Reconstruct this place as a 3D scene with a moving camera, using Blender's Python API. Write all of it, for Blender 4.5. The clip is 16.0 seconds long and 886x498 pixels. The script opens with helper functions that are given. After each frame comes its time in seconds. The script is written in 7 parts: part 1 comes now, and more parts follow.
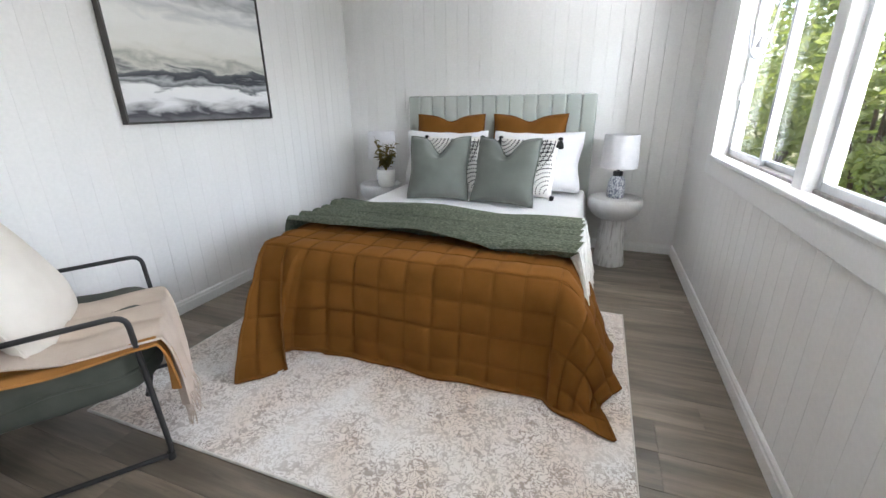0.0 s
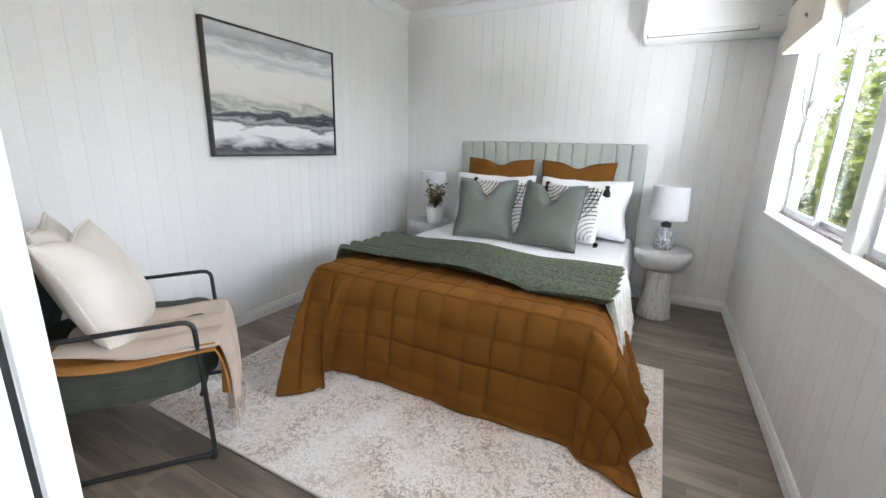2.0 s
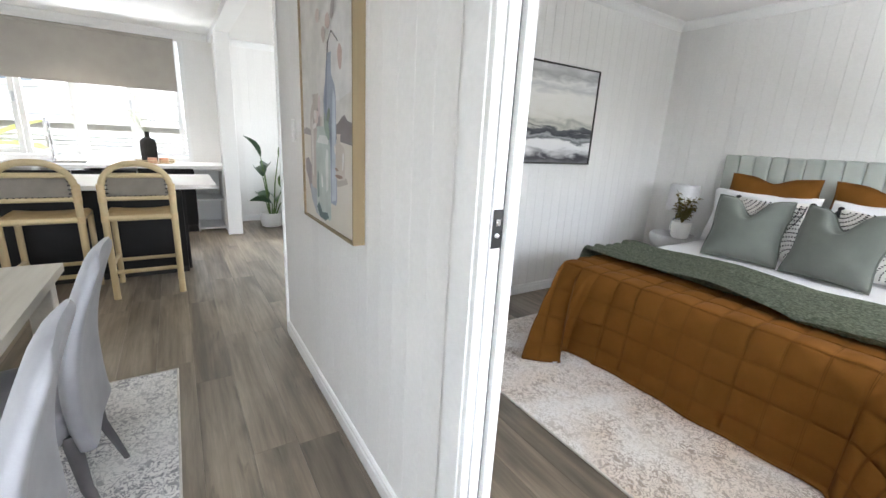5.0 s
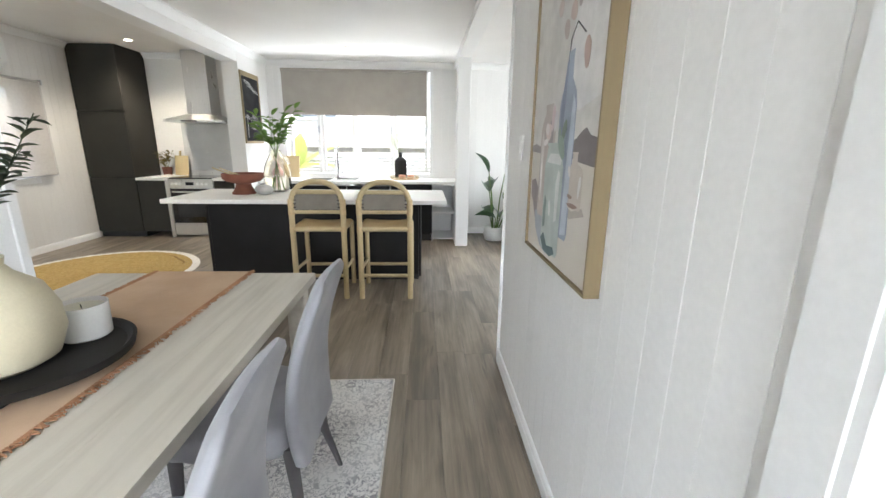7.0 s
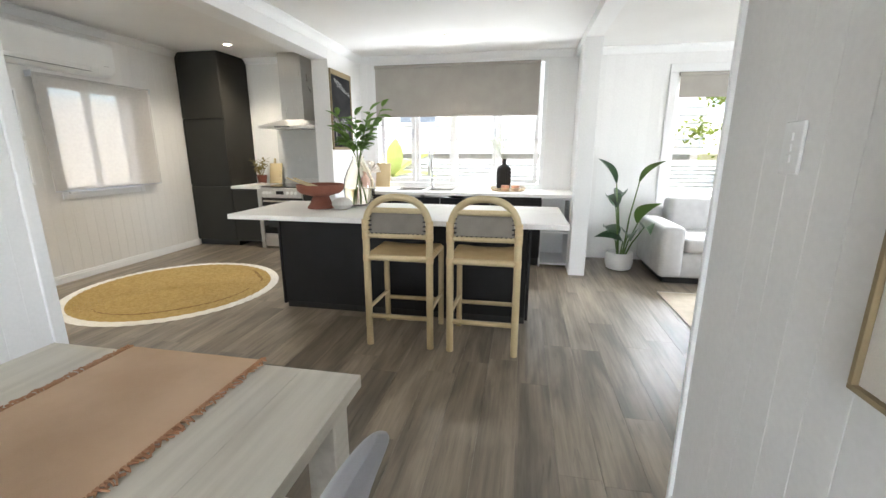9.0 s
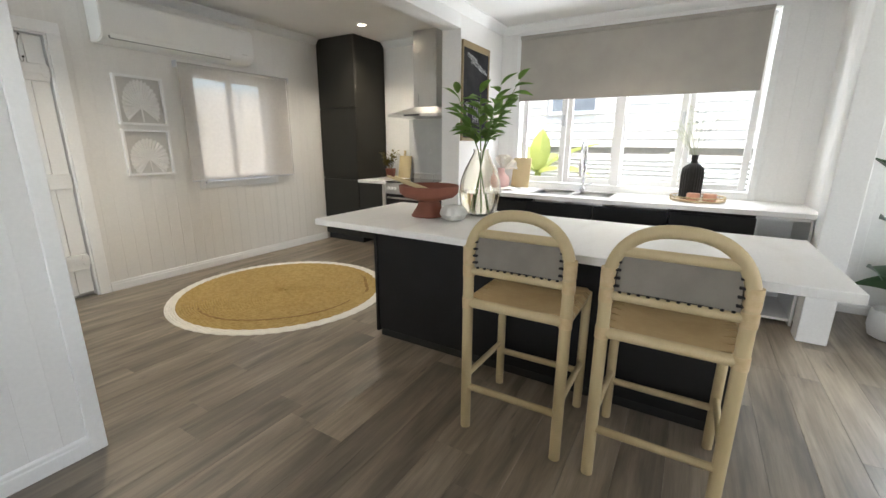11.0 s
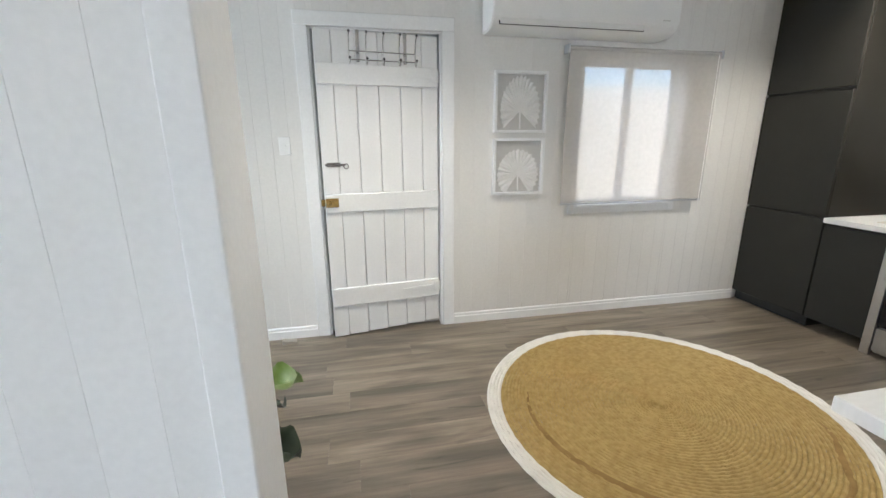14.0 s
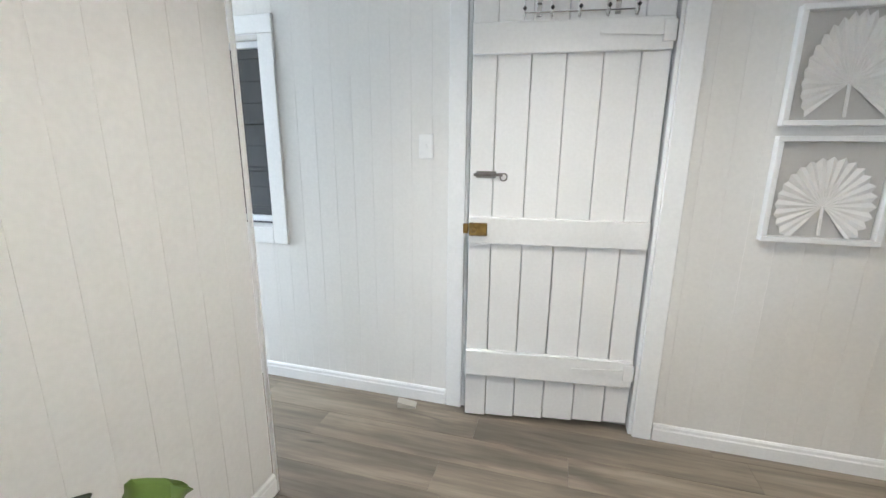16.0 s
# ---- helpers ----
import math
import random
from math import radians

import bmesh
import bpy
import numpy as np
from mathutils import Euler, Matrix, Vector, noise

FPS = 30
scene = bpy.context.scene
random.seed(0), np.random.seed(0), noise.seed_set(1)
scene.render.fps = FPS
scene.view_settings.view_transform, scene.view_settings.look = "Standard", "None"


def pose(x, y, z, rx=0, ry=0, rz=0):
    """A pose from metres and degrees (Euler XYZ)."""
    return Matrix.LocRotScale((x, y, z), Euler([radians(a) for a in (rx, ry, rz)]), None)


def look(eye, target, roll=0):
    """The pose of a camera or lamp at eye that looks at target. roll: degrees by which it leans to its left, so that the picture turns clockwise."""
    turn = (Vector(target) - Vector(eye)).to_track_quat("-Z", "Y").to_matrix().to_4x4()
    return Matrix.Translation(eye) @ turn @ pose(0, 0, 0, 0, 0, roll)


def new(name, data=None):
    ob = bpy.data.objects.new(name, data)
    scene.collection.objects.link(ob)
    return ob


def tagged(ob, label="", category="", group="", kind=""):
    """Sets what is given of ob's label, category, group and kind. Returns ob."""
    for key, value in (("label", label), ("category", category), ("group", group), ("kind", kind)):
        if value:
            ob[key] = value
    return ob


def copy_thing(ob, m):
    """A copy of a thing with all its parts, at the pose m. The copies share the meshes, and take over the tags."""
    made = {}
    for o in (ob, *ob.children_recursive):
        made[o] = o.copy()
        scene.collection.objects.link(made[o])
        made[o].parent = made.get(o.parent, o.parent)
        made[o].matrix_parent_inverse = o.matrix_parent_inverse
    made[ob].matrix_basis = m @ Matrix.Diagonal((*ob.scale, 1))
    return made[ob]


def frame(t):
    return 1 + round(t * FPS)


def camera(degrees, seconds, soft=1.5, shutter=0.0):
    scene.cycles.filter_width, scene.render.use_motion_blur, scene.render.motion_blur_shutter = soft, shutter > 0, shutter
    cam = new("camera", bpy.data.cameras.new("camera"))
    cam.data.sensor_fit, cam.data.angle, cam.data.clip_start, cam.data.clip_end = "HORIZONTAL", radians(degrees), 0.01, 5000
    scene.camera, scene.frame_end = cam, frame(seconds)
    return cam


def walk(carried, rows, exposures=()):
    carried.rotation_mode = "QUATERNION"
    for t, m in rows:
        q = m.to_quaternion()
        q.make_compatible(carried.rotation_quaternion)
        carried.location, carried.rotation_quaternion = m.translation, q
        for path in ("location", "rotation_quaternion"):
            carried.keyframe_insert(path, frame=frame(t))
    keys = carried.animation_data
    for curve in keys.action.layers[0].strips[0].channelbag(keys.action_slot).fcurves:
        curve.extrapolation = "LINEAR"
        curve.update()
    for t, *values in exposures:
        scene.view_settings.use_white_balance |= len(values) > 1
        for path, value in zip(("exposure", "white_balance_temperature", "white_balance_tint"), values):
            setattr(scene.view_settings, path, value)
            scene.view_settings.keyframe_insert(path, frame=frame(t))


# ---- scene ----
cam = camera(94.1, 16.0)
PATH = [
    (0, (0.239, 0.2, 1.265), (-0.419, 1.969, 0.604), -0.7),
    (0.5, (0.256, 0.223, 1.262), (-0.515, 1.962, 0.645), -0.4),
    (1, (0.261, 0.218, 1.279), (-0.551, 1.955, 0.71), 0.1),
    (1.5, (0.291, 0.166, 1.284), (-0.557, 1.9, 0.76), 0.9),
    (2, (0.324, 0.127, 1.289), (-0.569, 1.849, 0.801), 1.6),
    (2.5, (0.343, 0.078, 1.305), (-0.59, 1.784, 0.838), 2.3),
    (3, (0.383, 0.021, 1.312), (-0.606, 1.698, 0.857), 2.9),
    (3.5, (0.396, -0.037, 1.322), (-0.68, 1.585, 0.864), 3.5),
    (4, (0.389, -0.137, 1.325), (-0.841, 1.367, 0.85), 3.6),
    (4.5, (0.407, -0.26, 1.331), (-1.022, 1.049, 0.833), 3.4),
    (5, (0.419, -0.35, 1.333), (-1.201, 0.706, 0.822), 3.1),
    (5.2, (0.422, -0.374, 1.334), (-1.266, 0.568, 0.82), 2.9),
    (7.3, (-0.039, -0.262, 1.349), (-1.977, -0.26, 0.856), 0.3),
    (7.5, (-0.126, -0.264, 1.33), (-2.062, -0.31, 0.832), 0.1),
    (8, (-0.365, -0.305, 1.342), (-2.301, -0.457, 0.863), -0.1),
    (10.5, (-1.681, -0.516, 1.315), (-3.447, -1.313, 0.821), 0.4),
    (11, (-1.908, -0.609, 1.321), (-3.571, -1.604, 0.824), 0.4),
    (11.5, (-2.109, -0.816, 1.327), (-3.614, -2.036, 0.828), 0.3),
    (12, (-2.283, -1.018, 1.326), (-3.581, -2.456, 0.825), -0.1),
    (12.5, (-2.466, -1.239, 1.318), (-3.546, -2.851, 0.833), -0.5),
    (13, (-2.535, -1.498, 1.334), (-3.401, -3.238, 0.862), -0.7),
    (13.5, (-2.603, -1.748, 1.356), (-3.209, -3.593, 0.879), -0.7),
    (14, (-2.694, -2.021, 1.401), (-3.084, -3.917, 0.898), -0.3),
    (14.5, (-2.794, -2.228, 1.386), (-2.946, -4.158, 0.885), -0.1),
    (15, (-2.857, -2.478, 1.382), (-2.751, -4.412, 0.882), 0.2),
    (15.5, (-2.893, -2.726, 1.391), (-2.524, -4.624, 0.878), -0.2),
    (16, (-2.869, -3.021, 1.354), (-2.352, -4.897, 0.896), 0.5),
]
EXPOSURES = [(0.0, 1.98, 6200, 11), (4.5, 1.96, 6300, 11), (7.0, 1.94, 6350, 10), (8.5, 1.94, 6350, 10), (11.0, 1.58, 6500, 10), (12.5, 1.66, 6250, 10), (14.5, 1.86, 5950, 10), (16.0, 1.86, 5900, 10)]
walk(cam, [(t, look(eye, target, roll)) for t, eye, target, roll in PATH], EXPOSURES)

# ---- world, sun, large lights ----
world = bpy.data.worlds.new("sky_world")
scene.world = world
world.use_nodes = True
wn = world.node_tree.nodes
sky = wn.new("ShaderNodeTexSky")
sky.sky_type = 'NISHITA'
sky.sun_disc = False
sky.sun_elevation = radians(58)
sky.sun_rotation = radians(29)
world.node_tree.links.new(sky.outputs[0], wn["Background"].inputs[0])
wn["Background"].inputs[1].default_value = 0.15
sun = bpy.data.lights.new("sun", 'SUN')
sun.energy, sun.angle, sun.color = 4.0, radians(0.6), (1.0, 0.95, 0.88)
new("sun", sun).matrix_world = look((5, 9, 17), (0, 0, 0))


def sky_lamp(name, where, target, w, h, watts, colour=(0.93, 0.97, 1.0)):
    """An added area lamp that stands in for sky or ground light at an opening."""
    data = bpy.data.lights.new(name, 'AREA')
    data.shape, data.size, data.size_y, data.energy, data.color = 'RECTANGLE', w, h, watts, colour
    ob = new(name, data)
    ob.matrix_world = look(where, target)
    return ob


COOL, PALE = (0.84, 0.93, 1.0), (0.92, 0.96, 1.0)
sky_lamp("bedroom_window_sky", (2.9, 2.9, 2.1), (-2.2, 1.9, 1.3), 2.6, 2.2, 62, (0.97, 0.98, 1.0))
sky_lamp("bedroom_window_ground_light", (1.75, 2.1, 0.35), (-0.5, 2.1, 2.0), 2.5, 0.7, 80, (0.97, 0.98, 1.0))
sky_lamp("kitchen_window_sky", (-7.5, -1.2, 2.9), (-5.0, -1.2, 0.7), 2.4, 1.2, 60, PALE)
sky_lamp("kitchen_window_ground_light", (-7.1, -1.2, 0.3), (-4.0, -1.2, 2.0), 2.1, 0.6, 34, PALE)
sky_lamp("living_window_sky", (-7.2, 2.1, 3.0), (-5.0, 1.75, 0.6), 1.8, 1.1, 220, PALE)
# fill lamp added at an unseen north opening to brighten the walls opposite
sky_lamp("living_north_window_sky", (-4.2, 4.3, 1.55), (-3.8, 0.0, 0.8), 1.7, 1.2, 30, PALE)
sky_lamp("side_window_sky", (-4.8, -6.1, 3.1), (-4.8, -4.6, 0.9), 1.4, 1.2, 26, PALE)
# lamp added at the passage's unseen end, in an assumed doorway
sky_lamp("passage_doorway_sky", (1.15, -4.55, 1.15), (-1.5, -4.6, 1.0), 0.7, 1.8, 24, COOL)
# two lamps added outside an assumed dining window that is never in view
sky_lamp("dining_window_sky", (4.1, -1.2, 2.4), (-0.6, -1.2, 0.9), 2.4, 1.4, 140, PALE)
sky_lamp("dining_window_ground_light", (3.3, -1.2, 0.3), (0.8, -1.2, 2.2), 2.1, 0.6, 92, PALE)


# ---- materials ----
def mat(name, c1, c2=None, rough=0.5, scale=6.0, fine=120.0, bump=0.1, metal=0.0, stretch=(1, 1, 1), vary=0.0, sheen=0.0, depth=0.002, mid=(0.35, 0.65), spec=None):
    """Two-scale procedural surface: c1 to c2 by broad noise, relief and roughness by fine noise; vary shifts the tone from piece to piece."""
    m = bpy.data.materials.new(name)
    m.use_nodes = True
    nt = m.node_tree
    N, L = nt.nodes, nt.links
    b = N["Principled BSDF"]
    c2 = c2 or tuple(v * 0.9 for v in c1)
    tc = N.new("ShaderNodeTexCoord")
    mp = N.new("ShaderNodeMapping")
    mp.inputs["Scale"].default_value = stretch
    L.new(tc.outputs["Object"], mp.inputs[0])
    vec = mp.outputs[0]
    info = N.new("ShaderNodeObjectInfo")
    if vary:
        add = N.new("ShaderNodeVectorMath")
        add.operation = 'MULTIPLY_ADD'
        add.inputs[1].default_value = (1, 1, 1)
        L.new(vec, add.inputs[0])
        mul = N.new("ShaderNodeMath")
        mul.operation = 'MULTIPLY'
        mul.inputs[1].default_value = 53.0
        L.new(info.outputs["Random"], mul.inputs[0])
        L.new(mul.outputs[0], add.inputs[2])
        vec = add.outputs[0]
    n1 = N.new("ShaderNodeTexNoise")
    n1.inputs["Scale"].default_value, n1.inputs["Detail"].default_value = scale, 5
    n2 = N.new("ShaderNodeTexNoise")
    n2.inputs["Scale"].default_value, n2.inputs["Detail"].default_value = fine, 3
    L.new(vec, n1.inputs[0]), L.new(vec, n2.inputs[0])
    ramp = N.new("ShaderNodeMapRange")
    ramp.inputs[1].default_value, ramp.inputs[2].default_value = mid
    L.new(n1.outputs[0], ramp.inputs[0])
    mix = N.new("ShaderNodeMix")
    mix.data_type = 'RGBA'
    mix.inputs["A"].default_value, mix.inputs["B"].default_value = (*c1, 1), (*c2, 1)
    L.new(ramp.outputs[0], mix.inputs["Factor"])
    col = mix.outputs["Result"]
    hsv = N.new("ShaderNodeHueSaturation")
    L.new(col, hsv.inputs["Color"])
    val = N.new("ShaderNodeMapRange")
    val.inputs[3].default_value, val.inputs[4].default_value = 0.94, 1.06
    L.new(n2.outputs[0], val.inputs[0])
    out = val.outputs[0]
    if vary:
        rv = N.new("ShaderNodeMapRange")
        rv.inputs[3].default_value, rv.inputs[4].default_value = 1 - vary, 1 + vary
        L.new(info.outputs["Random"], rv.inputs[0])
        mm = N.new("ShaderNodeMath")
        mm.operation = 'MULTIPLY'
        L.new(out, mm.inputs[0]), L.new(rv.outputs[0], mm.inputs[1])
        out = mm.outputs[0]
    L.new(out, hsv.inputs["Value"])
    L.new(hsv.outputs[0], b.inputs["Base Color"])
    rr = N.new("ShaderNodeMapRange")
    rr.inputs[3].default_value, rr.inputs[4].default_value = max(rough - 0.08, 0.02), min(rough + 0.08, 1)
    L.new(n1.outputs[0], rr.inputs[0])
    L.new(rr.outputs[0], b.inputs["Roughness"])
    b.inputs["Metallic"].default_value = metal
    b.inputs["Specular IOR Level"].default_value = spec if spec is not None else (0.12 if rough >= 0.8 else 0.5)
    if sheen:
        b.inputs["Sheen Weight"].default_value = sheen
    if bump:
        bp = N.new("ShaderNodeBump")
        bp.inputs["Strength"].default_value, bp.inputs["Distance"].default_value = bump, depth
        L.new(n2.outputs[0], bp.inputs["Height"])
        L.new(bp.outputs[0], b.inputs["Normal"])
    return m


def glass(name, colour=(1, 1, 1), rough=0.0, ior=1.45):
    m = bpy.data.materials.new(name)
    m.use_nodes = True
    b = m.node_tree.nodes["Principled BSDF"]
    b.inputs["Base Color"].default_value = (*colour, 1)
    b.inputs["Roughness"].default_value, b.inputs["IOR"].default_value = rough, ior
    b.inputs["Transmission Weight"].default_value = 1.0
    return m


def pane_glass(name):
    """Thin window glass: clear with a weak mirror."""
    m = bpy.data.materials.new(name)
    m.use_nodes = True
    N, L = m.node_tree.nodes, m.node_tree.links
    N.remove(N["Principled BSDF"])
    t, g, mx, f = (N.new(k) for k in ("ShaderNodeBsdfTransparent", "ShaderNodeBsdfGlossy", "ShaderNodeMixShader", "ShaderNodeLayerWeight"))
    g.inputs["Roughness"].default_value = 0.02
    pw, sc = N.new("ShaderNodeMath"), N.new("ShaderNodeMath")
    pw.operation, sc.operation = 'POWER', 'MULTIPLY_ADD'
    pw.inputs[1].default_value, sc.inputs[1].default_value, sc.inputs[2].default_value = 4.0, 0.30, 0.006
    L.new(f.outputs["Facing"], pw.inputs[0]), L.new(pw.outputs[0], sc.inputs[0])
    L.new(sc.outputs[0], mx.inputs[0]), L.new(t.outputs[0], mx.inputs[1]), L.new(g.outputs[0], mx.inputs[2])
    L.new(mx.outputs[0], N["Material Output"].inputs[0])
    return m


def lamp_glow(name, colour, strength):
    m = bpy.data.materials.new(name)
    m.use_nodes = True
    b = m.node_tree.nodes["Principled BSDF"]
    b.inputs["Emission Color"].default_value = (*colour, 1)
    b.inputs["Emission Strength"].default_value = strength
    return m


def cloth_translucent(name, colour, amount, open_weave=0.0):
    m = mat(name, colour, tuple(v * 0.93 for v in colour), 0.9, 30, 700, 0.15)
    N, L = m.node_tree.nodes, m.node_tree.links
    b = N["Principled BSDF"]
    t, mx = N.new("ShaderNodeBsdfTranslucent"), N.new("ShaderNodeMixShader")
    t.inputs[0].default_value = (*colour, 1)
    mx.inputs[0].default_value = amount
    L.new(b.outputs[0], mx.inputs[1]), L.new(t.outputs[0], mx.inputs[2])
    L.new(mx.outputs[0], N["Material Output"].inputs[0])
    if open_weave:
        see, mx2 = N.new("ShaderNodeBsdfTransparent"), N.new("ShaderNodeMixShader")
        mx2.inputs[0].default_value = open_weave
        L.new(mx.outputs[0], mx2.inputs[1]), L.new(see.outputs[0], mx2.inputs[2])
        L.new(mx2.outputs[0], N["Material Output"].inputs[0])
    return m


M_WALL = mat("white_board_paint", (0.795, 0.788, 0.772), (0.775, 0.767, 0.75), 0.58, 1.3, 60, 0.06, vary=0.012)
M_CREAMWALL = mat("cream_board_paint", (0.735, 0.722, 0.692), (0.715, 0.702, 0.672), 0.58, 1.3, 60, 0.06, vary=0.012)
M_CEIL = mat("ceiling_paint", (0.80, 0.79, 0.77), (0.77, 0.76, 0.74), 0.6, 2, 90, 0.05)
M_TRIM = mat("white_gloss_trim", (0.81, 0.81, 0.80), (0.795, 0.795, 0.785), 0.35, 2, 70, 0.06)


def plank_material():
    """Grey-brown laminate: tone shifts from plank to plank, long grain, fine pores and dark cracks."""
    m = bpy.data.materials.new("grey_oak_laminate")
    m.use_nodes = True
    N, L = m.node_tree.nodes, m.node_tree.links
    b = N["Principled BSDF"]

    def node(kind, **given):
        n = N.new("ShaderNode" + kind)
        for k, v in given.items():
            n.inputs[k].default_value = v
        return n
    tc, info, geo = node("TexCoord"), node("ObjectInfo"), node("NewGeometry")
    add = node("Math")
    L.new(info.outputs["Random"], add.inputs[0]), L.new(geo.outputs["Random Per Island"], add.inputs[1])
    rnd1 = node("Math")
    rnd1.operation = 'FRACT'
    L.new(add.outputs[0], rnd1.inputs[0])
    shift = node("VectorMath")
    shift.operation = 'MULTIPLY_ADD'
    shift.inputs[1].default_value = (31.0, 17.0, 5.0)
    comb = node("CombineXYZ")
    for k in range(3):
        L.new(rnd1.outputs[0], comb.inputs[k])
    L.new(comb.outputs[0], shift.inputs[0]), L.new(tc.outputs["Object"], shift.inputs[2])

    def grain(stretch, scale, detail, distort=0.0):
        mp = node("Mapping", Scale=stretch)
        n = node("TexNoise", Scale=scale, Detail=detail, Distortion=distort)
        L.new(shift.outputs[0], mp.inputs[0]), L.new(mp.outputs[0], n.inputs[0])
        return n.outputs[0]

    def remap(source, lo, hi, a, c):
        n = node("MapRange")
        for k, v in enumerate((lo, hi, a, c)):
            n.inputs[k + 1].default_value = v
        L.new(source, n.inputs[0])
        return n.outputs[0]

    def times(a, c):
        n = node("Math")
        n.operation = 'MULTIPLY'
        L.new(a, n.inputs[0]), L.new(c, n.inputs[1])
        return n.outputs[0]
    broad, streak, pore, crack = grain((0.9, 5, 5), 1.6, 4, 0.6), grain((0.8, 22, 22), 2.2, 6, 0.3), grain((4, 90, 90), 3.0, 3), grain((1.5, 13, 13), 1.9, 5, 0.8)
    mix = node("Mix")
    mix.data_type = 'RGBA'
    mix.inputs["A"].default_value, mix.inputs["B"].default_value = (0.275, 0.226, 0.167, 1), (0.115, 0.093, 0.068, 1)
    L.new(remap(broad, 0.33, 0.68, 0, 1), mix.inputs["Factor"])
    tone = times(times(remap(streak, 0.3, 0.7, 0.80, 1.14), remap(pore, 0.3, 0.7, 0.90, 1.08)), times(remap(crack, 0.27, 0.36, 0.55, 1.0), remap(rnd1.outputs[0], 0, 1, 0.80, 1.16)))
    hsv = node("HueSaturation")
    L.new(mix.outputs["Result"], hsv.inputs["Color"]), L.new(tone, hsv.inputs["Value"]), L.new(hsv.outputs[0], b.inputs["Base Color"])
    L.new(remap(streak, 0.3, 0.7, 0.43, 0.33), b.inputs["Roughness"])
    b.inputs["Specular IOR Level"].default_value = 0.8
    bump = node("Bump", Strength=0.12, Distance=0.001)
    L.new(pore, bump.inputs["Height"]), L.new(bump.outputs[0], b.inputs["Normal"])
    return m


M_FLOOR = plank_material()
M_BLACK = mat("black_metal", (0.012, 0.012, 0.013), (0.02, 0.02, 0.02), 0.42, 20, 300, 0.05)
M_CHAR = mat("charcoal_laminate", (0.013, 0.0125, 0.013), (0.017, 0.0165, 0.017), 0.55, 4, 200, 0.04, spec=0.2)
M_TALL = mat("dark_olive_grey_laminate", (0.024, 0.0225, 0.0185), (0.029, 0.027, 0.022), 0.55, 4, 200, 0.04, spec=0.25)
M_STEEL = mat("brushed_steel", (0.57, 0.56, 0.54), (0.55, 0.54, 0.52), 0.3, 4, 80, 0.05, metal=1.0, stretch=(1, 12, 1))
M_CHROME = mat("chrome", (0.8, 0.8, 0.8), (0.75, 0.75, 0.75), 0.12, 10, 100, 0.0, metal=1.0)
M_ALU = mat("aluminium_frame", (0.62, 0.63, 0.65), (0.55, 0.56, 0.58), 0.35, 8, 150, 0.04, metal=0.6)
M_DULL = mat("tarnished_steel", (0.20, 0.19, 0.18), (0.13, 0.12, 0.11), 0.45, 30, 200, 0.1, metal=0.8)
M_BRASS = mat("aged_brass", (0.26, 0.165, 0.05), (0.15, 0.09, 0.03), 0.35, 30, 200, 0.1, metal=1.0)
M_STONE = mat("white_stone_top", (0.80, 0.79, 0.77), (0.74, 0.725, 0.70), 0.36, 3.5, 40, 0.02, stretch=(1, 2.2, 1), mid=(0.52, 0.75))
M_PANE = pane_glass("window_pane")
M_BLIND = mat("taupe_blind", (0.40, 0.375, 0.335), (0.37, 0.345, 0.31), 0.9, 5, 500, 0.1)
M_SCREEN = cloth_translucent("cream_sheer_blind", (0.74, 0.71, 0.67), 0.14, 0.40)


# ---- mesh tools ----
def box(bm, x0, x1, y0, y1, z0, z1, bevel=0.0, seg=1):
    r = bmesh.ops.create_cube(bm, size=1.0, matrix=Matrix.LocRotScale(((x0 + x1) / 2, (y0 + y1) / 2, (z0 + z1) / 2), None, (x1 - x0, y1 - y0, z1 - z0)))
    if bevel:
        es = list({e for v in r["verts"] for e in v.link_edges})
        bmesh.ops.bevel(bm, geom=es, offset=bevel, segments=seg, affect='EDGES', profile=0.5)
    return bm


def lathe(bm, profile, cx=0, cy=0, cz=0, seg=32, flute=0.0, flutes=0):
    """Turns (radius, height) pairs round the upright axis at cx, cy."""
    rings = []
    for r, z in profile:
        ring = []
        for i in range(seg):
            a = 2 * math.pi * i / seg
            rr = r * (1 + (flute * math.cos(flutes * a) if flutes else 0))
            ring.append(bm.verts.new((cx + rr * math.cos(a), cy + rr * math.sin(a), cz + z)))
        rings.append(ring)
    for a, b in zip(rings, rings[1:]):
        for i in range(seg):
            bm.faces.new((a[i], a[(i + 1) % seg], b[(i + 1) % seg], b[i]))
    if profile[0][0] > 1e-4:
        bm.faces.new(rings[0][::-1])
    if profile[-1][0] > 1e-4:
        bm.faces.new(rings[-1])
    return bm


def tube(bm, pts, r, seg=10, r1=None, closed=False, flat=1.0):
    """A round bar along points; r1: radius at the far end."""
    pts = [Vector(p) for p in pts]
    n = len(pts)
    rings, up = [], None
    for i, p in enumerate(pts):
        a = pts[(i - 1) % n] if closed or i else pts[0]
        b = pts[(i + 1) % n] if closed or i < n - 1 else pts[-1]
        d = (b - a).normalized()
        if up is None:
            up = d.orthogonal().normalized()
        up = (up - d * up.dot(d)).normalized()
        side = d.cross(up)
        rad = r if r1 is None else r + (r1 - r) * i / max(n - 1, 1)
        rings.append([bm.verts.new(p + (up * math.cos(2 * math.pi * k / seg) * flat + side * math.sin(2 * math.pi * k / seg)) * rad) for k in range(seg)])
    for i in range(n if closed else n - 1):
        a, b = rings[i], rings[(i + 1) % n]
        for k in range(seg):
            bm.faces.new((a[k], a[(k + 1) % seg], b[(k + 1) % seg], b[k]))
    if not closed:
        bm.faces.new(rings[0][::-1]), bm.faces.new(rings[-1])
    return bm


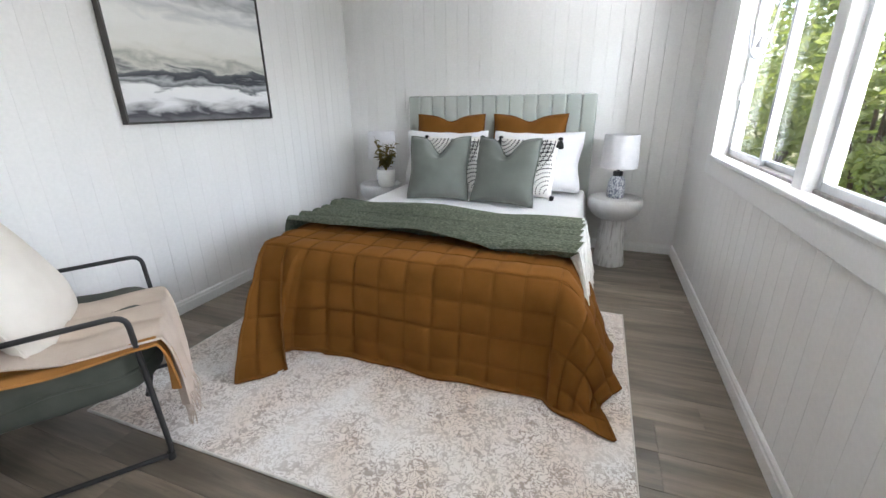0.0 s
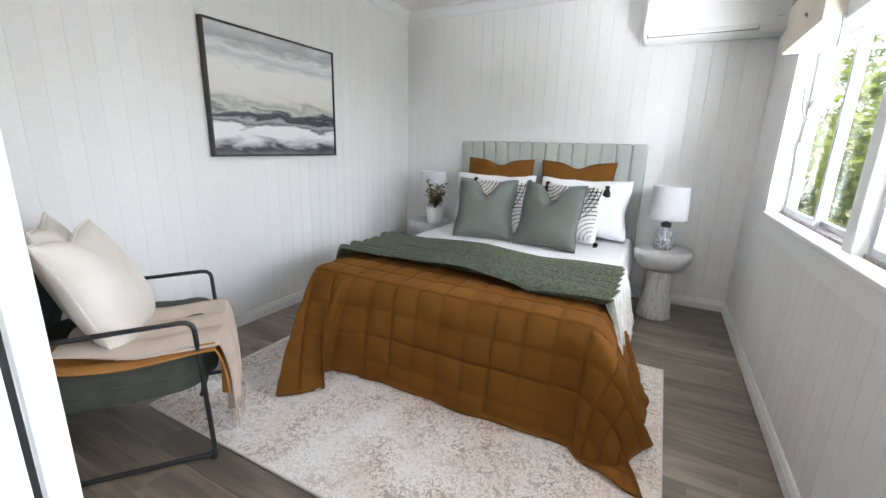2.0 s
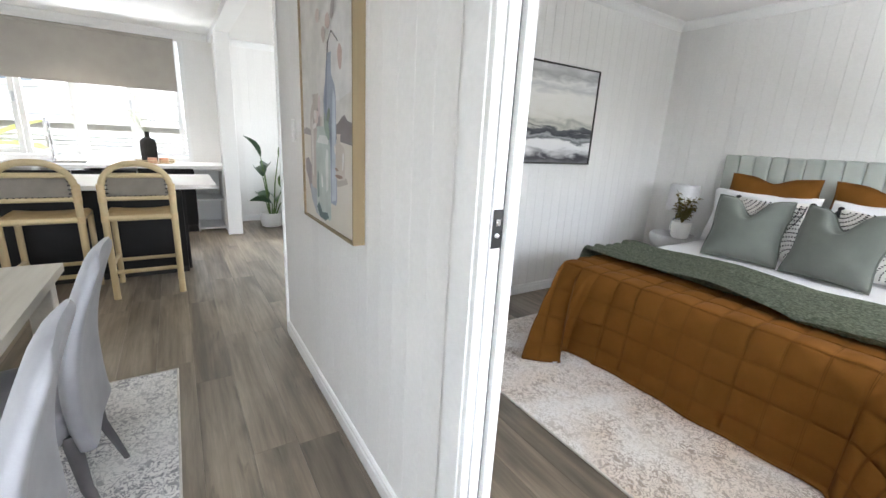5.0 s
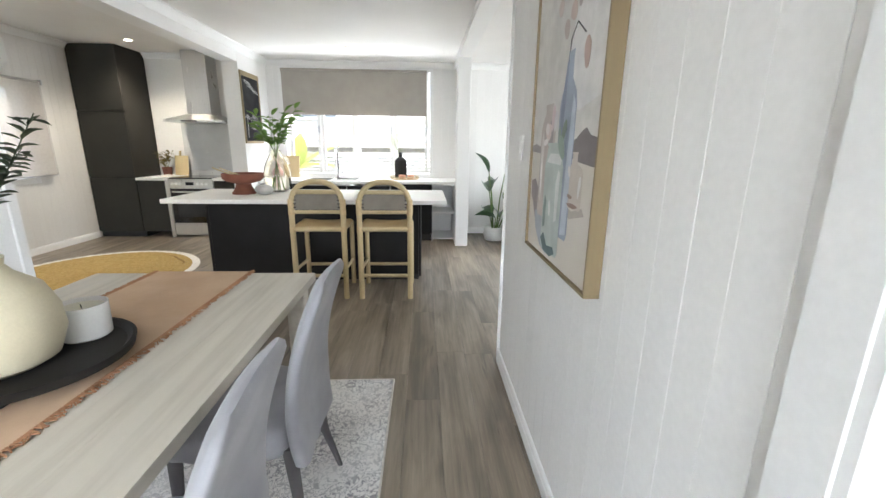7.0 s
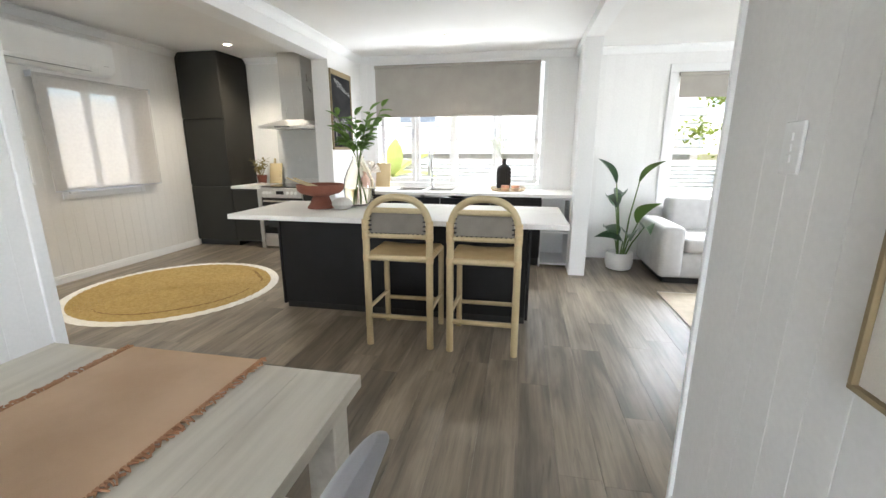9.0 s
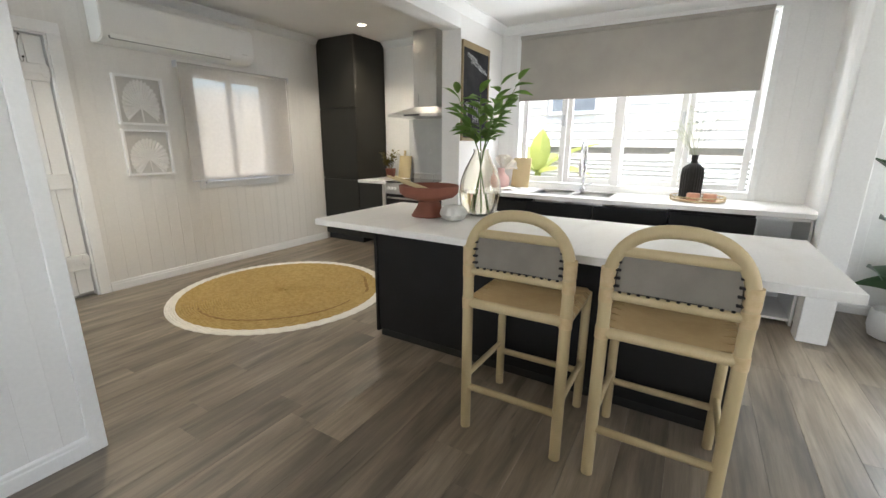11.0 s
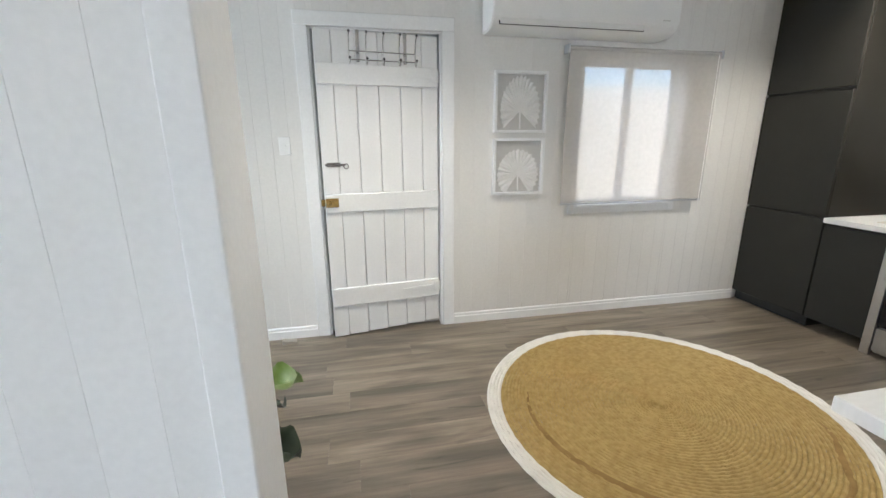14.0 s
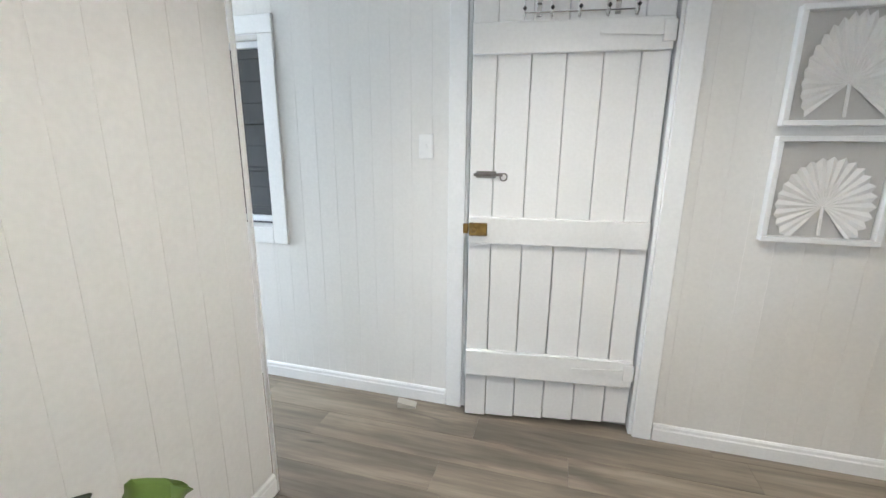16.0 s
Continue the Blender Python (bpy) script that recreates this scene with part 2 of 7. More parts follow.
def bent(pts, radius, steps=5):
    """Rounds the corners of a path."""
    pts = [Vector(p) for p in pts]
    out = [pts[0]]
    for a, b, c in zip(pts, pts[1:], pts[2:]):
        r = min(radius, (a - b).length / 2.01, (c - b).length / 2.01)
        p, q = b + (a - b).normalized() * r, b + (c - b).normalized() * r
        for i in range(steps + 1):
            t = i / steps
            out.append(p * (1 - t) ** 2 + b * 2 * t * (1 - t) + q * t * t)
    return out + [pts[-1]]


def sheet(bm, fn, nu, nv, thick=0.0, wrap=False):
    """A surface fn(u, v) for u, v in 0..1; thick: a second skin below it."""
    rows = [[bm.verts.new(fn(i / nu, j / nv)) for j in range(nv + 1)] for i in range(nu + 1)]
    faces = [bm.faces.new((rows[i][j], rows[i + 1][j], rows[i + 1][j + 1], rows[i][j + 1])) for i in range(nu) for j in range(nv)]
    if thick:
        bm.normal_update()
        low = [[bm.verts.new(v.co - v.normal * thick) for v in row] for row in rows]
        for i in range(nu):
            for j in range(nv):
                bm.faces.new((low[i][j], low[i][j + 1], low[i + 1][j + 1], low[i + 1][j]))
        rim = [(i, 0) for i in range(nu)] + [(nu, j) for j in range(nv)] + [(i, nv) for i in range(nu, 0, -1)] + [(0, j) for j in range(nv, 0, -1)]
        for (i, j), (k, l) in zip(rim, rim[1:] + rim[:1]):
            bm.faces.new((rows[i][j], low[i][j], low[k][l], rows[k][l]))
    return bm


def finish(bm, material, smooth=None):
    bmesh.ops.recalc_face_normals(bm, faces=bm.faces)
    me = bpy.data.meshes.new("mesh")
    bm.to_mesh(me)
    bm.free()
    me.materials.append(material)
    if smooth is not None:
        me.polygons.foreach_set("use_smooth", [True] * len(me.polygons))
        me.set_sharp_from_angle(angle=radians(smooth))
    return me


def part(name, bm, material, parent, label="", smooth=40, kind=""):
    ob = new(name, finish(bm, material, smooth))
    ob.parent = parent
    return tagged(ob, label, kind=kind)


def thing(name, label, category, at=(0, 0, 0), turn=0, group=""):
    ob = new(name)
    ob.empty_display_size = 0.1
    ob.matrix_basis = pose(*at, 0, 0, turn)
    return tagged(ob, label, category, group)


def solid(name, bm, material, label="", category="", kind="", group="", at=None, turn=0, smooth=40):
    ob = new(name, finish(bm, material, smooth))
    if at is not None:
        ob.matrix_basis = pose(*at, 0, 0, turn)
    return tagged(ob, label, category, group, kind)


def smoothstep(a, b, x):
    t = min(max((x - a) / (b - a), 0.0), 1.0)
    return t * t * (3 - 2 * t)


BOARDS = []  # boards to lay once the things stand


def wall(name, axis, a0, a1, b0, b1, z1, label, openings=(), faces=(), pitch=0.105, z0=0.0, paint=None):
    """A wall along x or y from a0 to a1, b0 to b1 thick, with openings (a0, a1, z0, z1) cut through; faces: sides clad in boards."""
    skin = 0.012
    c0, c1 = b0 + (skin if -1 in faces else 0), b1 - (skin if 1 in faces else 0)
    cuts = sorted({a0, a1, *(v for o in openings for v in o[:2])})
    bm = bmesh.new()

    def put(s, e, z, t):
        if axis == 'x':
            box(bm, s, e, c0, c1, z, t)
        else:
            box(bm, c0, c1, s, e, z, t)
    for s, e in zip(cuts, cuts[1:]):
        z = z0
        for o in sorted((o for o in openings if o[0] <= s and o[1] >= e), key=lambda o: o[2]):
            if o[2] > z:
                put(s, e, z, o[2])
            z = o[3]
        if z < z1:
            put(s, e, z, z1)
    ob = solid(name, bm, paint or M_WALL, label, kind="structure", smooth=None)
    for f in faces:
        n = max(1, round((a1 - a0) / pitch))
        edges = sorted({round(a0 + (a1 - a0) * i / n, 4) for i in range(n + 1)} | {round(v, 4) for o in openings for v in o[:2]})
        for s, e in zip(edges, edges[1:]):
            if e - s < 0.004:
                continue
            z = z0
            for o in sorted((o for o in openings if o[0] <= s + 1e-3 and o[1] >= e - 1e-3), key=lambda o: o[2]):
                if o[2] > z:
                    BOARDS.append((ob, axis, f, s, e, z, o[2], c1 if f > 0 else c0, paint or M_WALL))
                z = o[3]
            if z < z1:
                BOARDS.append((ob, axis, f, s, e, z, z1, c1 if f > 0 else c0, paint or M_WALL))
    return ob


def board_mesh(w, h, paint):
    bm = bmesh.new()
    t, c = 0.012, min(0.0011, w / 3)
    prof = [(0, 0), (0.0, t - c), (c, t), (w - c, t), (w, t - c), (w, 0)]
    lo, hi = [bm.verts.new((x, y, 0)) for x, y in prof], [bm.verts.new((x, y, h)) for x, y in prof]
    for i in range(5):
        bm.faces.new((lo[i], lo[i + 1], hi[i + 1], hi[i]))
    bm.faces.new(lo), bm.faces.new(hi)
    return finish(bm, paint)


def lay_boards():
    cache = {}
    for ob, axis, f, s, e, z, t, c, paint in BOARDS:
        key = (round(e - s, 3), round(t - z, 3), paint.name)
        if key not in cache:
            cache[key] = board_mesh(e - s, t - z, paint)
        b = new("board", cache[key])
        b.parent = ob
        if axis == 'x':
            b.matrix_basis = pose(s, c, z) if f > 0 else pose(e, c, z, 0, 0, 180)
        else:
            b.matrix_basis = pose(c, e, z, 0, 0, -90) if f > 0 else pose(c, s, z, 0, 0, 90)


def run(name, profile, axis, a0, a1, b, side, z, material, label):
    """A moulding along x or y: profile of (out, up) pairs, out from the plane b towards side."""
    bm = bmesh.new()
    rings = [[bm.verts.new((a, b + side * o, z + u) if axis == 'x' else (b + side * o, a, z + u)) for o, u in profile] for a in (a0, a1)]
    n = len(profile)
    for i in range(n):
        bm.faces.new((rings[0][i], rings[0][(i + 1) % n], rings[1][(i + 1) % n], rings[1][i]))
    bm.faces.new(rings[0]), bm.faces.new(rings[1][::-1])
    return solid(name, bm, material, label, kind="structure", smooth=30)


SKIRT = [(0, 0), (0.016, 0), (0.016, 0.058), (0.012, 0.064), (0.012, 0.078), (0.006, 0.086), (0, 0.086)]
COVE = [(0, 0), (0.008, 0), (0.02, 0.012), (0.03, 0.03), (0.055, 0.055), (0.07, 0.062), (0.07, 0.075), (0, 0.075)]


def casing(name, axis, a0, a1, z0, z1, b, side, label, w=0.09, t=0.018, sill=0.0, floor=True, parent=None):
    """Trim round an opening, one mesh for each side."""
    top = thing(name, label, "") if parent is None else parent
    if parent is None:
        tagged(top, kind="structure")
    lo, hi = sorted((b, b + side * t))

    def bar(nm, s, e, z, u):
        bm = bmesh.new()
        if axis == 'x':
            box(bm, s, e, lo, hi, z, u, 0.003)
        else:
            box(bm, lo, hi, s, e, z, u, 0.003)
        part(nm, bm, M_TRIM, top)
    zb = z0 if floor else z0 - w
    bar("side_trim", a0 - w, a0, zb, z1), bar("side_trim", a1, a1 + w, zb, z1), bar("head_trim", a0 - w, a1 + w, z1, z1 + w)
    if not floor:
        bar("apron_trim", a0, a1, z0 - w, z0)
        if sill:
            bm = bmesh.new()
            s0, s1 = sorted((b - side * 0.05, b + side * (t + sill)))
            if axis == 'x':
                box(bm, a0, a1, s0, s1, z0 - 0.004, z0 + 0.02, 0.004)
            else:
                box(bm, s0, s1, a0, a1, z0 - 0.004, z0 + 0.02, 0.004)
            part("sill", bm, M_TRIM, top)
    return top


# ---- structure ----
# floor slab; its planks are laid at the end of the file
floor = solid("floor", box(bmesh.new(), -6.9, 2.7, -5.2, 4.4, -0.15, -0.008), M_FLOOR, "grey-brown oak laminate floor through all rooms", kind="structure", smooth=None)

ceiling_bedroom = solid("ceiling_bedroom", box(bmesh.new(), -2.30, 1.06, 0.21, 4.18, 2.58, 2.70), M_CEIL, "flat white painted bedroom ceiling", kind="structure", smooth=None)
ceiling_main = solid("ceiling_main", box(bmesh.new(), -6.42, 2.7, -2.53, 0.15, 2.49, 2.64), M_CEIL, "flat white ceiling over dining and kitchen", kind="structure", smooth=None)
ceiling_living = solid("ceiling_living", box(bmesh.new(), -6.42, -2.30, 0.15, 4.18, 2.49, 2.64), M_CEIL, "flat white living room ceiling", kind="structure", smooth=None)
ceiling_south = solid("ceiling_south", box(bmesh.new(), -6.75, 1.1, -5.12, -2.72, 2.60, 2.75), M_CEIL, "flat cream-white ceiling over the cooking corner", kind="structure", smooth=None)

wall_bedroom_west = wall("wall_bedroom_west", 'y', 0.21, 4.18, -2.31, -2.20, 2.70, "white wall of vertical joint boards with a seascape", faces=(1,))
wall_bedroom_north = wall("wall_bedroom_north", 'x', -2.31, 1.06, 4.08, 4.18, 2.70, "white board wall behind the bed", faces=(-1,))
wall_bedroom_east = wall("wall_bedroom_east", 'y', 0.21, 4.08, 0.928, 1.06, 2.70, "white board wall with a wide window", openings=((0.86, 3.28, 0.93, 1.84),), faces=(-1,))
wall_hall = wall("wall_hall", 'x', -2.31, 0.96, 0.21, 0.30, 2.70, "white board wall with the bedroom's sliding doorway", openings=((-0.29, 0.488, 0.0, 2.05),), faces=(-1,))
wall_hall_east = wall("wall_hall_east", 'x', 0.96, 2.6, 0.21, 0.30, 2.64, "plain white wall closing the dining room", faces=())
wall_dining_east = wall("wall_dining_east", 'y', -2.90, 0.30, 2.6, 2.7, 2.64, "white wall with an assumed wide window, out of view", openings=((-2.3, -0.2, 0.85, 2.1),))
wall_dining_south = wall("wall_dining_south", 'x', -2.455, 2.6, -2.90, -2.71, 2.75, "white board wall ending at a square opening", faces=(1,))
wall_nook = wall("wall_nook", 'y', -4.20, -2.90, -1.84, -1.74, 2.75, "white board wall behind a potted fig", faces=(-1,))
wall_nook_back = wall("wall_nook_back", 'x', -1.74, 1.0, -4.20, -4.10, 2.75, "white wall of a passage")
wall_passage_end = wall("wall_passage_end", 'y', -5.1, -4.1, 1.0, 1.1, 2.75, "plain white wall with an assumed doorway, out of view", openings=((-4.95, -4.2, 0.0, 2.05),))
wall_south = wall("wall_south", 'x', -6.7, 1.0, -5.10, -4.985, 2.75, "cream-white wall of vertical boards", openings=((-5.20, -4.36, 0.90, 1.98), (-3.30, -2.44, 0.0, 2.11), (-1.34, -0.40, 0.93, 1.93)), faces=(1,), paint=M_CREAMWALL)
wall_stove = wall("wall_stove", 'y', -4.985, -2.72, -6.7, -6.6, 2.75, "cream wall behind the stove", paint=M_CREAMWALL)
wall_kitchen_west = wall("wall_kitchen_west", 'y', -2.53, 4.18, -6.42, -6.32, 2.64, "white board wall with kitchen and living windows", openings=((-2.30, -0.19, 0.90, 2.37), (1.30, 2.90, 0.82, 2.20)), faces=(1,))
wall_living_north = wall("wall_living_north", 'x', -6.32, -2.31, 4.08, 4.18, 2.64, "plain white living room wall with an added unseen opening", openings=((-5.1, -3.3, 0.92, 2.15),))
wall_stub = wall("wall_stub", 'x', -6.6, -5.40, -2.72, -2.53, 2.49, "white stub wall between sink and stove")
beam_south = solid("beam_south", box(bmesh.new(), -5.40, -2.455, -2.72, -2.53, 2.30, 2.75, 0.004), M_TRIM, "white painted ceiling beam over the kitchen opening", kind="structure")
post = solid("post", box(bmesh.new(), -5.60, -5.44, 0.15, 0.32, 0.0, 2.49, 0.004), M_TRIM, "square white painted post beside the sink bench", kind="structure")
beam_north = solid("beam_north", box(bmesh.new(), -6.32, -2.31, 0.155, 0.315, 2.41, 2.49, 0.004), M_TRIM, "shallow white ceiling beam towards the living room", kind="structure")
wall_bench_end = solid("wall_bench_end", box(bmesh.new(), -6.32, -5.60, 0.20, 0.29, 0, 2.41), M_WALL, "white wall at the end of the sink bench", kind="structure")

for axis, a0, a1, b, side, lab in (
        ('y', 0.32, 4.08, -2.20, 1, "bedroom"), ('x', -2.184, 0.912, 4.08, -1, "bedroom"), ('y', 0.32, 4.08, 0.928, -1, "bedroom"),
        ('x', -2.31, -0.385, 0.21, -1, "hall"), ('x', -2.428, 2.6, -2.71, 1, "dining"), ('x', -6.0, -3.39, -4.985, 1, "kitchen"), ('x', -2.35, 1.0, -4.985, 1, "passage"),
        ('y', -4.20, -2.90, -1.84, -1, "nook"), ('y', 0.30, 4.08, -6.32, 1, "living"), ('y', 0.21, 4.08, -2.31, -1, "living")):
    run("baseboard", SKIRT, axis, a0, a1, b, side, 0, M_TRIM, "white painted moulded baseboard")
for axis, a0, a1, b, side, z in (
        ('y', 0.30, 4.08, -2.20, 1, 2.505), ('x', -2.19, 0.95, 4.08, -1, 2.505), ('y', 0.30, 4.08, 0.928, -1, 2.505), ('x', -2.19, 0.95, 0.30, 1, 2.505),
        ('y', -2.52, 0.14, -6.32, 1, 2.415), ('x', -6.3, -2.4, -2.53, 1, 2.415), ('y', 0.33, 4.08, -6.32, 1, 2.415), ('x', -6.6, 1.0, -4.985, 1, 2.525), ('y', -4.98, -2.72, -6.6, 1, 2.525),
        ('x', -2.31, 2.6, 0.21, -1, 2.415), ('x', -2.45, 2.6, -2.71, 1, 2.415)):
    run("cornice", COVE, axis, a0, a1, b, side, z, M_TRIM, "white coved cornice")

# roof with eaves over all rooms
roof = solid("roof", box(bmesh.new(), -7.0, 3.3, -5.7, 4.8, 2.86, 2.95), M_CEIL, "plain roof with shallow eaves", kind="structure", smooth=None)

# bedroom doorway: split jamb with a leaf standing in its pocket
door_1 = casing("door_1", 'x', -0.29, 0.488, 0, 2.05, 0.21, -1, "white cavity sliding door slid open into its wall pocket", w=0.085)
part("jamb", box(bmesh.new(), -0.300, -0.272, 0.195, 0.220, 0, 2.05, 0.002), M_TRIM, door_1)
part("jamb", box(bmesh.new(), -0.300, -0.272, 0.272, 0.302, 0, 2.05, 0.002), M_TRIM, door_1)
part("jamb", box(bmesh.new(), 0.480, 0.502, 0.195, 0.302, 0, 2.05, 0.002), M_TRIM, door_1)
part("head_jamb", box(bmesh.new(), -0.29, 0.488, 0.195, 0.302, 2.035, 2.06, 0.002), M_TRIM, door_1)
leaf = part("door_leaf", box(bmesh.new(), -0.289, -0.279, 0.2305, 0.2615, 0.01, 2.03, 0.002), M_TRIM, door_1, "white door edge in its dark slot")
# black strip stands in for the shade inside the pocket slot
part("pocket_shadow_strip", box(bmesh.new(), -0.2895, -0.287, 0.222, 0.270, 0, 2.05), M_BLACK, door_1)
plate = part("latch_plate", box(bmesh.new(), -0.281, -0.2775, 0.2325, 0.2595, 1.10, 1.19, 0.001), M_BLACK, door_1, "black latch plate with steel bolts")
part("latch_bolt", box(bmesh.new(), -0.280, -0.273, 0.240, 0.253, 1.152, 1.168, 0.002), M_CHROME, plate)
part("roller_catch", lathe(bmesh.new(), [(0.0075, -0.003), (0.0075, 0.0), (0.005, 0.004), (0, 0.005)], 0, 0, 0, 16), M_CHROME, plate)
plate.children[-1].matrix_basis = pose(-0.2775, 0.246, 1.130, 0, 90, 0)
strike = part("strike_plate", box(bmesh.new(), 0.4765, 0.481, 0.232, 0.259, 1.06, 1.20, 0.001), M_BLACK, door_1, "black strike plate with a long slot")
part("strike_slot", box(bmesh.new(), 0.4755, 0.478, 0.240, 0.251, 1.09, 1.17, 0.001), mat("dark_slot", (0.03, 0.03, 0.03), None, 0.8), strike)

# trim at the ends of the open walls
for x0, x1, y0, y1, z in ((-2.488, -2.428, -2.712, -2.693, 2.30), (-2.484, -2.456, -2.915, -2.712, 2.30), (-2.328, -2.311, 0.195, 0.315, 2.41), (-1.858, -1.841, -4.212, -4.20, 2.6)):
    solid("trim", box(bmesh.new(), x0, x1, y0, y1, 0, z, 0.003), M_TRIM, "white painted corner trim board", kind="structure")


# ---- windows and outside ----
def pane(name, parent, axis, a0, a1, z0, z1, b, t=0.004):
    bm = bmesh.new()
    if axis == 'x':
        box(bm, a0, a1, b, b + t, z0, z1)
    else:
        box(bm, b, b + t, a0, a1, z0, z1)
    ob = part(name, bm, M_PANE, parent, smooth=None)
    ob.visible_shadow = False
    return ob


def sash(parent, axis, a0, a1, z0, z1, b, w=0.04, t=0.03, material=None, name="sash_frame"):
    """A framed sash with its pane."""
    bm = bmesh.new()

    def bar(s, e, z, u):
        if axis == 'x':
            box(bm, s, e, b, b + t, z, u, 0.003)
        else:
            box(bm, b, b + t, s, e, z, u, 0.003)
    bar(a0, a0 + w, z0, z1), bar(a1 - w, a1, z0, z1), bar(a0 + w, a1 - w, z0, z0 + w), bar(a0 + w, a1 - w, z1 - w, z1)
    ob = part(name, bm, material or M_TRIM, parent)
    pane("pane", ob, axis, a0 + w, a1 - w, z0 + w, z1 - w, b + t / 2)
    return ob


# bedroom window: two pairs of sliding aluminium sashes either side of a white mullion
window_1 = casing("window_1", 'y', 0.86, 3.28, 0.93, 1.84, 0.928, -1, "wide white-framed window with sliding aluminium panes", w=0.105, sill=0.012, floor=False)
for s, e in ((0.86, 2.075), (2.165, 3.28)):
    m = (s + e) / 2
    sash(window_1, 'y', m - 0.03, e, 0.955, 1.83, 1.000, 0.032, 0.022, M_ALU)
    sash(window_1, 'y', s, m + 0.03, 0.955, 1.83, 1.028, 0.032, 0.022, M_ALU)
part("mullion", box(bmesh.new(), 0.955, 1.06, 2.075, 2.165, 0.93, 1.84, 0.004), M_TRIM, window_1)
part("track", box(bmesh.new(), 0.992, 1.055, 0.86, 3.28, 0.93, 0.957, 0.003), mat("worn_track", (0.42, 0.41, 0.39), (0.25, 0.22, 0.19), 0.5, 20, 200, 0.1), window_1, "worn grey sliding track")
part("sash_lock", box(bmesh.new(), 0.985, 1.0, 3.235, 3.255, 1.27, 1.36, 0.003), M_ALU, window_1)

# kitchen window: four casements
window_2 = casing("window_2", 'y', -2.30, -0.19, 0.90, 2.37, -6.32, 1, "white timber kitchen window with four casements", w=0.05, floor=False)
yc = [-2.27, -1.80, -1.285, -0.73, -0.21]
for s, e in zip(yc, yc[1:]):
    sash(window_2, 'y', s + 0.004, e - 0.004, 0.93, 2.36, -6.385, 0.052, 0.035)
part("centre_post", box(bmesh.new(), -6.40, -6.325, -1.32, -1.25, 0.90, 2.37, 0.003), M_TRIM, window_2)
part("sill", box(bmesh.new(), -6.42, -6.30, -2.30, -0.19, 0.895, 0.922, 0.003), M_TRIM, window_2)
for y in (-1.825, -1.26, -0.755):
    part("casement_handle", box(bmesh.new(), -6.352, -6.335, y - 0.012, y + 0.012, 1.50, 1.61, 0.004), M_ALU, window_2, "grey metal casement handle")

# kitchen side window behind its sheer blind
window_3 = casing("window_3", 'x', -5.20, -4.36, 0.90, 1.98, -4.985, 1, "white sliding window behind a sheer cream blind", w=0.055, t=0.015, sill=0.03, floor=False)
sash(window_3, 'x', -4.80, -4.36, 0.92, 1.97, -5.05, 0.035, 0.025)
sash(window_3, 'x', -5.20, -4.76, 0.92, 1.97, -5.08, 0.035, 0.025)
# opening added in the unseen north wall to let fill light in
window_7 = casing("window_7", 'x', -5.1, -3.3, 0.92, 2.15, 4.08, -1, "added white-framed opening, out of view, for fill light", w=0.09, floor=False)
# passage window
window_4 = casing("window_4", 'x', -1.34 - 0.0, -0.40, 0.93, 1.93, -4.985, 1, "white-framed sliding window at the passage", w=0.09, floor=False)
sash(window_4, 'x', -0.90, -0.40, 0.95, 1.92, -5.04, 0.035, 0.022, M_ALU)
sash(window_4, 'x', -1.34, -0.86, 0.95, 1.92, -5.07, 0.035, 0.022, M_ALU)
# living room window
window_5 = casing("window_5", 'y', 1.30, 2.90, 0.82, 2.20, -6.32, 1, "added white-framed opening, out of view, for fill light over the sofa", w=0.09, floor=False)
for s, e in ((1.30, 2.10), (2.10, 2.90)):
    sash(window_5, 'y', s, e, 0.84, 2.19, -6.385, 0.05, 0.035)
# dining window, assumed behind the walker and never in view
window_6 = casing("window_6", 'y', -2.3, -0.2, 0.85, 2.1, 2.6, -1, "assumed white-framed dining room window, out of view", w=0.09, floor=False)
for s, e in ((-2.3, -1.25), (-1.25, -0.2)):
    sash(window_6, 'y', s, e, 0.87, 2.09, 2.64, 0.05, 0.035)

# outside
M_GROUND = mat("dry_grass_ground", (0.10, 0.11, 0.04), (0.16, 0.13, 0.07), 0.95, 3, 60, 0.4)
solid("ground", box(bmesh.new(), -400, 400, -400, 400, -1.4, -1.2), M_GROUND, "patchy grass ground around the raised house", kind="structure", smooth=None)


def leaf_mesh(l, w, fold=0.25, droop=0.2, nl=6):
    bm = bmesh.new()

    def fn(u, v):
        ww = w * math.sin(math.pi * min(0.02 + u * 0.97, 1) ** 0.8) * (v - 0.5)
        return Vector((ww, u * l, abs(v - 0.5) * w * fold * 2 * math.sin(math.pi * u) - droop * l * u * u))
    return sheet(bm, fn, nl, 2)


